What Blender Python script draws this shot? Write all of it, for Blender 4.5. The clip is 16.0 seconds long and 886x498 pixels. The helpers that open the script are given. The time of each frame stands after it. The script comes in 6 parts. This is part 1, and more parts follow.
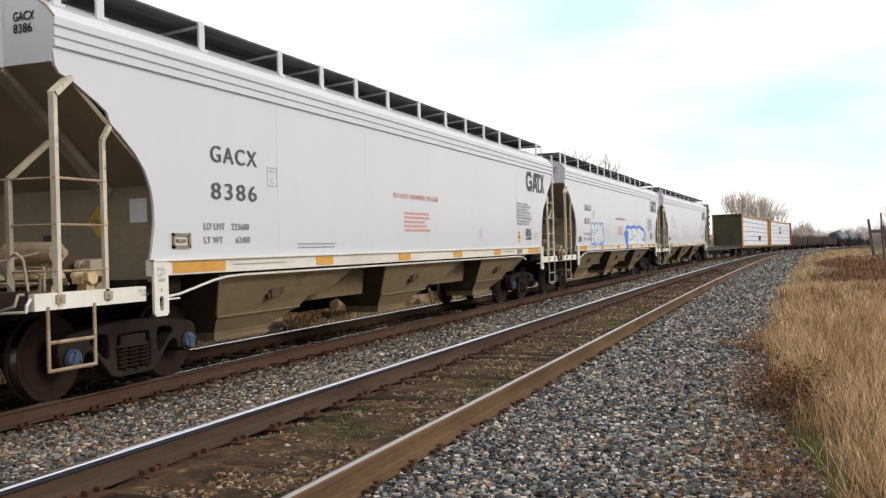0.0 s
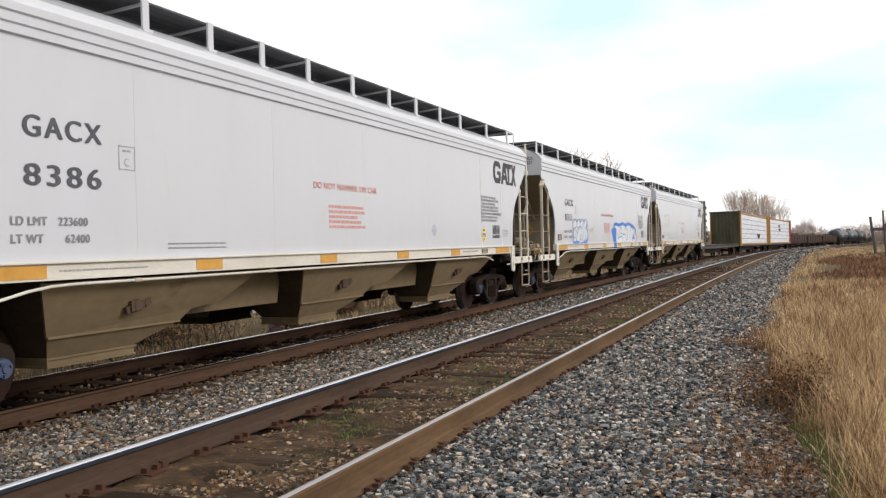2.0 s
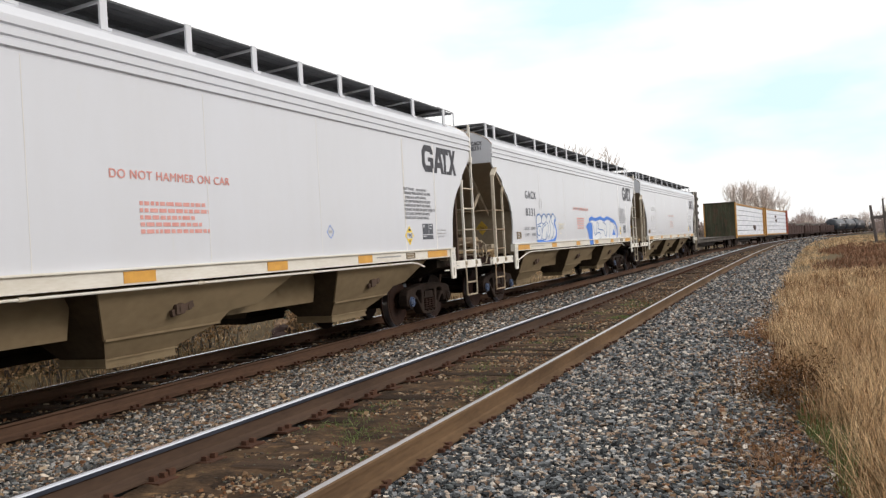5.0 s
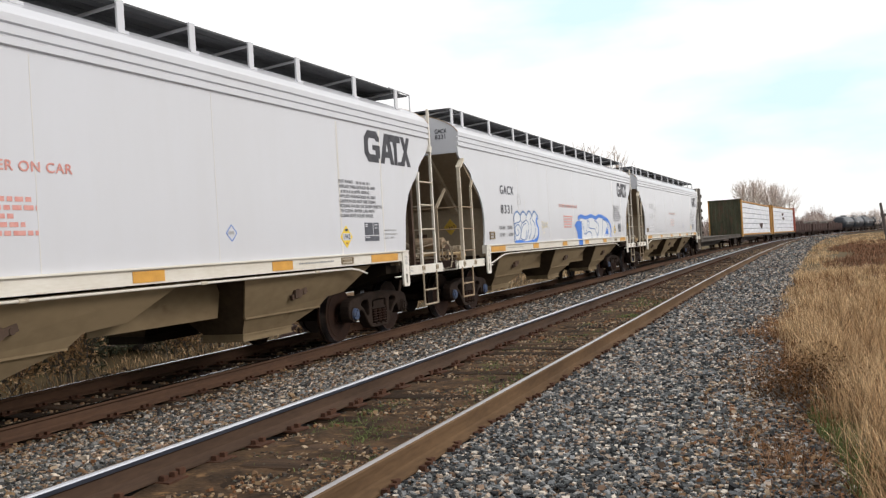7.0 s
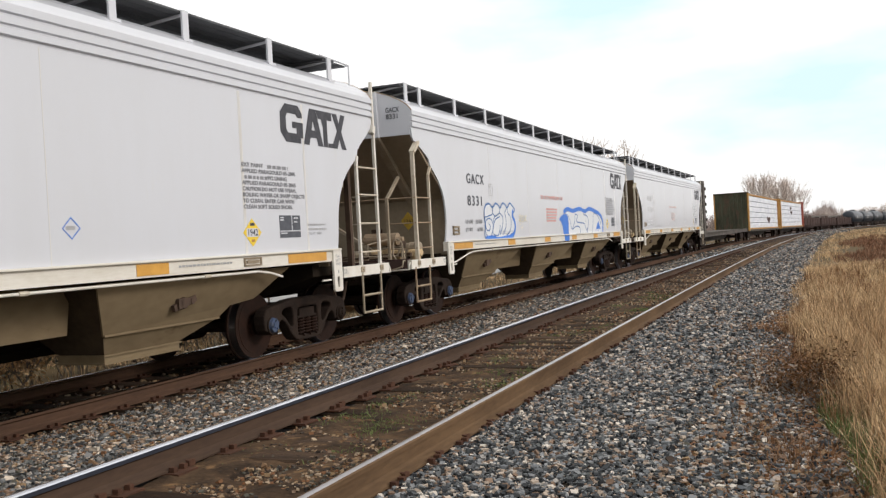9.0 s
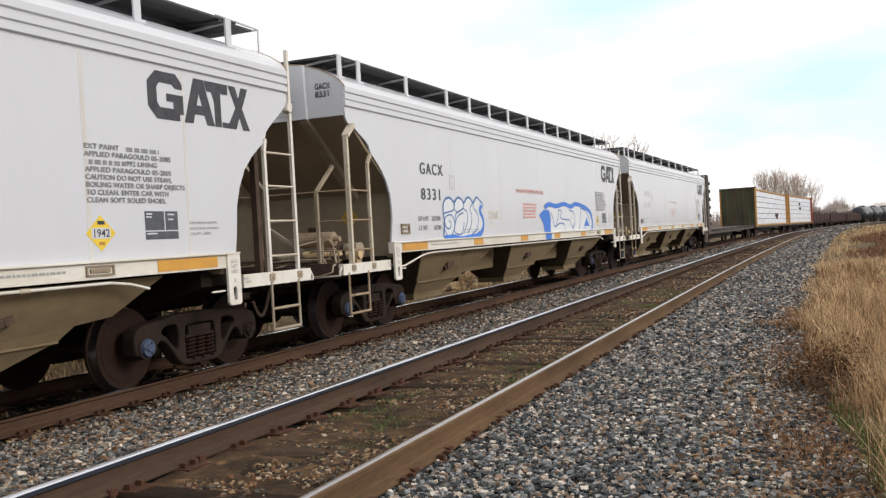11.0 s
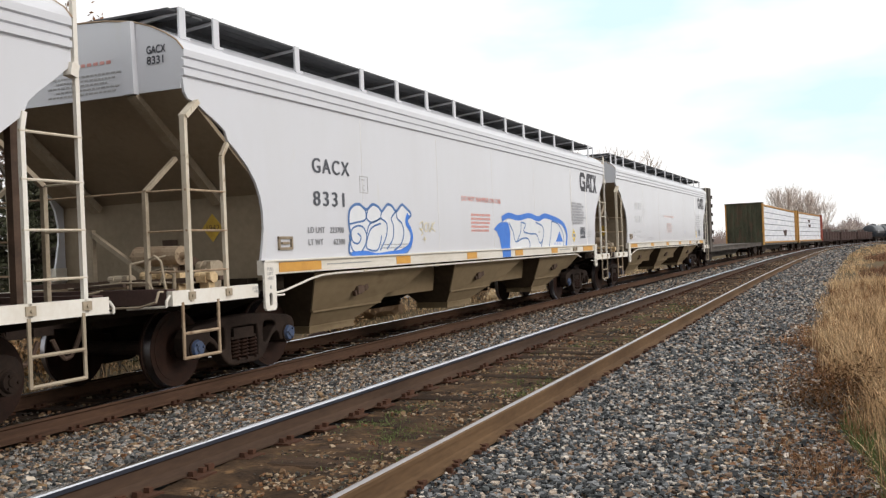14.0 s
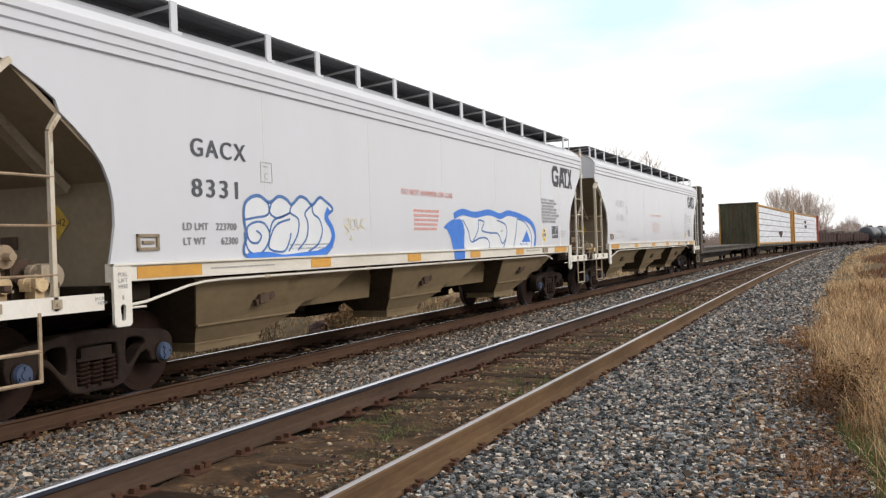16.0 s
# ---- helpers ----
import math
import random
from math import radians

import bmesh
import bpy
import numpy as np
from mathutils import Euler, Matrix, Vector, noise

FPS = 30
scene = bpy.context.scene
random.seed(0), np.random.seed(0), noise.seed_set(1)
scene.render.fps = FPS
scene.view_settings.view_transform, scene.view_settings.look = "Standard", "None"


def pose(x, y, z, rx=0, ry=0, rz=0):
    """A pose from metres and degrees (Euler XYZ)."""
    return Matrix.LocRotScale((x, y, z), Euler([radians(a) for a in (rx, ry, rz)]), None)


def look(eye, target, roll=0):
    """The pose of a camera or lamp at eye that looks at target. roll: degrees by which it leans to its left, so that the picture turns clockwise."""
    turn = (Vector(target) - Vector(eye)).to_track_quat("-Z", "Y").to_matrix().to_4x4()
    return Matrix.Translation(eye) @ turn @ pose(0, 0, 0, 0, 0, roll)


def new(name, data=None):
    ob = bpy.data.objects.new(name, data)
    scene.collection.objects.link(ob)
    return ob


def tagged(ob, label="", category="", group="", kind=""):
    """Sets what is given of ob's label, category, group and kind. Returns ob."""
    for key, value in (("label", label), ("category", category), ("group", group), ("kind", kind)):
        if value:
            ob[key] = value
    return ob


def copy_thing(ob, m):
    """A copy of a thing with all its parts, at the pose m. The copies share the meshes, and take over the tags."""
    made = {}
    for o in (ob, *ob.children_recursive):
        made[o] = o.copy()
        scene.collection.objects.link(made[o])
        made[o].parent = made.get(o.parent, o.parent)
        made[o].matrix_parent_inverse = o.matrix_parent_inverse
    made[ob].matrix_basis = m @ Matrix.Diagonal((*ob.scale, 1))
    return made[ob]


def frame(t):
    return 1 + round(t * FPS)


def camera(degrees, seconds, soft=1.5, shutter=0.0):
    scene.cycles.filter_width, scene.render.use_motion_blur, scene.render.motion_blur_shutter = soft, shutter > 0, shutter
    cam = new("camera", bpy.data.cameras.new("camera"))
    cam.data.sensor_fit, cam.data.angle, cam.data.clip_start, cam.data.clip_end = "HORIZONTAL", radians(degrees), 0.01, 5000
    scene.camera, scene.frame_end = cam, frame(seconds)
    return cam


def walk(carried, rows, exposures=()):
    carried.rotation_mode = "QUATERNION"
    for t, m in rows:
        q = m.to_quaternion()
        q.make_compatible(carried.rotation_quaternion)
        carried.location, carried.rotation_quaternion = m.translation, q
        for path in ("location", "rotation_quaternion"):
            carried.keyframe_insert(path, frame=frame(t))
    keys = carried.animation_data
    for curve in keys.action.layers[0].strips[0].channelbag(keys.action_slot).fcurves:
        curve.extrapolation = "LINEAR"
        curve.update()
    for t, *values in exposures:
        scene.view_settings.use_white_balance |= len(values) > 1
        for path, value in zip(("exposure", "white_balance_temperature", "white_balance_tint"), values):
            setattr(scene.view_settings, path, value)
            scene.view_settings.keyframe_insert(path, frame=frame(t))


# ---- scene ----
cam = camera(51.22, 16.0, soft=1.35)
EYE = 1.346
TURNS = [
    (0, 20.93, 0.12, 2.13), (0.5, 20.71, -0.06, 2.17), (1, 21.01, -0.20, 1.78), (1.5, 21.30, -0.08, 1.97),
    (2, 21.03, -0.00, 2.15), (2.5, 20.70, -0.29, 2.37), (3, 20.29, -0.52, 2.61), (3.5, 20.18, -0.74, 2.62),
    (4, 20.44, -0.59, 2.85), (4.5, 20.75, -0.08, 3.45), (7, 21.61, 0.00, 3.94), (7.5, 21.99, -0.55, 2.55),
    (8, 22.19, -0.62, 3.50), (8.5, 22.01, -0.53, 3.41), (9, 22.18, -0.37, 3.78), (11.5, 23.08, -0.63, 3.54),
    (12, 23.44, -0.43, 2.95), (12.5, 23.54, -0.05, 3.15), (13, 24.09, 0.48, 2.81), (13.5, 23.80, 0.51, 2.96),
    (14, 23.50, 0.24, 2.96), (14.5, 22.88, 0.28, 2.61), (15, 22.61, 0.03, 1.93), (15.5, 23.23, 0.09, 2.27),
    (16, 23.41, 0.15, 2.55)]
walk(cam, [(t, pose(0, 0, EYE, 90 + p, r, y)) for t, y, p, r in TURNS])

# ---- light ----
world = bpy.data.worlds.new("sky")
scene.world = world
world.use_nodes = True
SUN_EL, SUN_AZ = 27, 89            # degrees; azimuth from +y towards +x


def build_world():
    nt = world.node_tree
    n, l = nt.nodes, nt.links
    bg = n["Background"]
    sky = n.new("ShaderNodeTexSky")
    sky.sky_type, sky.sun_disc = "NISHITA", False
    sky.sun_elevation, sky.sun_rotation = radians(SUN_EL), radians(SUN_AZ)
    tc = n.new("ShaderNodeTexCoord")
    mp = n.new("ShaderNodeMapping")
    mp.inputs["Scale"].default_value = (1.6, 1.6, 5.0)
    ns = n.new("ShaderNodeTexNoise")
    ns.inputs["Scale"].default_value, ns.inputs["Detail"].default_value = 5.0, 6
    low = None                                                # thin places in the cloud, with ragged edges
    for centre, size in (((-0.187, 0.953, 0.239), (7.5, 7.5, 22.0)), ((0.012, 0.993, 0.12), (7.0, 7.0, 19.0)), ((0.75, 0.30, 0.55), (3.0, 3.0, 6.0)), ((-0.6, -0.6, 0.5), (3.0, 3.0, 6.0))):
        off = n.new("ShaderNodeVectorMath")
        off.operation = "SUBTRACT"
        off.inputs[1].default_value = centre
        fit = n.new("ShaderNodeVectorMath")
        fit.operation = "MULTIPLY"
        fit.inputs[1].default_value = size
        ln = n.new("ShaderNodeVectorMath")
        ln.operation = "LENGTH"
        l.new(tc.outputs["Generated"], off.inputs[0])
        l.new(off.outputs[0], fit.inputs[0])
        l.new(fit.outputs[0], ln.inputs[0])
        if low is None:
            low = ln.outputs["Value"]
        else:
            mn = n.new("ShaderNodeMath")
            mn.operation = "MINIMUM"
            l.new(low, mn.inputs[0])
            l.new(ln.outputs["Value"], mn.inputs[1])
            low = mn.outputs[0]
    rag = n.new("ShaderNodeMath")
    rag.operation = "MULTIPLY_ADD"
    rag.inputs[1].default_value = 2.6
    l.new(ns.outputs["Fac"], rag.inputs[0])
    l.new(low, rag.inputs[2])
    ramp = n.new("ShaderNodeMapRange")
    ramp.inputs[1].default_value, ramp.inputs[2].default_value = 1.45, 2.7
    cloud = n.new("ShaderNodeMixRGB")
    cloud.inputs[1].default_value = (8.9, 11.4, 12.6, 1)      # thin veil
    mix = n.new("ShaderNodeMixRGB")
    mix.inputs[0].default_value = 0.96
    cloud.inputs[2].default_value = (12.5, 12.4, 12.3, 1)      # bright cloud deck, in the sky texture's units
    bg.inputs["Strength"].default_value = 0.1
    l.new(tc.outputs["Generated"], mp.inputs["Vector"])
    l.new(mp.outputs["Vector"], ns.inputs["Vector"])
    l.new(rag.outputs[0], ramp.inputs[0])
    l.new(ramp.outputs[0], cloud.inputs[0])
    l.new(cloud.outputs["Color"], mix.inputs[2])
    l.new(sky.outputs["Color"], mix.inputs[1])
    l.new(mix.outputs["Color"], bg.inputs["Color"])


build_world()
sun = new("sun", bpy.data.lights.new("sun", "SUN"))
sun.data.energy, sun.data.angle, sun.data.color = 1.95, radians(18), (1.0, 0.945, 0.90)
sun.matrix_world = look((math.sin(radians(SUN_AZ)) * 50, math.cos(radians(SUN_AZ)) * 50, 50 * math.tan(radians(SUN_EL))), (0, 0, 0))
scene.view_settings.exposure = -0.16


# ---- materials ----
def mat(name, col, col2=None, rough=0.7, metal=0.0, scale=6.0, fine=60.0, bump=0.0, spots=None, spot_lo=0.6, rnd=0.0,
        coord="Object", stretch=(1, 1, 1), rnd_island=False, spec=0.25):
    """Two-scale noise colour, optional stain colour, optional variation per object or per island."""
    m = bpy.data.materials.new(name)
    m.use_nodes = True
    n, l = m.node_tree.nodes, m.node_tree.links
    b = n["Principled BSDF"]
    b.inputs["Roughness"].default_value, b.inputs["Metallic"].default_value = rough, metal
    b.inputs["Specular IOR Level"].default_value = spec
    col2 = col2 or tuple(c * 0.75 for c in col)
    tc = n.new("ShaderNodeTexCoord")
    mp = n.new("ShaderNodeMapping")
    mp.inputs["Scale"].default_value = stretch
    l.new(tc.outputs[coord], mp.inputs["Vector"])
    a = n.new("ShaderNodeTexNoise")
    a.inputs["Scale"].default_value, a.inputs["Detail"].default_value = scale, 5
    f = n.new("ShaderNodeTexNoise")
    f.inputs["Scale"].default_value, f.inputs["Detail"].default_value = fine, 3
    for t in (a, f):
        l.new(mp.outputs["Vector"], t.inputs["Vector"])
    add = n.new("ShaderNodeMath")
    add.operation = "MULTIPLY_ADD"
    add.inputs[1].default_value = 0.45
    l.new(f.outputs["Fac"], add.inputs[0])
    l.new(a.outputs["Fac"], add.inputs[2])
    r = n.new("ShaderNodeMapRange")
    r.inputs[1].default_value, r.inputs[2].default_value = 0.5, 0.95
    l.new(add.outputs[0], r.inputs[0])
    mx = n.new("ShaderNodeMixRGB")
    mx.inputs[1].default_value, mx.inputs[2].default_value = (*col, 1), (*col2, 1)
    l.new(r.outputs[0], mx.inputs[0])
    out = mx.outputs[0]
    if spots:
        s = n.new("ShaderNodeTexNoise")
        s.inputs["Scale"].default_value, s.inputs["Detail"].default_value, s.inputs["Roughness"].default_value = scale * 2.3, 7, 0.65
        l.new(mp.outputs["Vector"], s.inputs["Vector"])
        sr = n.new("ShaderNodeMapRange")
        sr.inputs[1].default_value, sr.inputs[2].default_value = spot_lo, spot_lo + 0.12
        l.new(s.outputs["Fac"], sr.inputs[0])
        sm = n.new("ShaderNodeMixRGB")
        sm.inputs[2].default_value = (*spots, 1)
        l.new(sr.outputs[0], sm.inputs[0])
        l.new(out, sm.inputs[1])
        out = sm.outputs[0]
    if rnd:
        if rnd_island:
            ob = n.new("ShaderNodeNewGeometry")
            val = ob.outputs["Random Per Island"]
        else:
            ob = n.new("ShaderNodeObjectInfo")
            val = ob.outputs["Random"]
        hs = n.new("ShaderNodeHueSaturation")
        rr = n.new("ShaderNodeMapRange")
        rr.inputs[3].default_value, rr.inputs[4].default_value = 1 - rnd, 1 + rnd
        l.new(val, rr.inputs[0])
        l.new(rr.outputs[0], hs.inputs["Value"])
        l.new(out, hs.inputs["Color"])
        out = hs.outputs[0]
    l.new(out, b.inputs["Base Color"])
    if bump:
        bp = n.new("ShaderNodeBump")
        bp.inputs["Strength"].default_value, bp.inputs["Distance"].default_value = bump, 0.02
        l.new(add.outputs[0], bp.inputs["Height"])
        l.new(bp.outputs[0], b.inputs["Normal"])
    return m


def pebble_mat(name, cols, dull=1.0):
    """Stones: each island takes one of several colours."""
    m = mat(name, (0.2, 0.2, 0.2), rough=0.85, scale=12, fine=90, bump=0.3)
    n, l = m.node_tree.nodes, m.node_tree.links
    g = n.new("ShaderNodeNewGeometry")
    r = n.new("ShaderNodeValToRGB")
    r.color_ramp.interpolation = "CONSTANT"
    e = r.color_ramp.elements
    while len(e) < len(cols):
        e.new(0.5)
    for i, c in enumerate(cols):
        e[i].position, e[i].color = i / len(cols), (*[v * dull for v in c], 1)
    l.new(g.outputs["Random Per Island"], r.inputs[0])
    b = n["Principled BSDF"]
    old = b.inputs["Base Color"].links[0].from_socket
    mx = n.new("ShaderNodeMixRGB")
    mx.blend_type, mx.inputs[0].default_value = "MULTIPLY", 0.0
    l.new(r.outputs[0], mx.inputs[1])
    l.new(old, mx.inputs[2])
    l.new(mx.outputs[0], b.inputs["Base Color"])
    return m


STONES = [(0.112, 0.118, 0.121), (0.040, 0.042, 0.044), (0.175, 0.178, 0.180), (0.22, 0.150, 0.105), (0.068, 0.072, 0.075), (0.55, 0.49, 0.42), (0.094, 0.101, 0.101),
          (0.022, 0.023, 0.025), (0.30, 0.285, 0.265), (0.165, 0.108, 0.074), (0.128, 0.135, 0.141), (0.058, 0.062, 0.065), (0.044, 0.047, 0.051), (0.39, 0.315, 0.25), (0.082, 0.087, 0.089), (0.225, 0.230, 0.235)]
M_STONE = pebble_mat("ballast_stone", [tuple(v * (0.86 if max(c) < 0.1 else 1.12) for v in c) for c in STONES], 0.93)
M_STONE_PALE = pebble_mat("dusty_ballast_stone", [tuple(v * w for v, w in zip(c, (1.08, 1.03, 0.97))) for c in STONES])
M_STONE_BROWN = pebble_mat("rusty_ballast_stone", [(0.150, 0.088, 0.046), (0.25, 0.165, 0.092), (0.052, 0.036, 0.026), (0.37, 0.28, 0.19), (0.165, 0.078, 0.036), (0.030, 0.023, 0.019), (0.20, 0.138, 0.094), (0.075, 0.070, 0.054)])
# bed coloured near black to stand for the shade in gaps between stones
M_BED = mat("gravel_bed", (0.028, 0.030, 0.032), (0.014, 0.015, 0.016), rough=0.95, scale=1.2, fine=25, bump=0.9, spots=(0.06, 0.0425, 0.0275), spot_lo=0.55, spec=0.1)
M_DIRT = mat("oily_brown_dirt", (0.098, 0.060, 0.034), (0.018, 0.013, 0.010), rough=0.95, scale=3.2, fine=26, bump=1.0, spots=(0.20, 0.118, 0.058), spot_lo=0.57, spec=0.08)
# ground under the train, darkened in its colour for the train's shadow
M_TRAINSHADE = mat("train_shade_ground", (0.028, 0.019, 0.014), (0.015, 0.011, 0.009), rough=0.95, scale=1.6, fine=22, bump=0.8, spots=(0.075, 0.052, 0.034), spot_lo=0.60, spec=0.05)
M_SOIL = mat("dry_soil", (0.144, 0.102, 0.054), (0.084, 0.06, 0.033), rough=0.95, scale=0.8, fine=14, bump=0.6, spots=(0.096, 0.09, 0.036), spot_lo=0.58, spec=0.1)
M_WHITE = mat("hopper_white_paint", (0.582, 0.590, 0.628), (0.562, 0.566, 0.594), rough=0.26, scale=0.8, fine=4, spots=(0.565, 0.560, 0.545), spot_lo=0.63, stretch=(1, 1.3, 0.3), spec=0.95)
M_SILL = mat("creamy_sill_paint", (0.75, 0.715, 0.645), (0.61, 0.56, 0.475), rough=0.5, scale=2.2, fine=25, spots=(0.42, 0.31, 0.20), spot_lo=0.65, stretch=(1, 0.4, 2))
M_STRUT = mat("dusty_off_white_strut", (0.40, 0.335, 0.25), (0.27, 0.215, 0.15), rough=0.75, scale=2.5, fine=30, spots=(0.14, 0.09, 0.055), spot_lo=0.62)
M_LADDER = mat("rust_streaked_ladder_paint", (0.62, 0.56, 0.46), (0.46, 0.38, 0.275), rough=0.6, scale=2.2, fine=18, spots=(0.24, 0.145, 0.075), spot_lo=0.60, stretch=(1, 1, 0.6))
M_RUNG = mat("rusty_rung_steel", (0.40, 0.31, 0.215), (0.235, 0.155, 0.095), rough=0.75, scale=3.5, fine=30, spots=(0.12, 0.07, 0.04), spot_lo=0.6)
M_RUST = mat("rust_brown_post", (0.105, 0.066, 0.046), (0.06, 0.04, 0.03), rough=0.85, scale=4, fine=40)
M_SEAM = mat("dusty_weld_seam", (0.560, 0.535, 0.495), (0.60, 0.59, 0.575), rough=0.5, scale=1.5, fine=14)
M_WHITE2 = mat("white_frame_paint", (0.755, 0.725, 0.665), (0.65, 0.60, 0.52), rough=0.55, scale=3, fine=25, spots=(0.34, 0.21, 0.11), spot_lo=0.66)
M_TAN = mat("dusty_hopper_bay", (0.232, 0.174, 0.104), (0.160, 0.117, 0.068), rough=0.8, scale=0.9, fine=10, spots=(0.105, 0.070, 0.038), spot_lo=0.60, stretch=(1, 0.5, 1), spec=0.12)
# tan of dust, with the shade of the end recess mixed into the colour
M_GREYTAN = mat("dusty_shaded_end_sheet", (0.30, 0.24, 0.17), (0.22, 0.175, 0.12), rough=0.75, scale=1.0, fine=14, spots=(0.16, 0.115, 0.075), spot_lo=0.64, spec=0.12)
# shade beneath the car put into the colour of underside parts
M_UNDERSHADE = mat("underside_shade_black", (0.017, 0.013, 0.010), (0.032, 0.024, 0.017), rough=0.95, scale=2, fine=25, spec=0.05)
# darkened bay tan: the shade on sloping and far-side sheets is in the colour
M_BAYSHADE = mat("bay_shade_brown", (0.082, 0.058, 0.037), (0.042, 0.030, 0.020), rough=0.9, scale=1.5, fine=14, spec=0.08)
M_TRUCK = mat("dark_cast_steel", (0.019, 0.0135, 0.0115), (0.036, 0.024, 0.018), rough=0.8, scale=5, fine=40, bump=0.3, spec=0.1)
M_WHEEL = mat("rusty_wheel_steel", (0.032, 0.0145, 0.0090), (0.017, 0.0090, 0.0065), rough=0.7, scale=5, fine=40, spec=0.15)
M_TREAD = mat("polished_steel", (0.42, 0.42, 0.45), (0.26, 0.25, 0.26), rough=0.32, metal=1.0, scale=5, fine=70)
M_BLUE = mat("blue_cap_paint", (0.05, 0.085, 0.18), (0.075, 0.085, 0.11), rough=0.7, scale=20, fine=90, spots=(0.03, 0.025, 0.02), spot_lo=0.6)
M_GRATE = mat("galvanised_grating", (0.10, 0.105, 0.11), (0.07, 0.07, 0.075), rough=0.7, metal=0.3, scale=6, fine=80)
M_ORANGE = mat("orange_reflector", (0.68, 0.36, 0.075), (0.55, 0.28, 0.06), rough=0.45, scale=6, fine=60)
M_RAIL = mat("rusty_rail_web", (0.086, 0.054, 0.037), (0.046, 0.030, 0.022), rough=0.85, scale=3, fine=40, bump=0.2, stretch=(1, 0.2, 1), spec=0.1)
M_RAIL_TAN = mat("dusty_rail_web", (0.150, 0.092, 0.050), (0.074, 0.045, 0.026), rough=0.85, scale=3, fine=40, bump=0.2, stretch=(1, 0.2, 1), spec=0.1)
M_RAILTOP = mat("worn_rail_head", (0.80, 0.81, 0.85), (0.62, 0.63, 0.68), rough=0.18, metal=1.0, scale=2, fine=60, stretch=(1, 0.1, 1))
# polished head side, with a dark blue reflection put into the base colour
M_RAILSIDE = mat("blue_reflection_rail_side", (0.10, 0.115, 0.155), (0.05, 0.055, 0.075), rough=0.32, metal=0.7, scale=3, fine=50, stretch=(1, 0.1, 1))
M_RAILTOP2 = mat("dull_rail_head", (0.50, 0.48, 0.49), (0.34, 0.32, 0.32), rough=0.28, metal=0.9, scale=2, fine=60, stretch=(1, 0.1, 1))
M_RAIL_FAR = mat("orange_brown_rail_web", (0.108, 0.060, 0.037), (0.060, 0.035, 0.024), rough=0.85, scale=3, fine=40, bump=0.2, stretch=(1, 0.2, 1), spec=0.1)
M_WEED = mat("dark_russet_weed", (0.135, 0.066, 0.030), (0.058, 0.034, 0.016), rough=0.9, scale=1.5, fine=12, rnd=0.6, rnd_island=True, spec=0.1)
# placard yellow dimmed to ochre for the shade at the car's end
M_TAGPLATE = mat("shaded_ochre_placard", (0.56, 0.37, 0.05), (0.42, 0.26, 0.04), rough=0.6, scale=9, fine=50)
M_PLATE = mat("rusty_tie_plate", (0.105, 0.050, 0.031), (0.060, 0.031, 0.021), rough=0.9, scale=9, fine=60, bump=0.3, spec=0.1)
M_TIE = mat("weathered_tie_timber", (0.080, 0.050, 0.032), (0.022, 0.016, 0.012), rough=0.95, scale=2.5, fine=30, bump=0.9, stretch=(0.35, 3, 3), rnd=0.6, spots=(0.17, 0.092, 0.048), spot_lo=0.58, spec=0.08)
M_GRASS = mat("dry_grass", (0.68, 0.50, 0.295), (0.30, 0.175, 0.085), rough=0.9, scale=1.4, fine=8, rnd=0.68, rnd_island=True)
M_GRASS2 = mat("russet_weed", (0.30, 0.160, 0.078), (0.16, 0.085, 0.045), rough=0.9, scale=0.6, fine=9, rnd=0.5, rnd_island=True, spec=0.1)
M_RUSSET = mat("dark_russet_brush", (0.25, 0.135, 0.078), (0.13, 0.072, 0.05), rough=0.95, scale=0.5, fine=6, rnd=0.55, rnd_island=True, spec=0.05)
M_GREEN = mat("green_blade", (0.14, 0.17, 0.06), (0.09, 0.12, 0.04), rough=0.9, scale=1, fine=9, rnd=0.3, rnd_island=True)
M_BARK = mat("grey_bark", (0.17, 0.145, 0.125), (0.11, 0.095, 0.08), rough=0.95, scale=4, fine=30)
M_TWIG = mat("bare_twigs", (0.40, 0.315, 0.285), (0.29, 0.225, 0.205), rough=0.95, scale=1, fine=8)
M_PALETWIG = mat("pale_tree_twigs", (0.66, 0.575, 0.52), (0.56, 0.48, 0.43), rough=0.95, scale=1, fine=8)
M_ROCK = mat("tan_boulder", (0.36, 0.25, 0.16), (0.20, 0.125, 0.08), rough=0.95, scale=1.5, fine=14, bump=0.8, spots=(0.45, 0.36, 0.26), spot_lo=0.6, spec=0.1)
M_LITTER = mat("rusty_fallen_leaf", (0.26, 0.125, 0.062), (0.17, 0.09, 0.05), rough=0.9, scale=2, fine=20, rnd=0.5, rnd_island=True, spec=0.1)
M_LEAF = mat("tan_bush_leaf", (0.60, 0.40, 0.22), (0.36, 0.22, 0.115), rough=0.9, scale=0.7, fine=8, rnd=0.6, rnd_island=True, spec=0.1)
M_PINE = mat("pine_needles", (0.060, 0.068, 0.036), (0.045, 0.042, 0.026), rough=0.9, scale=1, fine=9, rnd=0.5, rnd_island=True)
M_INK = mat("dark_stencil_paint", (0.075, 0.08, 0.095), (0.11, 0.115, 0.13), rough=0.6, scale=12, fine=80)
M_INK_GREY = mat("faded_stencil_paint", (0.30, 0.30, 0.305), (0.42, 0.415, 0.41), rough=0.6, scale=12, fine=80)
M_FAINT = mat("very_faded_paint", (0.52, 0.53, 0.55), (0.60, 0.61, 0.62), rough=0.6, scale=12, fine=80)
M_FAINT_RED = mat("very_faded_red_paint", (0.64, 0.50, 0.48), (0.68, 0.56, 0.54), rough=0.6, scale=12, fine=80)
M_RED = mat("faded_red_paint", (0.60, 0.25, 0.22), (0.66, 0.36, 0.32), rough=0.6, scale=12, fine=80)
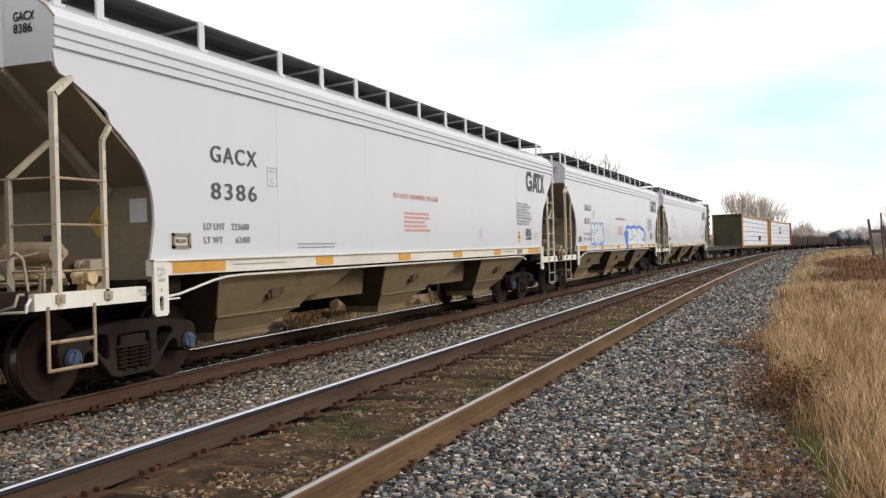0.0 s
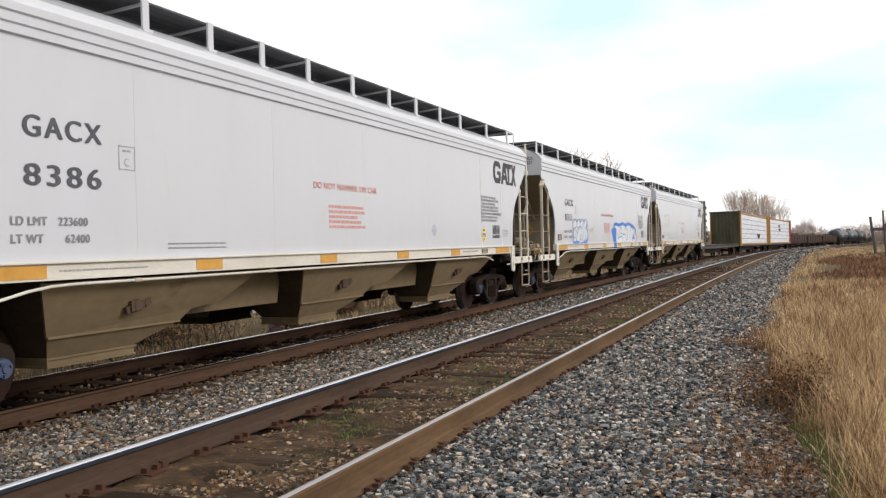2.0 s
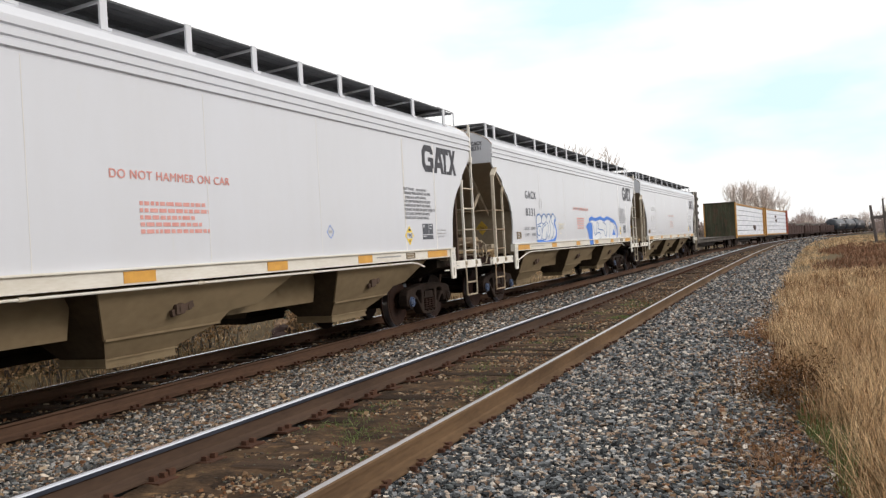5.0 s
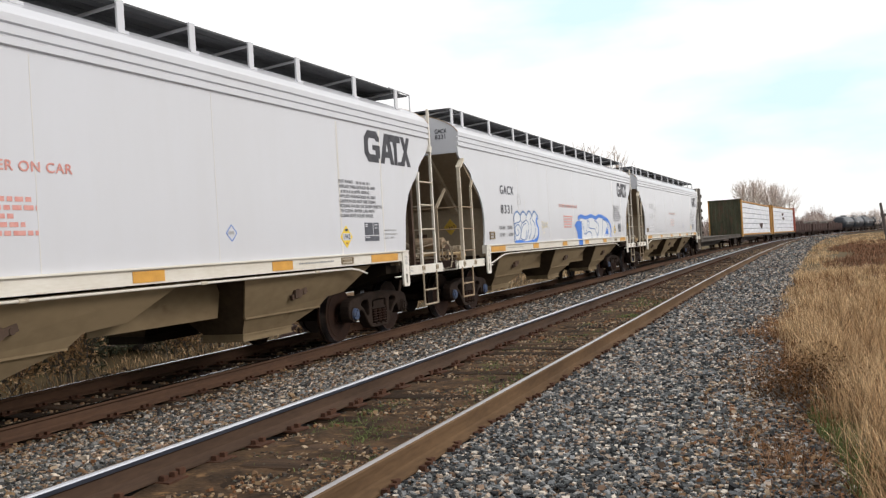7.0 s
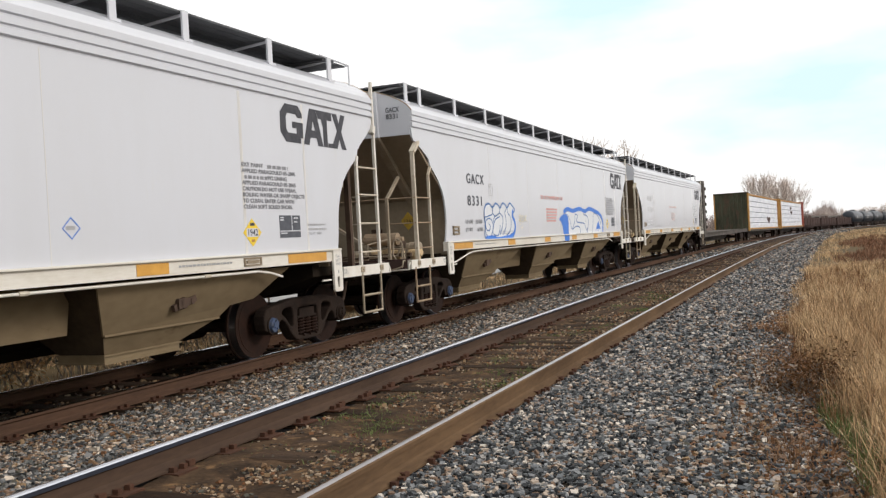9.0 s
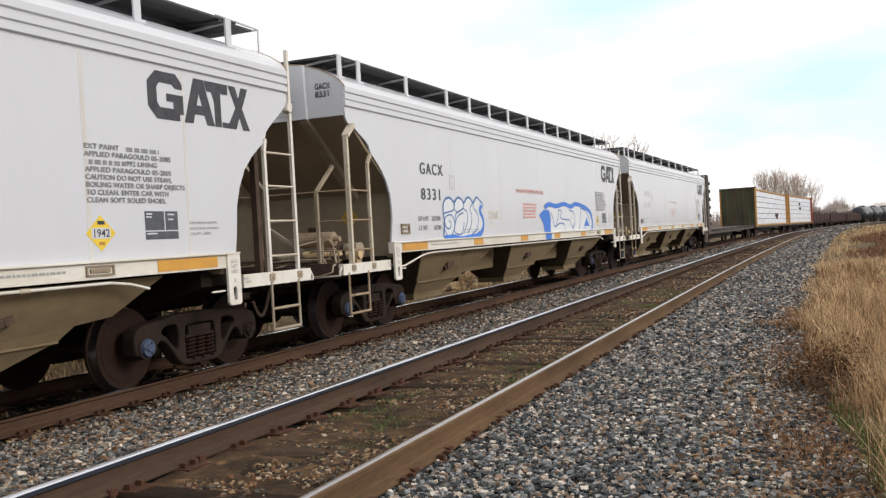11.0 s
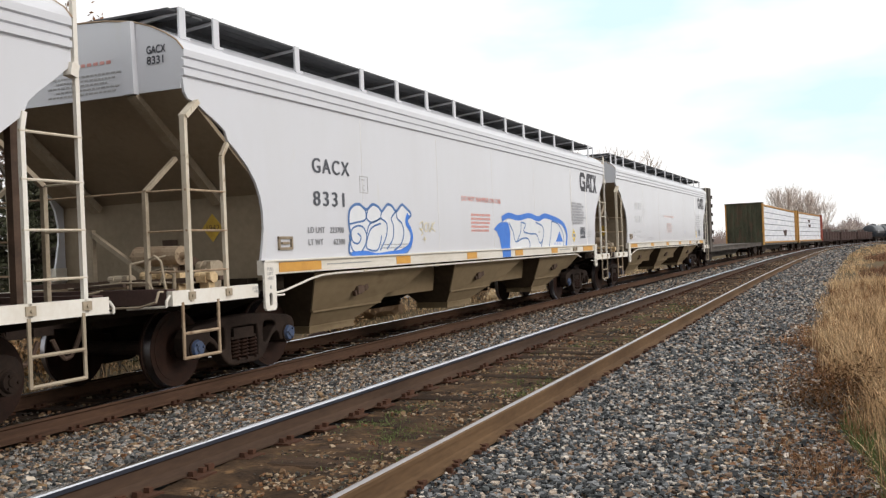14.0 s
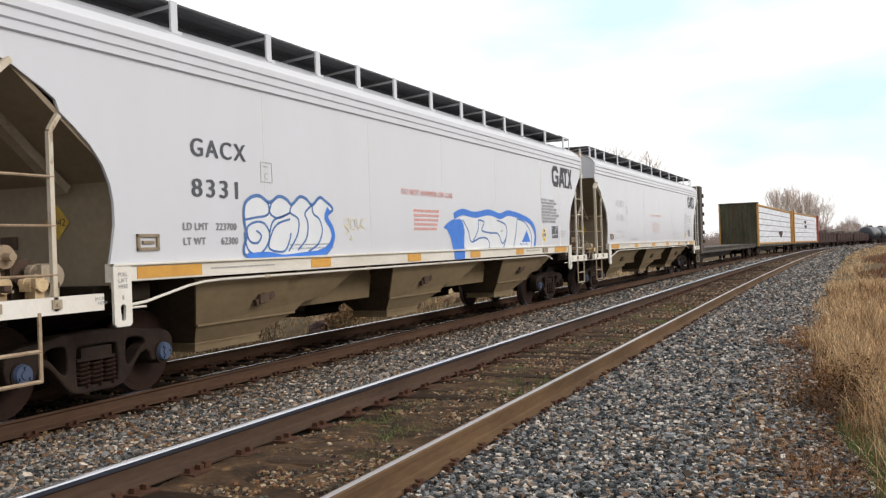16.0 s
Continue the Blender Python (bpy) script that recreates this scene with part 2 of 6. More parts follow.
M_LOGO = mat("charcoal_logo_paint", (0.042, 0.042, 0.050), (0.075, 0.075, 0.085), rough=0.6, scale=12, fine=80)
M_SPRAY = mat("blue_spray_paint", (0.045, 0.16, 0.56), (0.06, 0.21, 0.64), rough=0.5, scale=5, fine=60)
M_SPRAY3 = mat("dark_blue_spray_paint", (0.055, 0.135, 0.34), (0.10, 0.20, 0.42), rough=0.5, scale=5, fine=60)
M_TAG = mat("faint_yellow_marker", (0.60, 0.52, 0.30), (0.66, 0.60, 0.42), rough=0.6, scale=5, fine=60)
M_INK_GREY2 = mat("grey_stencil_paint", (0.20, 0.205, 0.22), (0.30, 0.30, 0.31), rough=0.6, scale=12, fine=80)
M_SPRAY2 = mat("pale_spray_fill", (0.70, 0.71, 0.72), (0.64, 0.66, 0.69), rough=0.5, scale=5, fine=60)
M_YELLOW = mat("yellow_placard", (0.80, 0.58, 0.06), (0.70, 0.48, 0.05), rough=0.5, scale=8, fine=60)
M_CREAM = mat("chalky_cream_paint", (0.70, 0.54, 0.33), (0.44, 0.30, 0.155), rough=0.8, scale=9, fine=50, spots=(0.12, 0.07, 0.04), spot_lo=0.60)
M_BROWNBOX = mat("rusty_brown_steel", (0.088, 0.055, 0.048), (0.050, 0.034, 0.031), rough=0.85, scale=2, fine=30, spec=0.1)
M_BULK = mat("weathered_green_bulkhead", (0.100, 0.104, 0.068), (0.048, 0.046, 0.032), rough=0.85, scale=1.6, fine=14, stretch=(1, 1, 0.3), spots=(0.10, 0.070, 0.050), spot_lo=0.52, spec=0.1)
M_DECK = mat("grey_flatcar_steel", (0.125, 0.108, 0.094), (0.068, 0.058, 0.050), rough=0.75, scale=1.2, fine=20, spec=0.15)
M_WRAP = mat("white_lumber_wrap", (0.78, 0.79, 0.82), (0.56, 0.58, 0.64), rough=0.45, scale=0.9, fine=4, stretch=(1, 0.5, 3), bump=1.0, spec=0.4)
M_OCHRE = mat("ochre_car_paint", (0.50, 0.27, 0.07), (0.36, 0.19, 0.06), rough=0.7, scale=3, fine=30)
M_REDEND = mat("oxide_red_paint", (0.35, 0.085, 0.05), (0.25, 0.06, 0.04), rough=0.7, scale=3, fine=30)
M_TANK = mat("black_tank_paint", (0.02, 0.024, 0.03), (0.04, 0.045, 0.055), rough=0.35, scale=1, fine=20)
M_TEAL = mat("teal_painted_metal", (0.10, 0.24, 0.22), (0.07, 0.17, 0.16), rough=0.7, scale=5, fine=40)
M_POLE = mat("weathered_pole_wood", (0.12, 0.10, 0.095), (0.075, 0.065, 0.06), rough=0.95, scale=4, fine=40, stretch=(4, 4, 0.4))
M_ROAD = mat("pale_road", (0.36, 0.35, 0.34), (0.28, 0.27, 0.26), rough=0.95, scale=0.6, fine=20)
M_SIDING = mat("green_siding", (0.13, 0.20, 0.17), (0.09, 0.15, 0.13), rough=0.8, scale=2, fine=20)
M_PANE = mat("pale_window_glass", (0.5, 0.55, 0.58), (0.4, 0.45, 0.5), rough=0.1, scale=2, fine=20)


# ---- mesh helpers ----
def box(bm, x0, x1, y0, y1, z0, z1):
    v = [bm.verts.new((x, y, z)) for x in (x0, x1) for y in (y0, y1) for z in (z0, z1)]
    for q in ((0, 1, 3, 2), (4, 6, 7, 5), (0, 4, 5, 1), (2, 3, 7, 6), (0, 2, 6, 4), (1, 5, 7, 3)):
        bm.faces.new([v[i] for i in q])
    return v


def bar(bm, a, b, r=0.012, sides=6, r2=None):
    """A round bar from a to b, tapering to r2."""
    a, b = Vector(a), Vector(b)
    q = (b - a).to_track_quat("Z", "Y")
    rings = []
    for p, rad in ((a, r), (b, r if r2 is None else r2)):
        rings.append([bm.verts.new(p + q @ Vector((math.cos(k * math.tau / sides) * rad, math.sin(k * math.tau / sides) * rad, 0))) for k in range(sides)])
    for k in range(sides):
        bm.faces.new((rings[0][k], rings[0][(k + 1) % sides], rings[1][(k + 1) % sides], rings[1][k]))
    bm.faces.new(rings[0][::-1])
    bm.faces.new(rings[1])


def beam(bm, a, b, w, h):
    """A square beam from a to b, w across and h deep."""
    a, b = Vector(a), Vector(b)
    q = (b - a).to_track_quat("Z", "Y")
    c = [Vector((sx * w / 2, sy * h / 2, 0)) for sx, sy in ((-1, -1), (1, -1), (1, 1), (-1, 1))]
    r = [[bm.verts.new(p + q @ k) for k in c] for p in (a, b)]
    for k in range(4):
        bm.faces.new((r[0][k], r[0][(k + 1) % 4], r[1][(k + 1) % 4], r[1][k]))
    bm.faces.new(r[0][::-1])
    bm.faces.new(r[1])


def prism(bm, pts, lo, hi, axis="x"):
    """A flat outline drawn out along an axis: (a, b) pairs become the two other coordinates."""
    def at(p, k):
        return {"x": (k, p[0], p[1]), "y": (p[0], k, p[1]), "z": (p[0], p[1], k)}[axis]
    r0, r1 = ([bm.verts.new(at(p, k)) for p in pts] for k in (lo, hi))
    for i in range(len(pts)):
        j = (i + 1) % len(pts)
        bm.faces.new((r0[i], r0[j], r1[j], r1[i]))
    bm.faces.new(r0[::-1])
    bm.faces.new(r1)


def disc(bm, cx, cy, cz, r, x0, x1, sides=24, r2=None):
    """A disc whose axle lies along x."""
    r2 = r if r2 is None else r2
    a, b = ([bm.verts.new((x, cy + math.cos(k * math.tau / sides) * q, cz + math.sin(k * math.tau / sides) * q)) for k in range(sides)] for x, q in ((x0, r), (x1, r2)))
    for k in range(sides):
        bm.faces.new((a[k], a[(k + 1) % sides], b[(k + 1) % sides], b[k]))
    bm.faces.new(a[::-1])
    bm.faces.new(b)


def mesh_of(name, bm, material, smooth=False, fix=True):
    if fix:
        bmesh.ops.recalc_face_normals(bm, faces=bm.faces)
    me = bpy.data.meshes.new(name)
    bm.to_mesh(me)
    bm.free()
    me.materials.append(material)
    if smooth:
        for p in me.polygons:
            p.use_smooth = True
    return me


def part(name, bm, material, parent=None, label="", smooth=False, bevel=0.0):
    if bevel:
        bmesh.ops.bevel(bm, geom=bm.edges[:], offset=bevel, segments=1, affect="EDGES")
    ob = new(name, mesh_of(name, bm, material, smooth))
    if parent:
        ob.parent = parent
    if label:
        ob["label"] = label
    return ob


def raw(name, verts, faces, material, parent=None):
    """A mesh straight from arrays (n x 3 corners, m x k faces)."""
    verts, faces = np.asarray(verts, np.float32), np.asarray(faces, np.int32)
    me = bpy.data.meshes.new(name)
    k = faces.shape[1]
    me.vertices.add(len(verts))
    me.vertices.foreach_set("co", verts.ravel())
    me.loops.add(faces.size)
    me.loops.foreach_set("vertex_index", faces.ravel())
    me.polygons.add(len(faces))
    me.polygons.foreach_set("loop_start", np.arange(0, faces.size, k, dtype=np.int32))
    me.update(calc_edges=True)
    me.polygons.foreach_set("use_smooth", np.zeros(len(faces), bool))
    me.materials.append(material)
    ob = new(name, me)
    if parent:
        ob.parent = parent
    return ob


# ---- the line of the tracks ----
BEND_Y, BEND = 19.4, 0.00066         # straight, then a gentle curve to the right
TIGHT_Y, TIGHT = 76.0, 0.00111       # and a tighter one
NEAR_X, FAR_X = -3.111, -7.798        # track centres where straight
NEAR_Z, FAR_Z = 0.1995, 0.0            # rail tops
CANT, FAR_CANT = 0.0218, 0.0113    # how far the tracks lean into the curve
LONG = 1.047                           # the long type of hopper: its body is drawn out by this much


def bend(y):
    y = np.asarray(y, float)
    u, w, far = np.clip(y, BEND_Y, TIGHT_Y) - BEND_Y, np.clip(y, TIGHT_Y, 280) - TIGHT_Y, np.clip(y - 280, 0, None)
    slope = BEND * (TIGHT_Y - BEND_Y)
    return BEND * u * u / 2 + slope * w + TIGHT * w * w / 2 + (slope + TIGHT * (280 - TIGHT_Y)) * far


def grade(y):
    """The line falls gently away from the camera, more beyond the first curve."""
    y = np.clip(np.asarray(y, float), 14, 280)
    return -0.00104 * np.where(y < 26, (y - 14) ** 2 / 24, np.minimum(y, TIGHT_Y) - 20) - 0.0068 * np.clip(y - TIGHT_Y, 0, None)


_Y = np.linspace(-60, 380, 4401)
_A = np.concatenate([[0], np.cumsum(np.hypot(np.diff(_Y), np.diff(bend(_Y))))])
_A -= np.interp(0, _Y, _A)


def on_track(arc, x0=FAR_X):
    """Plan position at a run along the far track."""
    y = float(np.interp(arc, _A, _Y))
    return x0 + float(bend(y)), y


def ground_z(q, y):
    """Height of the ground q metres right of the near track's centre."""
    z = np.interp(q, [-60, -14, -9, -7.0, -6.2, -3.1, -2.6, -1.5, -1.25, -0.78, -0.66, 0.66, 0.78, 1.45, 2.2, 2.9, 3.6, 8, 60],
                  [-0.55, -0.52, -0.46, -0.38, -0.215, -0.215, -0.12, -0.01, 0.0, 0.0, 0.006, 0.006, 0.0, 0.0, -0.03, -0.08, -0.07, 0.0, 0.1])
    w = np.clip((np.abs(q - 0.5) - 3) / 3, 0, 1)
    w = np.where((q < 0) & (q > -7), 0, w)
    return z + grade(y) + w * (0.05 * np.sin(q * 1.7 + y * 0.6) + 0.06 * np.sin(y * 0.37 - q * 0.5))


# ---- ground ----
def build_ground():
    qs = np.concatenate([[-1500, -400, -120, -60, -35, -22, -16], np.arange(-14, 14.01, 0.35), [18, 25, 40, 80, 200, 600, 1500]])
    ys = np.concatenate([[-600, -120, -40, -15], np.arange(-6, 40, 0.4), np.arange(40, 264, 4), [300, 500, 900, 1800, 3500]])
    Q, Yg = np.meshgrid(qs, ys)
    X = Q + NEAR_X + bend(np.minimum(Yg, 320))
    Z = ground_z(np.clip(Q, -60, 60), Yg)
    n, m = Q.shape
    i = np.arange(n * m).reshape(n, m)
    f = np.stack([i[:-1, :-1], i[:-1, 1:], i[1:, 1:], i[1:, :-1]], -1).reshape(-1, 4)
    ob = raw("ground", np.stack([X, Yg, Z], -1).reshape(-1, 3), f, M_SOIL)
    ob.data.materials.append(M_BED)
    mid = np.broadcast_to((qs[:-1] + qs[1:]) / 2, (n - 1, m - 1)).ravel()
    ob.data.materials.append(M_DIRT)
    # strip along the far track, with the train's shadow in its colour
    ob.data.materials.append(M_TRAINSHADE)
    ob.data.polygons.foreach_set("material_index", (((mid > -6.9) & (mid < np.where(np.repeat(ys[:-1], m - 1) > 9, 2.55, 3.3))) + 1 * (np.abs(mid) < 0.75) + 2 * ((mid > -6.9) & (mid < -3.5))).astype(np.int32))
    ob.data.polygons.foreach_set("use_smooth", np.ones(len(f), bool))
    tagged(ob, "dry brown soil with a grey gravel railway bed", "ground", kind="structure")


build_ground()


# ---- rails ----
def rail_profile():
    return [(-0.07, 0), (-0.07, 0.012), (-0.018, 0.035), (-0.009, 0.05), (-0.009, 0.122), (-0.035, 0.135), (-0.037, 0.160), (-0.026, 0.168), (-0.008, 0.1715),
            (0.008, 0.1715), (0.028, 0.1675), (0.037, 0.160), (0.035, 0.135), (0.009, 0.122), (0.009, 0.05), (0.018, 0.035), (0.07, 0.012), (0.07, 0)]


def build_rail(parent, x0, side, top, web, head, shiny=(8, 9, 10), cant=CANT, worn=()):
    ys = np.concatenate([np.arange(-30, 34, 4), np.arange(34, 300, 2)])
    pr = np.array(rail_profile())
    sl = np.gradient(bend(ys), ys)
    V = []
    for y, b, s in zip(ys, bend(ys), sl):
        nx, ny = 1 / math.hypot(1, s), -s / math.hypot(1, s)
        off = side * 0.7525
        V += [(x0 + b + (off + p[0]) * nx, y + (off + p[0]) * ny, top - 0.17 - off * cant + float(grade(y)) + p[1]) for p in pr]
    k = len(pr)
    i = np.arange(len(ys) * k).reshape(-1, k)
    f = np.stack([i[:-1], np.roll(i[:-1], -1, 1), np.roll(i[1:], -1, 1), i[1:]], -1).reshape(-1, 4)
    ob = raw("rail", V, f, web, parent)
    ob.data.materials.append(head)
    ob.data.materials.append(M_RAILSIDE)
    ob.data.polygons.foreach_set("material_index", np.tile((np.isin(np.arange(k), shiny) + 2 * np.isin(np.arange(k), worn)).astype(np.int32), len(ys) - 1))
    return ob


def empty(name, m=None):
    ob = new(name)
    ob.empty_display_size = 0.3
    if m is not None:
        ob.matrix_world = m
    return ob


near_track = tagged(empty("near_track"), "railway track with shiny railheads on old timber ties", "railway track", kind="structure")
far_track = tagged(empty("far_track"), "rust-brown railway track carrying the freight train", "railway track", kind="structure")
build_rail(near_track, NEAR_X, -1, NEAR_Z, M_RAIL, M_RAILTOP, (8, 9, 10), worn=(11,))
build_rail(near_track, NEAR_X, 1, NEAR_Z, M_RAIL_TAN, M_RAILTOP2, (8, 9))
build_rail(far_track, FAR_X, -1, FAR_Z, M_RAIL_FAR, M_RAILTOP, cant=FAR_CANT)
build_rail(far_track, FAR_X, 1, FAR_Z, M_RAIL_FAR, M_RAILTOP, cant=FAR_CANT)


# ---- freight train ----
PITCH, FIRST = 19.55, 15.538           # coupled length of a hopper, and where the first one's middle stands at the start
RUN = [(0, 0.000), (0.5, 0.692), (1, 1.392), (1.5, 2.066), (2, 2.744), (2.5, 3.399), (3, 4.066), (3.5, 4.743), (4, 5.423),
       (4.5, 6.094), (7, 9.384), (7.5, 10.034), (8, 10.680), (8.5, 11.354), (9, 12.008), (11.5, 15.265), (12, 15.878), (12.5, 16.487),
       (13, 17.120), (13.5, 17.754), (14, 18.375), (14.5, 18.976), (15, 19.555), (15.5, 20.141), (16, 20.748)]
HALF = 1.60                            # half width of the hopper's side
TRUCK_Y, AXLE = 7.58, 0.925             # truck centre from the middle, axle from the truck's centre
WHEEL_R = 0.432


def run_at(t):
    return float(np.interp(t, [r[0] for r in RUN], [r[1] for r in RUN]))


def side_outline():
    """Outline of a hopper's side sheet: along the car and up."""
    near = [(-7.42, 1.36), (-7.38, 1.53), (-7.34, 1.75), (-7.345, 1.95), (-7.38, 2.12), (-7.46, 2.29), (-7.60, 2.46), (-7.78, 2.61), (-7.93, 2.72), (-7.97, 2.82),
            (-8.10, 2.90), (-8.28, 2.99), (-8.43, 3.07), (-8.55, 3.10), (-8.60, 3.16), (-8.62, 3.29)]
    far = [(8.62, 3.29), (8.62, 3.20), (8.58, 3.15), (8.42, 3.02), (8.26, 2.90), (8.15, 2.80), (8.10, 2.68), (7.99, 2.60), (7.82, 2.47), (7.68, 2.32), (7.57, 2.12), (7.50, 1.90), (7.47, 1.60), (7.43, 1.36)]
    return near + far


ROOF = [(1.60, 3.29), (1.60, 3.305), (1.585, 3.312), (1.585, 3.325), (1.622, 3.335), (1.622, 3.395), (1.595, 3.405), (1.595, 3.42), (1.622, 3.43), (1.622, 3.495), (1.595, 3.505),
        (1.595, 3.52), (1.625, 3.53), (1.625, 3.60), (1.60, 3.635), (1.54, 3.705), (1.41, 3.79), (1.23, 3.88), (0.97, 3.965), (0.6, 4.02), (0.3, 4.04)]
POSTS = [-8.40, -7.85, -6.26, -4.60, -3.50, -2.43, -1.29, 0.03, 1.33, 2.45, 3.58, 4.67, 6.28, 7.75]
EVEN_POSTS = [-8.40, -7.80, -6.85, -5.25, -3.60, -1.90, -0.20, 1.40, 3.10, 4.70, 6.30, 7.75]


def smooth_pts(pts, steps=6, closed=False):
    out, n = [], len(pts)
    for i in range(n if closed else n - 1):
        q = [pts[(i + k) % n] if closed else pts[min(max(i + k, 0), n - 1)] for k in (-1, 0, 1, 2)]
        for s in range(steps):
            t = s / steps
            out.append(tuple(0.5 * (2 * q[1][d] + (q[2][d] - q[0][d]) * t + (2 * q[0][d] - 5 * q[1][d] + 4 * q[2][d] - q[3][d]) * t * t
                                    + (3 * q[1][d] - q[0][d] - 3 * q[2][d] + q[3][d]) * t ** 3) for d in (0, 1)))
    if not closed:
        out.append(pts[-1])
    return out


def cut_plate(bm, outer, holes, x0, x1, bevel=0.0):
    """A plate across x with cut-outs and, if asked, a rounded outer face at x1."""
    edges = []
    for loop in [outer] + holes:
        v = [bm.verts.new((x1, a, b)) for a, b in loop]
        edges += [bm.edges.new((v[k], v[(k + 1) % len(v)])) for k in range(len(v))]
    bmesh.ops.triangle_fill(bm, use_beauty=True, edges=edges)
    rim = [e for e in bm.edges if e.is_boundary]
    g = bmesh.ops.extrude_face_region(bm, geom=bm.faces[:], use_keep_orig=True)
    bmesh.ops.translate(bm, vec=(x0 - x1, 0, 0), verts=[v for v in g["geom"] if isinstance(v, bmesh.types.BMVert)])
    if bevel:
        bmesh.ops.recalc_face_normals(bm, faces=bm.faces)
        bmesh.ops.bevel(bm, geom=[e for e in rim if e.is_valid], offset=bevel, segments=2, affect="EDGES", profile=0.5)


def hopper_shell(car):
    for s in (1, -1):
        bm = bmesh.new()
        prism(bm, side_outline(), s * HALF, s * (HALF - 0.03))
        part("side_sheet", bm, M_WHITE, car, "smooth white painted side sheet with rounded end cut-outs")
        for y, w in ((-5.0, 0.005), (-2.5, 0.005), (0.0, 0.005), (2.5, 0.005), (5.33, 0.026), (6.68, 0.022)):
            bm = bmesh.new()
            box(bm, min(s * (HALF - 0.01), s * (HALF + 0.0012)), max(s * (HALF - 0.01), s * (HALF + 0.0012)), y - w, y + w, 1.385, 3.29)
            part("weld_seam", bm, M_SEAM, car)
    bm = bmesh.new()                                          # ribbed top chord and bowed roof, closed at the ends
    prof = ROOF + [(0, 4.05)] + [(-x, z) for x, z in ROOF[::-1]]
    prism(bm, prof, -8.62, 8.62, "y")
    part("roof", bm, M_WHITE, car, "white bowed roof above a ribbed top chord")
    for e in (-1, 1):                                         # rust-lined lip round the roof's end
        bm = bmesh.new()
        for a, b in zip(prof, prof[1:]):
            if a[1] > 3.58:
                bar(bm, (a[0], e * 8.625, a[1]), (b[0], e * 8.625, b[1]), 0.009, 6)
        part("roof_lip", bm, M_RUNG, car, "thin rust-stained lip of the roof's end")
    for e in (-1, 1):                                         # end: upright upper sheet, slope sheet, lower bulkhead
        bm = bmesh.new()
        prism(bm, [(e * 8.622, 3.3), (e * 8.622, 3.20), (e * 8.56, 3.20), (e * 8.56, 3.3)], -1.57, 1.57)
        part("end_sheet", bm, M_WHITE, car)
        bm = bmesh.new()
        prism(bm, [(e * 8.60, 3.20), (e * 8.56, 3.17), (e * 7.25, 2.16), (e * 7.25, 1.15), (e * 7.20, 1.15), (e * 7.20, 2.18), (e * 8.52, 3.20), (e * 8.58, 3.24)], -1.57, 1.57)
        part("slope_sheet", bm, M_GREYTAN, car, "dusty grey-tan slope sheet with shade in its colour")
        for x in (-0.945, 0.945):
            bm = bmesh.new()
            prism(bm, [(x - 0.06, 3.955), (x + 0.06, 3.955), (x + 0.075, 3.19), (x - 0.075, 3.19)], min(e * 8.62, e * 8.69), max(e * 8.62, e * 8.69), "y")
            part("end_post", bm, M_WHITE, car)
            bm = bmesh.new()
            beam(bm, (x, e * 8.62, 3.20), (x, e * 7.30, 2.10), 0.13, 0.09)
            part("end_strut", bm, M_STRUT, car)
            bm = bmesh.new()
            xs = math.copysign(1.12, x)
            beam(bm, (xs, e * 8.70, 1.1), (xs, e * 8.70, 2.15), 0.045, 0.045)
            beam(bm, (xs, e * 8.70, 2.15), (xs, e * 8.22, 2.54), 0.045, 0.045)
            part("end_frame", bm, M_STRUT, car)
    for s in (1, -1):
        bm = bmesh.new()
        box(bm, s * (HALF - 0.05), s * (HALF + 0.025), -7.43, 7.43, 1.215, 1.37)
        box(bm, s * (HALF - 0.05), s * (HALF + 0.06), -7.43, 7.43, 1.365, 1.385)
        part("side_sill", bm, M_SILL, car, "white side sill with orange reflectors")
        bm = bmesh.new()
        run = [(-7.18, 0.99), (-6.95, 1.01), (-6.65, 1.07), (-6.35, 1.13), (-6.1, 1.160), (-5.8, 1.170), (5.55, 1.170), (5.8, 1.14), (6.05, 1.08)]
        for a, b in zip(run, run[1:]):
            bar(bm, (s * 1.585, *a), (s * 1.585, *b), 0.0145, 8)
        pipe = part("train_pipe", bm, M_WHITE2, car)
        for y in (-5.0, -2.6, -0.2, 2.2, 4.6):                # pipe couplings
            bm = bmesh.new()
            bar(bm, (s * 1.585, y - 0.05, 1.170), (s * 1.585, y + 0.05, 1.170), 0.022, 8)
            part("pipe_coupling", bm, M_LADDER, pipe)
        for y in (-6.65, -3.89, -1.20, 1.30, 3.72, 6.60):
            w = 0.46 if abs(y) > 6 else 0.23
            bm = bmesh.new()
            box(bm, s * (HALF + 0.027), s * (HALF + 0.032), y - w, y + w, 1.235, 1.35)
            part("reflector", bm, M_ORANGE, car, "orange reflective strip")


BAYS = ((-6.13, -5.66, -4.50, -2.72), (-1.65, -1.12, -0.05, 1.95), (3.10, 3.60, 4.70, 6.36))


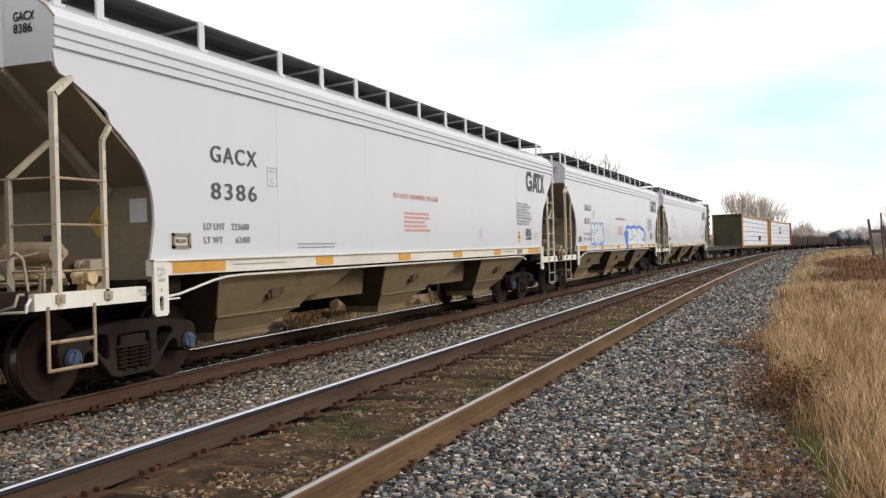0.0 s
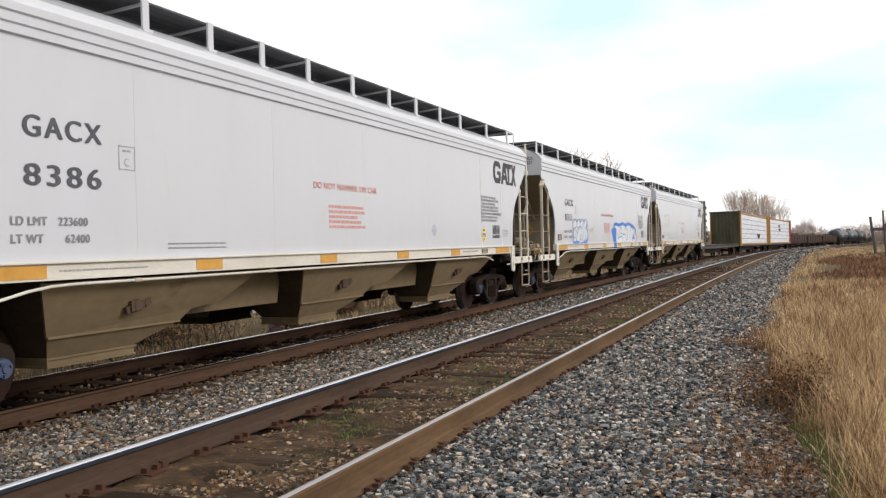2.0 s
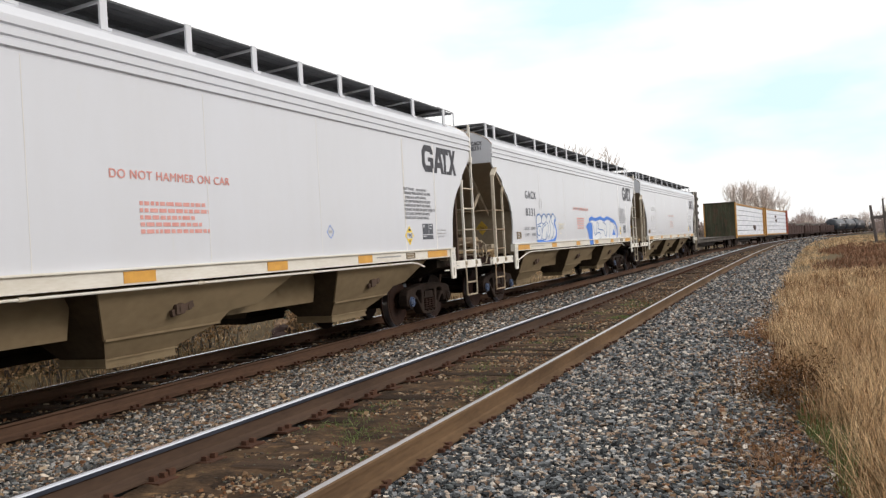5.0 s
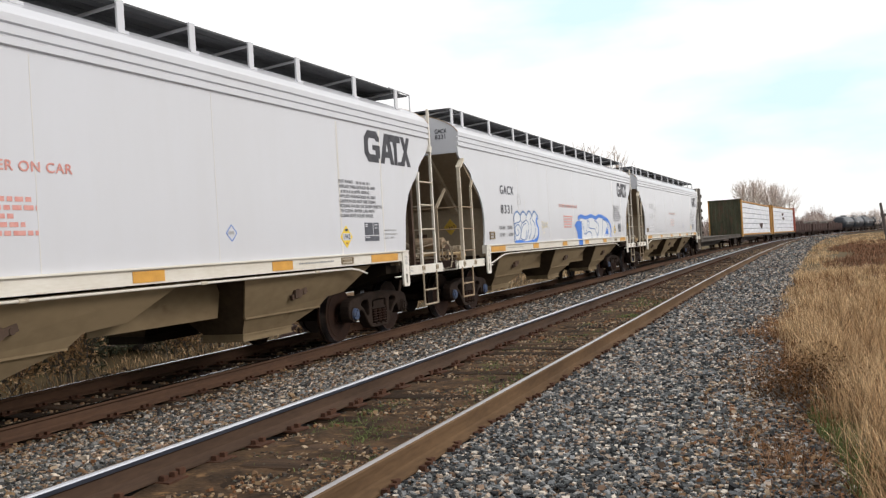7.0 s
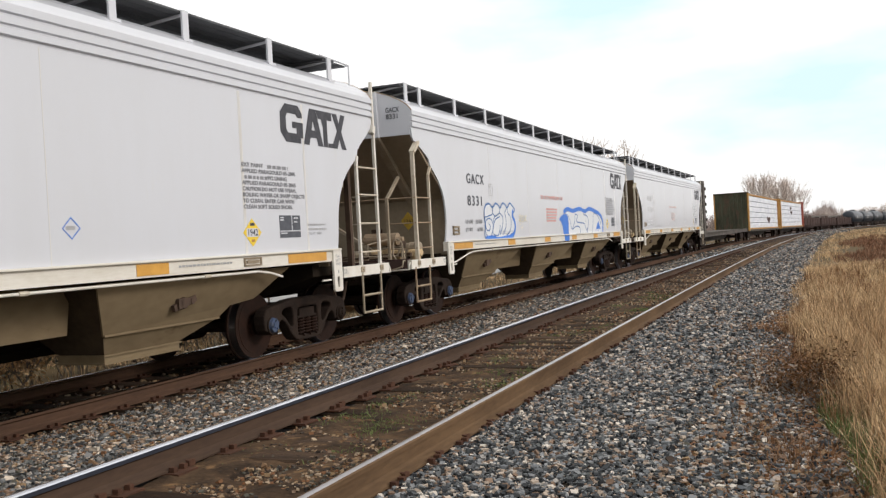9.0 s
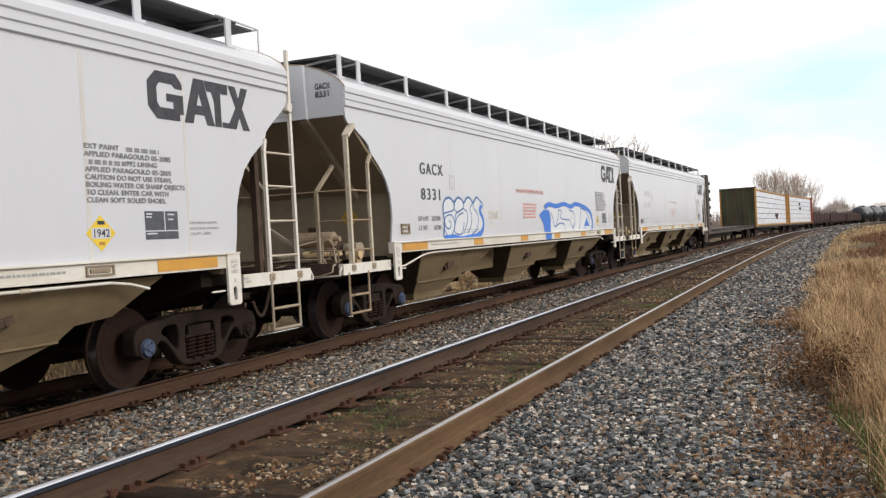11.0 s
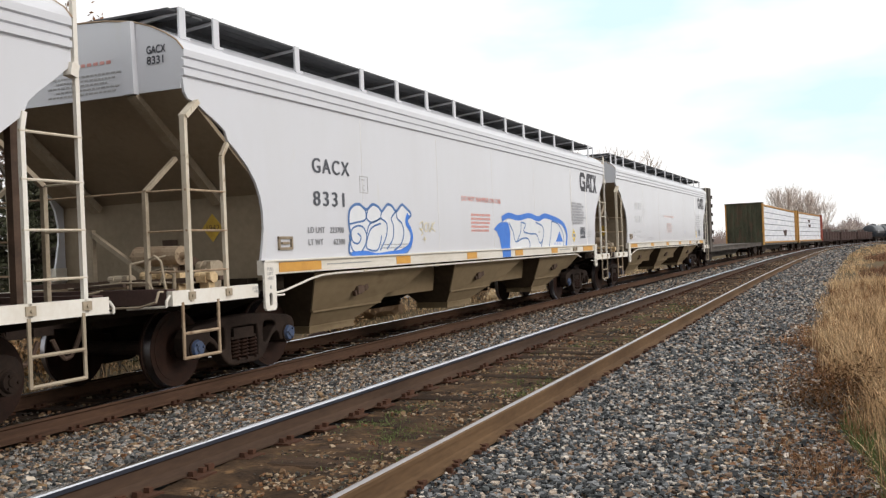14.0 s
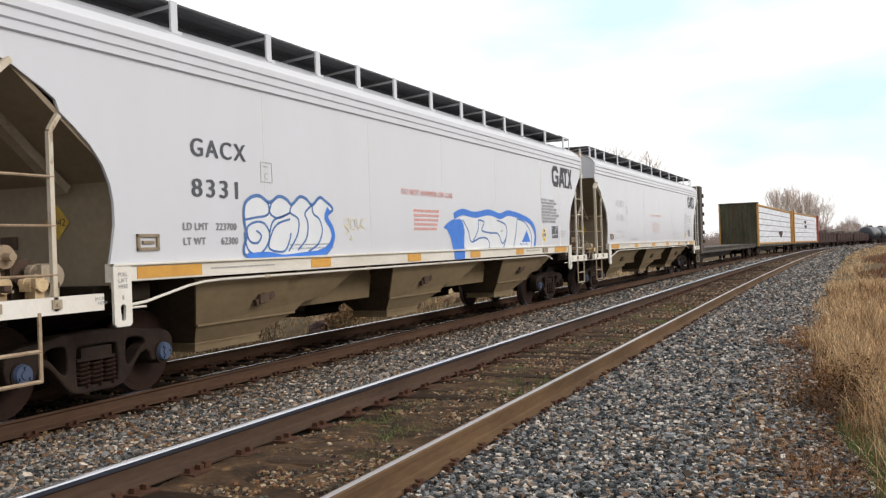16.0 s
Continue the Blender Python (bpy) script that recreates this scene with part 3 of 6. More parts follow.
def hopper_bays(car):
    for (_, _, bot1, top1), (top0, *_) in zip(BAYS, BAYS[1:]):   # inner saddle sheets between one bay and the next
        for s in (1, -1):
            bm = bmesh.new()
            prism(bm, [(s * 1.06, 1.21), (s * 0.98, 0.70), (s * 0.95, 0.70), (s * 1.03, 1.21)], top1 - 0.85, top0 + 0.12, "y")
            part("saddle_sheet", bm, M_TAN, car, "dusty tan saddle sheet between two bays")
    for top0, bot0, bot1, top1 in BAYS:
        hi, waist, lo = 1.19, 0.66, 0.45
        f = (hi - waist) / (hi - lo)
        fa, fb = top0 + (bot0 - top0) * f, top1 + (bot1 - top1) * f * 0.93
        xt, xw, xb = 1.50, 1.20, 1.06
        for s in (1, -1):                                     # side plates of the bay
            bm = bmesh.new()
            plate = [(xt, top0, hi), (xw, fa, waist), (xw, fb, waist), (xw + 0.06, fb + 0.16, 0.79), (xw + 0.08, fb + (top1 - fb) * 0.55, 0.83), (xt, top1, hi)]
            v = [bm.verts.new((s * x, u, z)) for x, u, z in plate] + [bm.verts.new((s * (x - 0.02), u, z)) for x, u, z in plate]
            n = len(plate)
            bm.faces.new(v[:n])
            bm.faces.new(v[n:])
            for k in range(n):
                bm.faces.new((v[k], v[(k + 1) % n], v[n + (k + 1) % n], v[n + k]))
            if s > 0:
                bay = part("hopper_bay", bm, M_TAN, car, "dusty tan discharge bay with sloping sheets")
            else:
                part("side_plate", bm, M_BAYSHADE, bay)
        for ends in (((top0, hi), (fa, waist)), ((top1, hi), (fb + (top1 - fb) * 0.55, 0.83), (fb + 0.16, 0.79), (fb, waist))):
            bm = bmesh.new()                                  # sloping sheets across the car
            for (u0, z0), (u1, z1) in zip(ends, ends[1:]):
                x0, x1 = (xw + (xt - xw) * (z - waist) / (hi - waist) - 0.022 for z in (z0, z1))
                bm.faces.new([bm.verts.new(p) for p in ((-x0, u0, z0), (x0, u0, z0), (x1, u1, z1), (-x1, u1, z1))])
            part("slope_plate", bm, M_BAYSHADE, bay, "sloping sheet with brown shade in its colour")
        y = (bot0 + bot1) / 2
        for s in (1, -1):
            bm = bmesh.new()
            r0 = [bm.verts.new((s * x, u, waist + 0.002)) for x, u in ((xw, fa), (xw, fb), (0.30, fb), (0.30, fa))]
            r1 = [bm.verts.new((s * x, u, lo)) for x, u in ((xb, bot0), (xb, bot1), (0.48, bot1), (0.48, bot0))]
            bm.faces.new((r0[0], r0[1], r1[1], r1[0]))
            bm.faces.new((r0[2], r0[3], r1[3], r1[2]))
            part("outlet_chute", bm, M_TAN if s > 0 else M_UNDERSHADE, bay)
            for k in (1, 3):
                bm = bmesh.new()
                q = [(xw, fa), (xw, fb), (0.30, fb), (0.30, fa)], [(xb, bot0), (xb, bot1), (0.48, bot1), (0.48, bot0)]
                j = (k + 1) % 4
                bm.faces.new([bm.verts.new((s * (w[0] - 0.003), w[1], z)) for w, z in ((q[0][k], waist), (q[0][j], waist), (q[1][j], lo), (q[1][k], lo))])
                part("slope_plate", bm, M_BAYSHADE, bay)
            bm = bmesh.new()
            xa, xc = min(s * 0.46, s * 1.07), max(s * 0.46, s * 1.07)
            box(bm, xa, xc, bot0 - 0.01, bot1 + 0.01, 0.37, 0.45)
            box(bm, xa - 0.02, xc + 0.02, bot0 - 0.03, bot1 + 0.03, 0.435, 0.455)
            box(bm, xa - 0.012, xc + 0.012, bot0 - 0.02, bot1 + 0.02, 0.355, 0.375)
            part("outlet_gate", bm, M_TAN if s > 0 else M_UNDERSHADE, bay)
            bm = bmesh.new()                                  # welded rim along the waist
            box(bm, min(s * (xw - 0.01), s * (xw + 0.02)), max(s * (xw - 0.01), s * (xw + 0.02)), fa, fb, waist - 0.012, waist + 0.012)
            part("waist_rim", bm, M_TAN if s > 0 else M_UNDERSHADE, bay)
            bm = bmesh.new()                                  # cast vibrator bracket with a clamp
            xm = xw + (xt - xw) * 0.5
            disc(bm, 0, y + 0.30, 0.90, 0.085, s * (xm - 0.06), s * (xm + 0.05), 12, 0.06)
            disc(bm, 0, y + 0.44, 0.91, 0.05, s * (xm - 0.05), s * (xm + 0.045), 10, 0.035)
            beam(bm, (s * (xm + 0.0), y + 0.16, 0.85), (s * (xm + 0.02), y + 0.50, 0.94), 0.045, 0.07)
            box(bm, min(s * xm, s * (xm + 0.05)), max(s * xm, s * (xm + 0.05)), y + 0.20, y + 0.26, 0.84, 0.95)
            part("vibrator_bracket", bm, M_RUST, bay, "rusty cast vibrator bracket")
    for s in (1, -1):
        bm = bmesh.new()                                      # floor sheets closing the body above the bays
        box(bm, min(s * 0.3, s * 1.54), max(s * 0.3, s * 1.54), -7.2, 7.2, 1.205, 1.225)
        part("body_floor", bm, M_UNDERSHADE, car)
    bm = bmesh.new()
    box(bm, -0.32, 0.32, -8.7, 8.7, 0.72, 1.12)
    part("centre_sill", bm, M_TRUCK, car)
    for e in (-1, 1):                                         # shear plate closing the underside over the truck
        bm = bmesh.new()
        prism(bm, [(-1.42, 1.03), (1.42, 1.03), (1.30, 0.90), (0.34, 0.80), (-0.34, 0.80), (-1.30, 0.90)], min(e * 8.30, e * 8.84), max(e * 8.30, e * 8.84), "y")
        part("shear_plate", bm, M_UNDERSHADE, car)


def hopper_ends(car):
    for e in (-1, 1):
        bm = bmesh.new()
        box(bm, -1.45, 1.45, min(e * 7.5, e * 8.85), max(e * 7.5, e * 8.85), 1.03, 1.08)
        part("end_platform", bm, M_BROWNBOX, car)
        bm = bmesh.new()
        box(bm, -1.55, 1.55, min(e * 8.80, e * 8.92), max(e * 8.80, e * 8.92), 0.98, 1.14)
        part("end_sill", bm, M_BROWNBOX, car)
        bm = bmesh.new()
        beam(bm, (0, e * 8.7, 0.85), (0, e * 9.12, 0.85), 0.16, 0.2)
        box(bm, -0.16, 0.16, min(e * 9.05, e * 9.30), max(e * 9.05, e * 9.30), 0.70, 1.0)
        part("coupler", bm, M_TRUCK, car)
        bm = bmesh.new()
        for k in range(6):
            a, b = k / 6, (k + 1) / 6
            bar(bm, (0.35, e * (8.8 + a * 0.45), 0.9 - 0.45 * math.sin(a * 2.6)), (0.35, e * (8.8 + b * 0.45), 0.9 - 0.45 * math.sin(b * 2.6)), 0.025)
        part("brake_hose", bm, M_RUST, car, "rust-brown air hose")
        for s in (1, -1):
            x = s * 1.60
            bm = bmesh.new()
            box(bm, min(x - s * 0.06, x + s * 0.02), max(x - s * 0.06, x + s * 0.02), min(e * 7.52, e * 8.92), max(e * 7.52, e * 8.92), 0.97, 1.12)
            part("corner_sill", bm, M_WHITE2, car, "white end sill rail")
            bm = bmesh.new()                                  # lifting lug plate with a slot
            y0, y1 = e * 7.21, e * 7.43
            y0, y1 = min(y0, y1), max(y0, y1)
            xa, xb = min(x + s * 0.02, x + s * 0.05), max(x + s * 0.02, x + s * 0.05)
            c = (y0 + y1) / 2
            outer = [(y0, 1.385), (y0, 0.83), (y0 + 0.03, 0.80), (y1 - 0.03, 0.80), (y1, 0.83), (y1, 1.385)]
            slot = [(c + 0.034 * math.cos(q), (0.975 if math.sin(q) > 0 else 0.885) + 0.034 * math.sin(q)) for q in (0.01, 0.8, 1.57, 2.35, 3.13, 3.93, 4.71, 5.5)]
            cut_plate(bm, outer, [slot], xa, xb)
            part("lifting_plate", bm, M_WHITE2, car, "white lifting plate with a slotted hole")
            bm = bmesh.new()
            ya, yb = (-8.64, -8.05) if e < 0 else (8.66, 8.07)
            za, zb = (2.92, 2.54) if e < 0 else (3.86, 2.56)
            beam(bm, (x, ya, 1.0), (x, ya, za), 0.062 if e < 0 else 0.040, 0.045)
            beam(bm, (x, yb, 1.0), (x, yb, zb), 0.040, 0.045)
            beam(bm, (x, yb, zb), (x, e * (7.95 if e < 0 else 8.10), zb + 0.15), 0.04, 0.045)
            if e < 0:
                beam(bm, (x, ya, za - 0.02), (x, e * 8.44, 3.08), 0.10, 0.05)
                for u, w in ((ya + 0.01, za - 0.01), (e * 8.50, 3.04)):
                    disc(bm, 0, u, w, 0.014, x + s * 0.02, x + s * 0.036, 6)
            else:
                beam(bm, (x, ya, 3.13), (x, e * 8.58, 3.15), 0.09, 0.12)
            paint, thin = (M_LADDER, M_RUNG) if e < 0 else (M_WHITE2, M_LADDER)
            ladder = part("side_ladder", bm, paint, car, "white welded steel ladder")
            for z in (1.31, 1.73, 2.15) if e < 0 else (1.31, 1.73, 2.15, 2.55):
                bm = bmesh.new()
                bar(bm, (x + s * 0.01, ya - e * -0.03, z), (x + s * 0.01, yb + e * -0.03, z), 0.013)
                part("rung", bm, thin, ladder)
            for z in (1.31, 1.73, 2.15):
                bm = bmesh.new()
                bar(bm, (x, ya, z), (s * 1.12, e * 8.70, z), 0.012)
                part("rung", bm, thin, ladder)
            bm = bmesh.new()                                  # sill step
            y1, y2 = (-8.78, -8.23) if e < 0 else (8.62, 8.05)
            for y in (y1, y2):
                bar(bm, (x + s * 0.02, y, 1.0), (x + s * 0.02, y, 0.42), 0.018)
            for z in (0.43, 0.68):
                bar(bm, (x + s * 0.02, y1, z), (x + s * 0.02, y2, z), 0.018)
            part("sill_step", bm, M_RUNG if e < 0 else M_STRUT, car, "rust-stained bent bar sill step")
            for yy in (ya, yb):
                bm = bmesh.new()                              # bolted foot of the ladder stile
                box(bm, min(x, x + s * 0.035), max(x, x + s * 0.035), yy - 0.05, yy + 0.05, 1.02, 1.10)
                disc(bm, 0, yy, 1.06, 0.016, x + s * 0.03, x + s * 0.05, 6)
                part("ladder_foot", bm, M_STRUT, car)
            bm = bmesh.new()                                  # stub of the brake rod beside the lifting plate
            bar(bm, (x + s * 0.0, e * 7.2, 0.965), (x + s * 0.0, e * 6.98, 0.965), 0.012)
            part("rod_stub", bm, M_WHITE2, car)
            bm = bmesh.new()                                  # uncoupling handle loop
            p = [(x, e * 8.94, 1.08), (x, e * 8.99, 1.02), (x, e * 8.99, 0.97), (x - s * 0.5, e * 8.99, 0.95)]
            for a, b in zip(p, p[1:]):
                bar(bm, a, b, 0.014)
            part("uncoupling_lever", bm, M_WHITE2, car)
    for x, y, z, w, h, m in ((0.98, -8.12, 1.1, 0.26, 0.17, M_CREAM), (1.26, -7.95, 1.12, 0.20, 0.14, M_CREAM), (0.66, -8.05, 1.1, 0.30, 0.18, M_CREAM),
                             (0.30, -8.20, 1.1, 0.26, 0.15, M_STRUT), (1.12, -7.70, 1.1, 0.20, 0.26, M_STRUT), (0.80, -7.75, 1.1, 0.24, 0.30, M_RUST)):
        bm = bmesh.new()
        disc(bm, x, y, z + h * 0.75, h * 0.45, x - w / 2, x + w / 2, 12)
        disc(bm, x, y - h * 0.2, z + h * 0.9, h * 0.28, x - w * 0.62, x - w * 0.3, 10)
        box(bm, x - w * 0.3, x + w * 0.3, y - h * 0.35, y + h * 0.35, z - 0.05, z + h * 0.5)
        box(bm, x - w * 0.42, x + w * 0.2, y - h * 0.6, y - h * 0.3, z + h * 0.35, z + h * 0.85)
        box(bm, x + w * 0.2, x + w * 0.48, y - h * 0.5, y + h * 0.2, z + h * 0.55, z + h * 1.15)
        part("brake_valve", bm, m, car, "chalky brake valve on the end platform")
    bm = bmesh.new()
    disc(bm, 0, -7.95, 1.48, 0.12, 0.30, 0.92, 16, 0.11)
    disc(bm, 0, -7.95, 1.48, 0.04, 0.20, 1.02, 10)
    box(bm, 0.76, 0.84, -8.0, -7.9, 1.2, 1.5)
    part("brake_cylinder", bm, M_RUNG, car, "tan rusty brake cylinder")
    for pts in ([(0.5, -8.3, 1.12), (0.5, -8.3, 1.4), (0.85, -8.0, 1.5)], [(1.2, -8.4, 1.12), (1.2, -8.4, 1.34), (0.95, -8.3, 1.34), (0.6, -8.1, 1.3)], [(-0.2, -8.5, 1.15), (0.5, -8.45, 1.2), (1.3, -8.2, 1.18)],
                [(1.35, -8.6, 1.1), (1.38, -8.62, 1.28), (1.3, -8.66, 1.32), (1.24, -8.66, 1.2)]):
        bm = bmesh.new()
        for a, b in zip(pts, pts[1:]):
            bar(bm, a, b, 0.014)
        part("brake_pipe", bm, M_STRUT, car)
    for pts in ([(1.50, -8.70, 1.10), (1.50, -8.98, 1.12), (1.50, -9.02, 1.02), (1.30, -9.02, 0.97), (0.75, -9.02, 0.96), (0.55, -9.02, 1.0), (0.52, -8.98, 1.10), (0.70, -8.90, 1.14)],
                [(1.45, -8.82, 1.12), (1.42, -8.84, 1.42), (1.36, -8.86, 1.48), (1.28, -8.86, 1.44), (1.26, -8.86, 1.22), (1.30, -8.84, 1.14)]):
        bm = bmesh.new()
        for a, b in zip(pts, pts[1:]):
            bar(bm, a, b, 0.013)
        part("uncoupling_loop", bm, M_STRUT, car, "tan bent bar loop of the uncoupling gear")
    bm = bmesh.new()
    beam(bm, (-0.31, -8.02, 1.77), (0.50, -8.02, 1.26), 0.06, 0.05)
    part("end_brace", bm, M_STRUT, car, "slanting tan brace over the platform")
    bm = bmesh.new()
    beam(bm, (-0.33, -8.02, 1.06), (-0.33, -8.02, 1.82), 0.085, 0.06)
    part("brace_post", bm, M_STRUT, car, "tan upright post on the platform")
    bm = bmesh.new()
    bar(bm, (-1.12, -8.70, 2.15), (1.12, -8.70, 2.15), 0.012)
    part("grab_bar", bm, M_RUNG, car, "thin rusty grab bar across the end")
    bm = bmesh.new()
    box(bm, 0.05, 0.27, -7.27, -7.255, 1.55, 1.68)
    part("test_plate", bm, M_RUST, car, "small rusty plate on the end bulkhead")
    for k in range(7):                                        # loose-looking brake levers and rods lying across the platform
        bm = bmesh.new()
        u = -8.55 + k * 0.13
        beam(bm, (-0.75 + 0.11 * k, u, 1.13 + 0.012 * (k % 3)), (0.55 + 0.13 * (k % 4), u + 0.16 * (-1) ** k, 1.15 + 0.03 * (k % 2)), 0.035 + 0.01 * (k % 3), 0.03)
        part("brake_lever", bm, M_RUST if k % 3 else M_RUNG, car, "rusty brake lever over the platform")
    for y in (-8.25, -7.75):
        bm = bmesh.new()
        beam(bm, (-1.3, y, 1.17), (1.3, y, 1.21), 0.07, 0.05)
        part("cross_pipe", bm, M_RUST, car, "rusty pipe across the platform")
    for s in (1, -1):
        bm = bmesh.new()
        beam(bm, (s * 1.40, 8.14, 1.05), (s * 1.40, 8.14, 2.66), 0.075, 0.075)
        part("corner_post", bm, M_RUST, car, "rust-brown corner post")


def running_board(car, posts):
    for s in (1, -1):
        for x in (0.74, 0.89, 1.04, 1.19, 1.34):
            bm = bmesh.new()
            box(bm, s * x - 0.068, s * x + 0.068, -8.45, 7.95, 4.075, 4.098)
            part("walkway_grating", bm, M_GRATE, car, "dark galvanised walkway grating")
        for y in posts:
            z = 3.79
            bm = bmesh.new()                                  # flat upright and a sloping arm under the grating
            box(bm, min(s * 1.418, s * 1.442), max(s * 1.418, s * 1.442), y - 0.05, y + 0.05, z - 0.03, 4.10)
            beam(bm, (s * 1.42, y, 4.06), (s * 0.72, y, 3.99), 0.028, 0.03)
            box(bm, min(s * 1.36, s * 1.47), max(s * 1.36, s * 1.47), y - 0.075, y + 0.075, z - 0.035, z - 0.005)
            part("board_bracket", bm, M_WHITE, car, "white walkway bracket")
        bm = bmesh.new()                                      # hoop of thin bar past the walkway's end
        bar(bm, (s * 1.38, 7.6, 4.12), (s * 1.38, 8.42, 4.10), 0.012)
        bar(bm, (s * 1.38, 8.42, 4.10), (s * 1.38, 8.42, 3.80), 0.014)
        bar(bm, (s * 1.38, 8.42, 4.10), (s * 0.7, 8.42, 4.10), 0.012)
        part("grab_rail", bm, M_WHITE, car)
    for y0, y1 in ((-8.58, -8.02), (7.62, 8.28)):
        for k in range(3):                                    # crosswalk over the end
            bm = bmesh.new()
            w = (y1 - y0) / 3
            box(bm, -1.40, 1.40, y0 + k * w + 0.01, y0 + (k + 1) * w - 0.01, 4.048, 4.070)
            part("walkway_grating", bm, M_GRATE, car)
    bm = bmesh.new()
    box(bm, -0.33, 0.33, -8.1, 8.1, 4.04, 4.16)
    part("hatch_trough", bm, M_WHITE, car)


def spring_coil(bm, x, y, z0, z1, r):
    n = 40
    pts = [(x + r * math.cos(k * 0.9), y + r * math.sin(k * 0.9), z0 + (z1 - z0) * k / n) for k in range(n + 1)]
    for a, b in zip(pts, pts[1:]):
        bar(bm, a, b, 0.018, 4)


def trucks(car):
    for e in (-1, 1):
        c = e * TRUCK_Y + 0.16
        for s in (1, -1):
            x = s * 1.0
            bm = bmesh.new()                                  # cast side frame: arch, sloping legs, bottom, pedestals
            x0, x1 = x - s * 0.075, x + s * 0.085
            half = [(0.0, 0.15), (0.24, 0.15), (0.34, 0.175), (0.42, 0.24), (0.52, 0.36), (0.60, 0.44), (0.68, 0.475), (0.735, 0.44), (0.76, 0.36), (0.80, 0.345), (0.84, 0.36),
                    (0.99, 0.36), (1.03, 0.345), (1.075, 0.37), (1.10, 0.46), (1.095, 0.56), (1.04, 0.635), (0.93, 0.672), (0.80, 0.685), (0.62, 0.70), (0.45, 0.728), (0.2, 0.738), (0.0, 0.738)]
            arch = [(p[0], p[1]) for p in half] + [(-p[0], p[1]) for p in half[-2:0:-1]]
            tri = smooth_pts([(0.40, 0.60), (0.52, 0.625), (0.63, 0.60), (0.66, 0.55), (0.58, 0.50), (0.47, 0.385), (0.41, 0.36), (0.385, 0.42)], 3, True)
            win = smooth_pts([(-0.22, 0.60), (0.0, 0.605), (0.22, 0.60), (0.265, 0.56), (0.275, 0.40), (0.265, 0.25), (0.24, 0.225), (0.0, 0.22), (-0.24, 0.225), (-0.265, 0.25), (-0.275, 0.40), (-0.265, 0.56)], 2, True)
            loops = [[(c + a, b) for a, b in q] for q in (arch, tri, [(-a, b) for a, b in tri], win)]
            cut_plate(bm, loops[0], loops[1:], x0, x1, 0.02)
            frame_ob = part("truck_side_frame", bm, M_TRUCK, car, "dark cast-steel truck side frame")
            bm = bmesh.new()
            for k in (-0.17, 0.0, 0.17):
                spring_coil(bm, x + s * 0.03, c + k, 0.215, 0.455, 0.074)
            part("spring", bm, M_WHEEL, frame_ob, "nest of rusty coil springs")
            bm = bmesh.new()
            box(bm, x - 0.07, x + 0.07, c - 0.25, c + 0.25, 0.455, 0.485)
            box(bm, x - 0.07, x + 0.07, c - 0.20, c + 0.20, 0.485, 0.585)
            part("bolster_end", bm, M_TRUCK, frame_ob)
            for a in (-AXLE, AXLE):
                bm = bmesh.new()
                disc(bm, 0, c + a, WHEEL_R - 0.005, 0.13, x - s * 0.1, x + s * 0.10, 24, 0.12)
                part("bearing_housing", bm, M_TRUCK, frame_ob)
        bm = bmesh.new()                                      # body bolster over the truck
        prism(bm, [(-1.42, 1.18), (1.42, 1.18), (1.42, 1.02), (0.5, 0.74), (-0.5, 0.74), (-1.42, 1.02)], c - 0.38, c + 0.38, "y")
        part("bolster_over_truck", bm, M_UNDERSHADE, car)
        bm = bmesh.new()
        box(bm, -1.0, 1.0, c - 0.2, c + 0.2, 0.44, 0.66)
        part("truck_bolster", bm, M_TRUCK, car)
        for a in (-0.42, 0.42):                               # brake beam with its shoes at the wheels
            bm = bmesh.new()
            box(bm, -0.80, 0.80, c + a - 0.05, c + a + 0.05, 0.30, 0.44)
            for s in (1, -1):
                box(bm, min(s * 0.68, s * 0.80), max(s * 0.68, s * 0.80), c + a - 0.07, c + a + 0.07, 0.25, 0.55)
            part("brake_beam", bm, M_TRUCK, car)
        for a in (-AXLE, AXLE):
            bm = bmesh.new()
            disc(bm, 0, 0, 0, 0.08, -1.02, 1.02, 14)
            ws = part("wheelset", bm, M_TRUCK, car, "rusty steel axle with two wheels")
            ws.location = (0, c + a, WHEEL_R)
            for s in (1, -1):
                bm = bmesh.new()
                disc(bm, 0, 0, 0, WHEEL_R, s * 0.70, s * 0.81, 64, WHEEL_R * 0.985)
                disc(bm, 0, 0, 0, WHEEL_R + 0.028, s * 0.675, s * 0.705, 64)
                disc(bm, 0, 0, 0, WHEEL_R - 0.07, s * 0.815, s * 0.80, 32)
                disc(bm, 0, 0, 0, 0.13, s * 0.80, s * 0.86, 18)
                part("wheel", bm, M_WHEEL, ws, "rust-brown steel wheel")
                bm = bmesh.new()                              # bright tread rim
                n = 64
                for k in range(n):
                    p = [(s * q, math.cos(j * math.tau / n) * r, math.sin(j * math.tau / n) * r) for j in (k, k + 1) for q, r in ((0.707, WHEEL_R + 0.0015), (0.805, WHEEL_R * 0.985 + 0.0025))]
                    bm.faces.new([bm.verts.new(p[i]) for i in (0, 1, 3, 2)])
                bmesh.ops.remove_doubles(bm, verts=bm.verts[:], dist=0.0001)
                part("tread", bm, M_TREAD, ws, smooth=True)
                bm = bmesh.new()
                disc(bm, 0, 0, 0, 0.098, s * 1.10, s * 1.135, 24, 0.088)
                disc(bm, 0, 0, 0, 0.045, s * 1.13, s * 1.15, 16, 0.038)
                for k in range(3):
                    q = k * math.tau / 3 + 0.4
                    disc(bm, 0, 0.064 * math.cos(q), 0.064 * math.sin(q), 0.015, s * 1.13, s * 1.155, 6)
                part("axle_cap", bm, M_BLUE if (e < 0 or a < 0) and s > 0 else M_TRUCK, ws, "blue bolted axle cap")


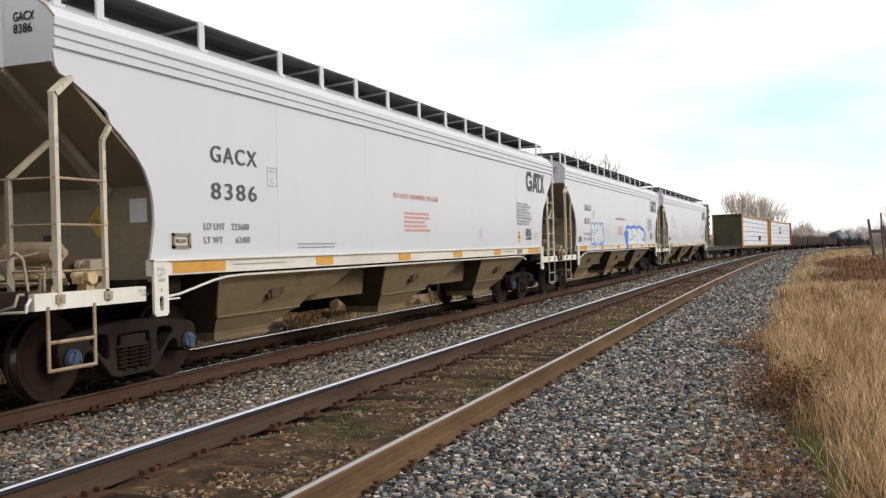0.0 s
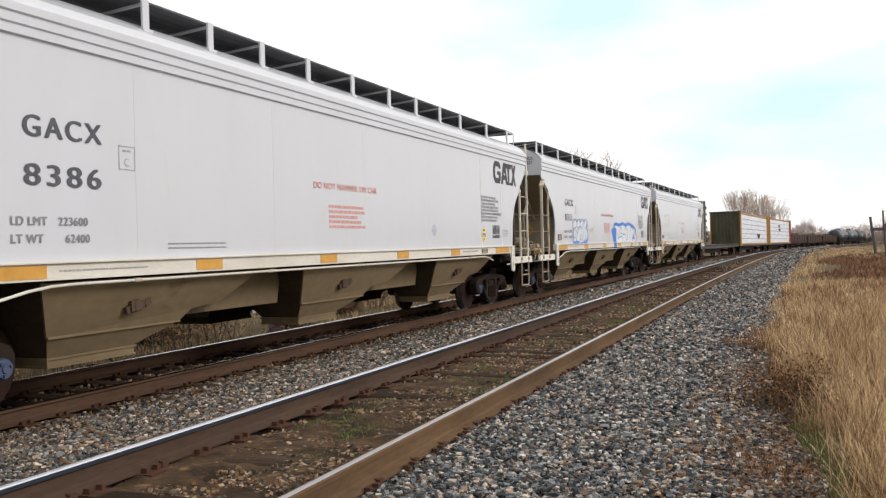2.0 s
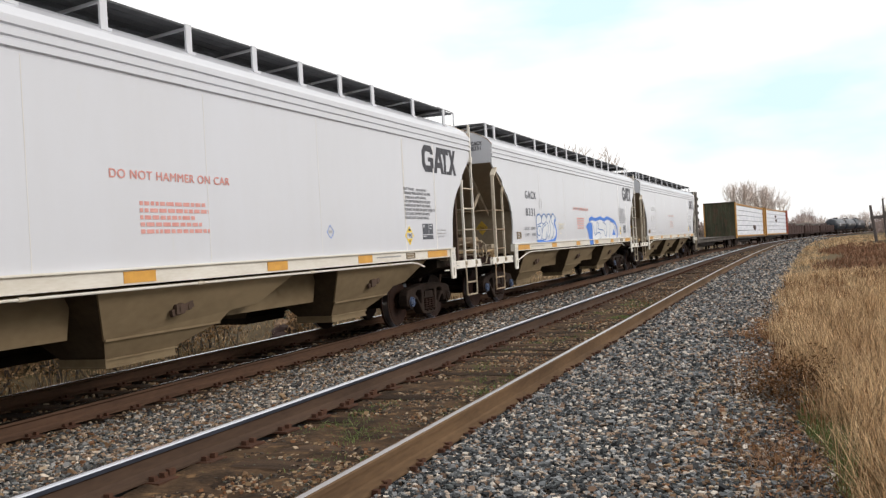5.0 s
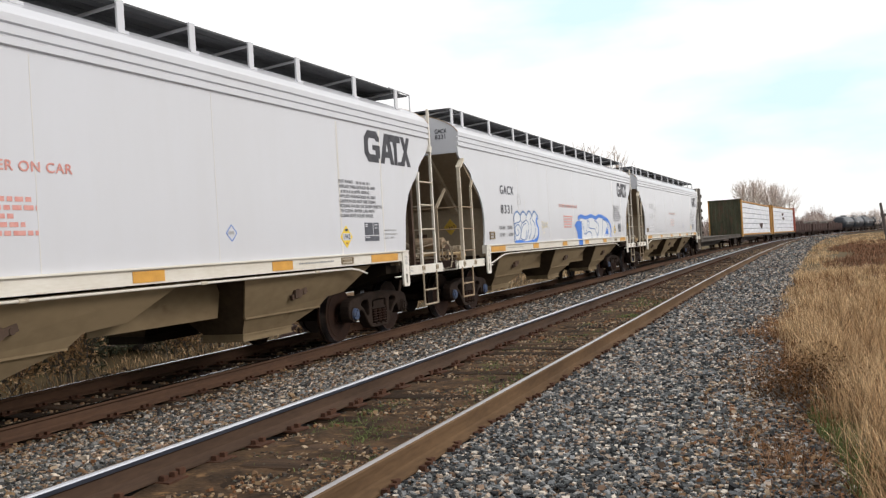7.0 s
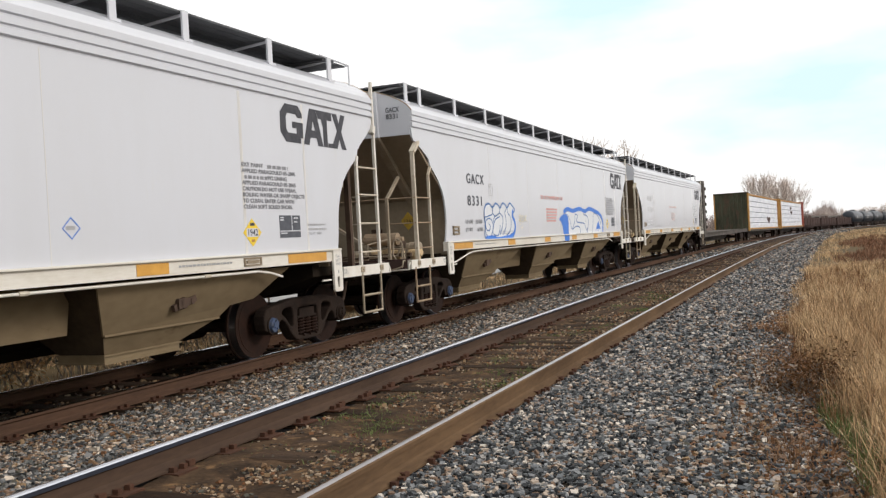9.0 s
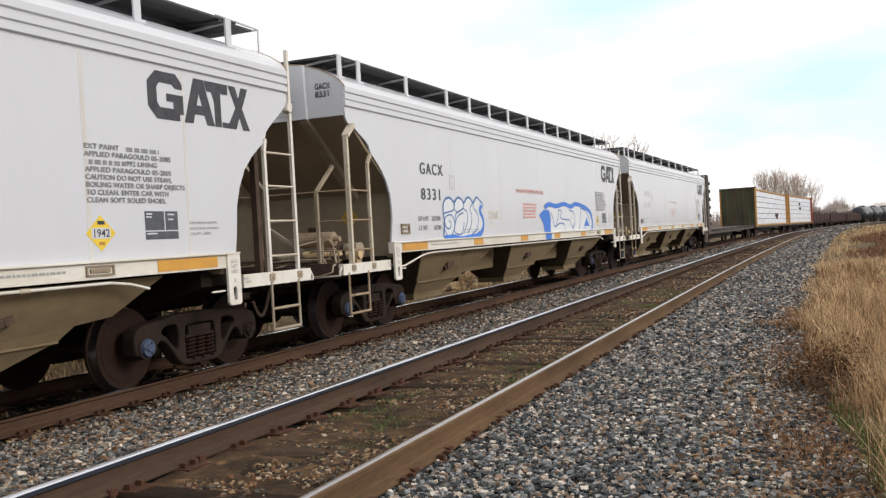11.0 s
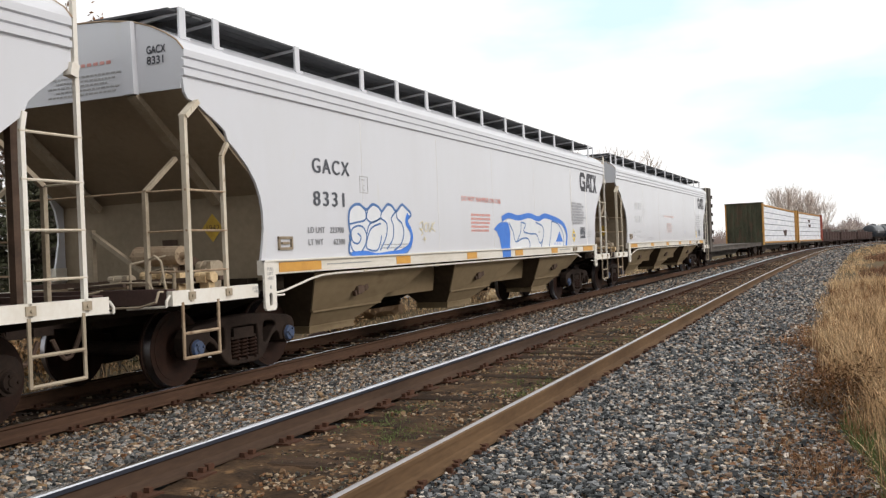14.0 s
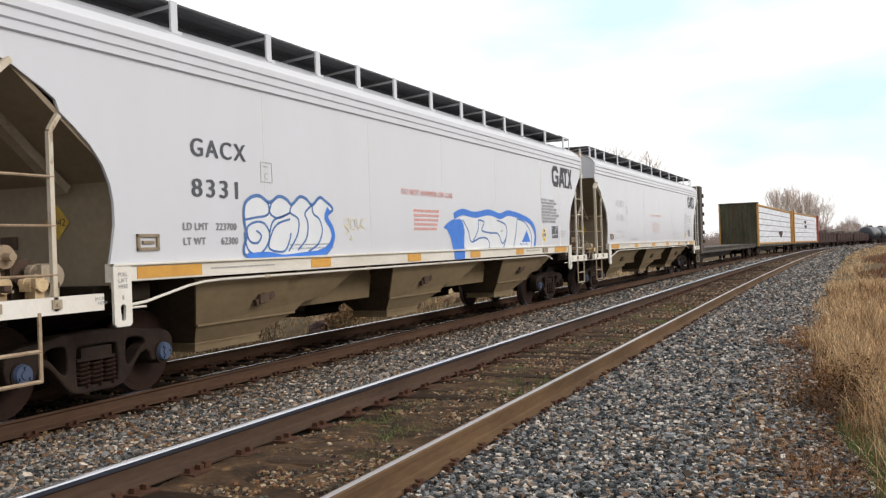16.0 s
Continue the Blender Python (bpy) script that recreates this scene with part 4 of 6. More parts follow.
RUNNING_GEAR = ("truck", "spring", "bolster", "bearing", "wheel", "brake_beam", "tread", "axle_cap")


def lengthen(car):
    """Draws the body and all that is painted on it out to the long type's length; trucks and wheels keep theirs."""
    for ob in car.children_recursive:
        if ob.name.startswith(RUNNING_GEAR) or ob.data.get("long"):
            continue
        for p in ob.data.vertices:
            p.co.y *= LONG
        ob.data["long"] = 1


def make_hopper(posts=POSTS):
    car = tagged(empty("hopper_car"), "white covered hopper rail car", "rail car", "hopper cars of the train")
    hopper_shell(car)
    hopper_bays(car)
    hopper_ends(car)
    running_board(car, posts)
    trucks(car)
    return car


hopper_a = make_hopper()
hopper_b = copy_thing(hopper_a, Matrix())
hopper_c = make_hopper(EVEN_POSTS)


# ---- writing on the hoppers ----
def letters(body, size, y, z, parent, material, x=HALF + 0.004, flat=False, bold=0.0, wide=1.0, gap=1.0, name="stencil_text", at=(0, 0), fit=0.0, heavy=0.0):
    cu = bpy.data.curves.new("lettering", "FONT")
    cu.body, cu.size, cu.offset, cu.space_character = body, size, bold, gap
    tmp = bpy.data.objects.new("lettering", cu)
    me = bpy.data.meshes.new_from_object(tmp)
    bpy.data.objects.remove(tmp)
    if fit:
        wide = fit / max(v.co.x for v in me.vertices)
    for v in me.vertices:
        a, b = v.co.x * wide, v.co.y
        v.co = (at[0] + a, at[1], z + b) if flat else (x, y + a, z + b)
    if heavy:                                                 # a broad brush: the same strokes again, a little to either side
        bm = bmesh.new()
        bm.from_mesh(me)
        for k, sgn in enumerate((-1, 1)):
            g = bmesh.ops.duplicate(bm, geom=bm.verts[:len(me.vertices)] + bm.faces[:len(me.polygons)]) if k == 0 else bmesh.ops.duplicate(bm, geom=first)
            if k == 0:
                first = [q for q in g["geom"]]
            moved = [q for q in g["geom"] if isinstance(q, bmesh.types.BMVert)]
            bmesh.ops.translate(bm, vec=(sgn * heavy, 0, 0.003) if flat else (0.0006 * (k + 1), sgn * heavy * (k + 1), 0.003), verts=moved)
        bm.to_mesh(me)
        bm.free()
    me.materials.clear()
    me.materials.append(material)
    ob = new(name, me)
    ob.parent = parent
    ob["kind"] = "stuff"
    return ob


def bars(parent, y, z, rows, width, height, step, material, x=HALF + 0.004, seed=1, ragged=0.25, name="fine_print"):
    """Lines of writing too small to read, as broken plain bars."""
    rnd = random.Random(seed)
    bm = bmesh.new()
    for r in range(rows):
        a, end = 0.0, width * (1 - ragged * rnd.random())
        while a < end:
            w = min(height * rnd.uniform(0.9, 3.0), end - a + 0.01)
            zz = z - r * step
            v = [bm.verts.new((x, y + q, k)) for q, k in ((a, zz), (a + w, zz), (a + w, zz + height), (a, zz + height))]
            bm.faces.new(v)
            a += w + height * 0.55
    ob = part(name, bm, material, parent)
    ob["kind"] = "stuff"
    return ob


def patch(parent, y0, y1, z0, z1, material, name, label="", x=HALF + 0.003, frame_w=0.0):
    bm = bmesh.new()
    if frame_w:
        for a, b, c, d in ((y0, y1, z0, z0 + frame_w), (y0, y1, z1 - frame_w, z1), (y0, y0 + frame_w, z0, z1), (y1 - frame_w, y1, z0, z1)):
            box(bm, x - 0.002, x, a, b, c, d)
    else:
        box(bm, x - 0.002, x, y0, y1, z0, z1)
    return part(name, bm, material, parent, label)


def stroke(bm, pts, w, x, closed=False):
    """A painted stroke through points on the side, w wide, with mitred corners."""
    p = [Vector((a, b)) for a, b in pts]
    n = len(p)
    L, Rr = [], []
    for i in range(n):
        a = p[i - 1] if (i > 0 or closed) else p[i]
        b = p[(i + 1) % n] if (i < n - 1 or closed) else p[i]
        t = (b - a).normalized()
        nrm = Vector((-t.y, t.x)) * w / 2
        L.append(bm.verts.new((x, *(p[i] + nrm))))
        Rr.append(bm.verts.new((x, *(p[i] - nrm))))
    for i in range(n if closed else n - 1):
        j = (i + 1) % n
        bm.faces.new((L[i], L[j], Rr[j], Rr[i]))


def logo_block(car):
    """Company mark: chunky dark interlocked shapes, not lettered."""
    y, z, x = 6.17, 2.775, HALF + 0.004
    shapes = [[(0.12, 0.0), (0.46, 0.0), (0.46, 0.07), (0.52, 0.07), (0.52, 0.27), (0.27, 0.27), (0.27, 0.19), (0.37, 0.19), (0.37, 0.12), (0.17, 0.12), (0.13, 0.17), (0.13, 0.32), (0.17, 0.37), (0.36, 0.37),
               (0.40, 0.33), (0.51, 0.33), (0.51, 0.39), (0.42, 0.485), (0.12, 0.485), (0.0, 0.37), (0.0, 0.12)],
              [(0.53, 0.0), (0.70, 0.485), (0.86, 0.485), (1.02, 0.0), (0.89, 0.0), (0.855, 0.10), (0.70, 0.10), (0.665, 0.0)],
              [(0.87, 0.485), (1.27, 0.485), (1.27, 0.37), (1.14, 0.37), (1.14, 0.0), (1.03, 0.0), (1.03, 0.26), (0.985, 0.37), (0.91, 0.37)],
              [(1.28, 0.485), (1.41, 0.485), (1.465, 0.355), (1.52, 0.485), (1.645, 0.485), (1.525, 0.245), (1.655, 0.0), (1.525, 0.0), (1.465, 0.135), (1.40, 0.0), (1.155, 0.0), (1.155, 0.06), (1.28, 0.06), (1.405, 0.245)]]
    for sh in shapes:
        bm = bmesh.new()
        cut_plate(bm, [(y + a, z + b) for a, b in sh], [[(y + a, z + b) for a, b in ((0.735, 0.20), (0.775, 0.33), (0.82, 0.20))]] if sh is shapes[1] else [], x - 0.002, x)
        part("logo_shape", bm, M_LOGO, car, "charcoal block of the company mark")


def markings(car, number, seed):
    if number:
        near = -0.14 if seed == 1 else -0.03                  # the stencils sit a little differently on each car
        letters("GACX", 0.27, near - 6.25, 2.475, car, M_INK, gap=1.25, fit=0.92, heavy=0.011)
        letters(number, 0.27, near - 6.25, 2.05, car, M_INK, gap=1.25, fit=0.90 if seed == 1 else 0.76, heavy=0.011)
        letters("LD LMT", 0.108, near - 6.40, 1.70, car, M_INK_GREY2, gap=1.1, heavy=0.0065)
        letters("223600" if seed == 1 else "223700", 0.108, near - 5.88, 1.70, car, M_INK_GREY2, gap=1.1, heavy=0.0065)
        letters("LT WT", 0.108, near - 6.40, 1.545, car, M_INK_GREY2, gap=1.1, heavy=0.0065)
        letters("62400" if seed == 1 else "62300", 0.108, near - 5.80, 1.545, car, M_INK_GREY2, gap=1.1, heavy=0.0065)
        letters("GACX", 0.115, 0, 3.595, car, M_INK, flat=True, at=(1.15, -8.628), fit=0.25, heavy=0.004, name="end_text")
        letters(number, 0.115, 0, 3.485, car, M_INK, flat=True, at=(1.15, -8.628), fit=0.22, heavy=0.004, name="end_text")
        letters("DO NOT HAMMER ON CAR", 0.125, -1.53, 2.27, car, M_RED, gap=1.1, fit=1.94, heavy=0.003)
    else:
        bars(car, -6.25, 2.47, 1, 0.92, 0.2, 0.4, M_FAINT, seed=5, ragged=0)
        bars(car, -6.25, 2.05, 1, 0.9, 0.2, 0.4, M_FAINT, seed=6, ragged=0)
        bars(car, -6.38, 1.70, 2, 0.95, 0.06, 0.15, M_FAINT, seed=7)
        bars(car, -1.53, 2.27, 1, 1.9, 0.07, 0.2, M_FAINT_RED, seed=8, ragged=0)
    bm = bmesh.new()
    rnd = random.Random(seed)
    for r in range(5):
        a = -0.25 + 0.12 * (r % 2)
        while a < 0.74 - 0.07 * (r % 3):
            w = rnd.uniform(0.022, 0.06)
            box(bm, a, a + w, -8.6265, -8.624, 3.45 - r * 0.048, 3.470 - r * 0.048)
            a += w + 0.018
    part("fine_print", bm, M_INK_GREY, car)["kind"] = "stuff"
    bm = bmesh.new()
    for k in range(9):
        box(bm, -0.12 + k * 0.09, -0.06 + k * 0.09, -8.6265, -8.624, 3.56, 3.595)
    part("fine_print", bm, M_RED, car)["kind"] = "stuff"
    slip = -0.16 if seed == 1 else 0.0
    patch(car, slip - 5.08, slip - 4.85, 2.26, 2.50, M_INK_GREY, "stencil_box", frame_w=0.012)
    bars(car, slip - 5.03, 2.44, 1, 0.12, 0.02, 0.05, M_INK_GREY, seed=seed)
    if number:
        letters("C", 0.11, slip - 5.01, 2.30, car, M_INK_GREY)
    bars(car, -4.55, 1.520, 2, 1.0, 0.017, 0.046, M_INK_GREY2, seed=seed + 2, ragged=0)
    bars(car, -1.12, 2.01, 5, 1.16, 0.042, 0.072, M_RED if number else M_FAINT_RED, seed=seed + 3, ragged=0.3)
    bars(car, -6.05, 1.29, 1, 1.15, 0.016, 0.1, M_INK_GREY, x=HALF + 0.03, seed=seed + 4, ragged=0)
    bars(car, 4.1, 1.29, 1, 0.9, 0.022, 0.1, M_INK_GREY, x=HALF + 0.03, seed=seed + 9, ragged=0)
    if number:
        lines = ["EXT PAINT", "APPLIED PARAGOULD 05-2005", "992 LINING", "APPLIED PARAGOULD 05-2005", "CAUTION DO NOT USE STEAM,", "BOILING WATER OR SHARP OBJECTS", "TO CLEAN. ENTER CAR WITH", "CLEAN SOFT SOLED SHOES."]
        for r, (words, wide, shift) in enumerate(zip(lines, (0.43, 1.13, 0.42, 1.13, 1.13, 1.32, 1.07, 1.03), (0, 0, 0.51, 0, 0, 0, 0, 0))):
            letters(words, 0.066, 5.31 + shift, 2.41 - r * 0.0705, car, M_INK_GREY2, gap=1.05, fit=wide, heavy=0.0045)
        bars(car, 5.83, 2.41, 1, 0.44, 0.042, 0.086, M_INK_GREY2, seed=3, ragged=0)
        bars(car, 5.36, 2.41 - 2 * 0.0705, 1, 0.45, 0.042, 0.086, M_INK_GREY2, seed=4, ragged=0)
    else:
        bars(car, 5.36, 2.44, 8, 1.38, 0.05, 0.086, M_FAINT, seed=seed + 5, ragged=0.25)
    bars(car, 6.68, 1.71, 2, 0.46, 0.022, 0.06, M_INK_GREY, seed=seed + 6, ragged=0.1)
    if number:
        letters("CU.FT. 5800", 0.042, 6.68, 1.59, car, M_INK_GREY2, fit=0.33)
    patch(car, 6.03, 6.50, 1.56, 1.84, M_INK, "notice_panel", "dark blue-black inspection panel")
    bm = bmesh.new()
    for a, b, c, d in ((6.03, 6.50, 1.638, 1.650), (6.30, 6.312, 1.65, 1.84), (6.05, 6.13, 1.805, 1.82), (6.05, 6.12, 1.775, 1.79), (6.35, 6.45, 1.80, 1.815), (6.36, 6.43, 1.75, 1.765), (6.05, 6.19, 1.61, 1.625)):
        box(bm, HALF + 0.003, HALF + 0.005, a, b, c, d)
    part("panel_ruling", bm, M_WHITE, car)["kind"] = "stuff"
    bm = bmesh.new()
    prism(bm, [(5.275, 1.635), (5.455, 1.80), (5.635, 1.635), (5.455, 1.47)], HALF + 0.001, HALF + 0.004)
    sign = part("hazard_placard", bm, M_YELLOW, car, "yellow diamond placard")
    bm = bmesh.new()
    box(bm, HALF + 0.0042, HALF + 0.005, 5.34, 5.57, 1.585, 1.685)
    part("number_strip", bm, M_WHITE, sign)
    letters("1942", 0.105, 5.35, 1.60, sign, M_LOGO, x=HALF + 0.006, bold=0.0015, fit=0.21, name="placard_number")
    bars(sign, 5.415, 1.715, 1, 0.08, 0.035, 0.05, M_LOGO, x=HALF + 0.0055, seed=1, ragged=0)
    bars(sign, 5.425, 1.525, 1, 0.06, 0.03, 0.05, M_OCHRE, x=HALF + 0.0055, seed=2, ragged=0)
    bm = bmesh.new()
    stroke(bm, [(2.64, 1.715), (2.74, 1.81), (2.84, 1.715), (2.74, 1.62)], 0.013, HALF + 0.003, True)
    part("diamond_mark", bm, M_SPRAY, car, "small blue diamond outline")
    bars(car, 2.68, 1.70, 1, 0.11, 0.035, 0.05, M_INK_GREY, seed=seed + 7, ragged=0)
    bm = bmesh.new()                                          # placard holder frame near the sill
    for a, b, c, d in ((-7.08, -6.79, 1.50, 1.53), (-7.08, -6.79, 1.63, 1.66), (-7.08, -7.05, 1.50, 1.66), (-6.82, -6.79, 1.50, 1.66), (-7.01, -6.86, 1.565, 1.595)):
        box(bm, HALF, HALF + 0.025, a, b, c, d)
    part("placard_holder", bm, M_GREYTAN, car, "tan routing card holder")
    bm = bmesh.new()
    for a, b, c, d in ((5.22, 5.56, 1.245, 1.262), (5.22, 5.56, 1.325, 1.342), (5.22, 5.24, 1.245, 1.342), (5.54, 5.56, 1.245, 1.342), (5.27, 5.51, 1.275, 1.312)):
        box(bm, HALF + 0.025, HALF + 0.042, a, b, c, d)
    part("placard_holder", bm, M_GREYTAN, car, "tan routing card holder on the sill")
    logo_block(car)
    if seed == 1:
        bm = bmesh.new()
        box(bm, 1.22, 1.44, -7.262, -7.258, 1.78, 2.03)
        part("notice_card", bm, M_FAINT, car, "pale grey notice card on the end sheet")
    bm = bmesh.new()
    prism(bm, [(0.66, 1.80), (0.81, 1.97), (0.96, 1.80), (0.81, 1.63)], -7.262, -7.258, "y")
    sign = part("hazard_placard", bm, M_TAGPLATE, car, "ochre diamond placard on the end, shade in its colour")
    if number:
        letters("1942", 0.10, 0, 1.765, sign, M_RUST, flat=True, at=(0.705, -7.266), name="placard_number", fit=0.21)
    bm = bmesh.new()
    for e in (-1, 1):
        if number:
            for k, word in enumerate(("PULL", "LIFT", "HERE")):
                letters(word, 0.054, min(e * 7.26, e * 7.38), 1.265 - k * 0.055, car, M_INK_GREY2, x=HALF + 0.054, fit=0.12)
            for k, word in enumerate(("JACK", "HERE")):
                letters(word, 0.040, min(e * 7.50, e * 7.63) + 0.03 * k, 1.065 - k * 0.042, car, M_INK_GREY2, x=HALF + 0.024, fit=0.11)
        box(bm, HALF + 0.051, HALF + 0.054, e * 7.32 - 0.01, e * 7.32 + 0.01, 1.05, 1.09)
    part("fine_print", bm, M_INK_GREY, car)["kind"] = "stuff"


def graffiti(car):
    """Two blue spray-painted throw-ups: bubble outlines with pale fill."""
    x = HALF + 0.006

    def one(pts, closed=False):
        return smooth_pts([(u - 0.08, z) for u, z in pts], 5, closed)

    def two(pts, closed=False):
        return smooth_pts([(u + 0.24, z) for u, z in pts], 5, closed)
    outline = one([(-5.34, 1.82), (-5.32, 1.99), (-5.2, 2.08), (-5.04, 2.1), (-4.89, 2.04), (-4.81, 2.04), (-4.66, 2.11), (-4.5, 2.08), (-4.39, 2.02), (-4.22, 2.12), (-4.07, 2.1), (-3.94, 2.03),
                   (-3.76, 2.13), (-3.63, 2.09), (-3.45, 1.99), (-3.59, 1.9), (-3.51, 1.78), (-3.43, 1.64), (-3.55, 1.46), (-3.81, 1.38), (-4.59, 1.38), (-5.27, 1.4), (-5.36, 1.5), (-5.3, 1.64)], True)
    bm = bmesh.new()
    prism(bm, outline, x - 0.003, x - 0.002)
    part("graffiti_fill", bm, M_SPRAY2, car)
    bm = bmesh.new()
    stroke(bm, outline, 0.042, x, True)
    for pts in ([(-5.34, 1.68), (-5.32, 1.55), (-5.24, 1.45), (-5.07, 1.43), (-4.92, 1.53), (-4.87, 1.67), (-4.96, 1.78), (-5.11, 1.8), (-5.27, 1.75), (-5.29, 1.65), (-5.23, 1.57), (-5.1, 1.56), (-5.03, 1.64), (-5.12, 1.7)],
                [(-5.34, 1.82), (-5.12, 1.85), (-4.91, 1.88), (-4.86, 1.95), (-4.89, 2.04)], [(-4.81, 2.03), (-4.85, 1.91), (-4.69, 1.85), (-4.43, 1.92), (-4.56, 1.88), (-4.78, 1.82), (-4.87, 1.67)],
                [(-4.44, 1.84), (-4.7, 1.78), (-4.83, 1.66), (-4.88, 1.49), (-4.59, 1.45), (-4.47, 1.57), (-4.43, 1.67)], [(-4.39, 2.02), (-4.43, 1.92), (-4.26, 1.84), (-4.29, 1.65), (-4.49, 1.45)],
                [(-3.94, 2.03), (-4.11, 1.92), (-4.05, 1.8), (-4.09, 1.61), (-4.29, 1.46)], [(-3.94, 2.03), (-3.92, 1.92), (-3.78, 1.85), (-3.72, 1.7), (-3.83, 1.53), (-4.06, 1.44)]):
        stroke(bm, one(pts), 0.027, x)
    part("graffiti_outline", bm, M_SPRAY3, car, "thin dark blue bubble graffiti outline")
    bm = bmesh.new()
    stroke(bm, one([(-3.55, 1.99), (-3.62, 1.87), (-3.50, 1.75), (-3.46, 1.62), (-3.58, 1.48), (-3.83, 1.41)]), 0.085, x + 0.001)
    stroke(bm, one([(-5.30, 1.41), (-4.91, 1.42), (-4.59, 1.38), (-4.17, 1.40), (-3.75, 1.42)]), 0.065, x + 0.0015)
    part("graffiti_shade", bm, M_SPRAY, car, "broad blue spray shading")
    bm = bmesh.new()
    prism(bm, two([(0.45, 1.95), (1.2, 1.98), (1.9, 2.04), (2.91, 2.04), (3.96, 1.95), (4.44, 1.7), (4.4, 1.40), (1.84, 1.40), (0.67, 1.40), (0.66, 1.73)], True), x - 0.003, x - 0.002)
    part("graffiti_fill", bm, M_SPRAY2, car)
    bm = bmesh.new()
    for pts in ([(0.57, 1.91), (0.8, 1.73), (0.94, 1.52), (1.34, 1.58), (1.68, 1.58), (1.83, 1.48), (1.80, 1.39)], [(1.31, 1.92), (1.27, 1.73), (1.03, 1.53)],
                [(1.31, 1.92), (1.59, 1.88), (1.46, 1.73), (1.87, 1.68), (2.3, 1.66), (2.53, 1.47), (2.78, 1.64), (2.73, 1.84), (2.25, 1.93)], [(2.78, 1.64), (2.66, 1.48), (2.58, 1.39)],
                [(3.42, 1.97), (3.32, 1.66), (3.16, 1.39)], [(3.42, 1.97), (3.91, 1.9), (4.28, 1.67), (4.28, 1.39)]):
        stroke(bm, two(pts), 0.032, x)
    part("graffiti_outline", bm, M_SPRAY3, car, "thin dark blue letter outline")
    bm = bmesh.new()
    prism(bm, [(u + 0.24, z) for u, z in [(-0.25, 1.77), (-0.05, 1.86), (0.14, 1.91), (0.5, 1.92), (0.60, 1.84), (0.64, 1.70), (0.60, 1.39), (0.12, 1.39), (0.04, 1.59), (-0.11, 1.73)]], x - 0.0015, x - 0.001)
    prism(bm, [(0.34, 1.365), (0.83, 1.365), (0.81, 1.218), (0.36, 1.218)], HALF + 0.026, HALF + 0.028)
    prism(bm, [(4.25, 1.74), (3.91, 1.49), (4.48, 1.49)], x - 0.0015, x - 0.001)
    stroke(bm, two([(0.2, 1.97), (0.58, 2.05), (1.15, 2.01), (1.84, 2.07), (2.45, 2.01), (2.94, 2.08), (3.82, 2.0), (4.36, 1.88), (4.58, 1.67), (4.49, 1.39)]), 0.115, x + 0.0005)
    for k, u in enumerate((3.79, 3.97, 4.15)):
        stroke(bm, [(u, 1.43), (u + 0.06, 1.47), (u + 0.13, 1.42)], 0.018, x)
    part("graffiti_shade", bm, M_SPRAY, car, "bold blue graffiti shading")
    bm = bmesh.new()
    for pts in ([(-3.42, 1.84), (-3.30, 1.88), (-3.32, 1.76), (-3.42, 1.78), (-3.30, 1.70), (-3.38, 1.66)], [(-3.24, 1.84), (-3.14, 1.86), (-3.13, 1.74), (-3.23, 1.74), (-3.24, 1.84)], [(-3.08, 1.87), (-3.05, 1.72), (-2.98, 1.80)],
                [(-2.94, 1.88), (-2.98, 1.74)], [(-2.84, 1.88), (-2.96, 1.80), (-2.84, 1.72)], [(-3.24, 1.65), (-3.25, 1.55)], [(-3.30, 1.60), (-3.19, 1.60)]):
        stroke(bm, smooth_pts([(u + 0.17, z) for u, z in pts]), 0.016, x)
    part("graffiti_tag", bm, M_TAG, car, "faint yellow scribbled tag")


markings(hopper_a, "8386", 1)
markings(hopper_b, "8331", 2)
markings(hopper_c, "", 3)
graffiti(hopper_b)
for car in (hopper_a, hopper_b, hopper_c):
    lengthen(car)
hopper_a["label"] = "white covered hopper rail car with dark stencilled lettering"
hopper_b["label"] = "white covered hopper rail car with blue graffiti"
hopper_c["label"] = "white covered hopper rail car coupled before an empty flatcar"


# ---- the cars further back ----
def simple_trucks(car, half, n=2):
    for e in (-1, 1):
        for a in (-0.9, 0.9):
            bm = bmesh.new()
            disc(bm, 0, 0, 0, 0.08, -0.7, 0.7, 8)
            ws = part("wheelset", bm, M_WHEEL, car)
            for s in (1, -1):
                bm = bmesh.new()
                disc(bm, 0, 0, 0, 0.42, s * 0.69, s * 0.80, 20)
                part("wheel", bm, M_WHEEL, ws)
            ws.location = (0, e * half + a, 0.42)
        for s in (1, -1):
            bm = bmesh.new()
            prism(bm, [(e * half + p, q) for p, q in ((-1.05, 0.35), (-0.4, 0.2), (0.4, 0.2), (1.05, 0.35), (1.05, 0.6), (0.5, 0.7), (-0.5, 0.7), (-1.05, 0.6))], s * 0.93, s * 1.08)
            part("truck_side_frame", bm, M_TRUCK, car)


def flat_deck(car, half, material, hi=1.05):
    bm = bmesh.new()
    box(bm, -1.3, 1.3, -half, half, hi - 0.12, hi)
    for s in (1, -1):
        box(bm, min(s * 1.22, s * 1.3), max(s * 1.22, s * 1.3), -half, half, hi - 0.24, hi + 0.02)
    prism(bm, [(-half * 0.7, hi - 0.1), (half * 0.7, hi - 0.1), (half * 0.45, hi - 0.62), (-half * 0.45, hi - 0.62)], -0.35, 0.35)
    box(bm, -0.3, 0.3, -half - 0.5, half + 0.5, 0.6, 0.95)
    part("deck", bm, material, car)


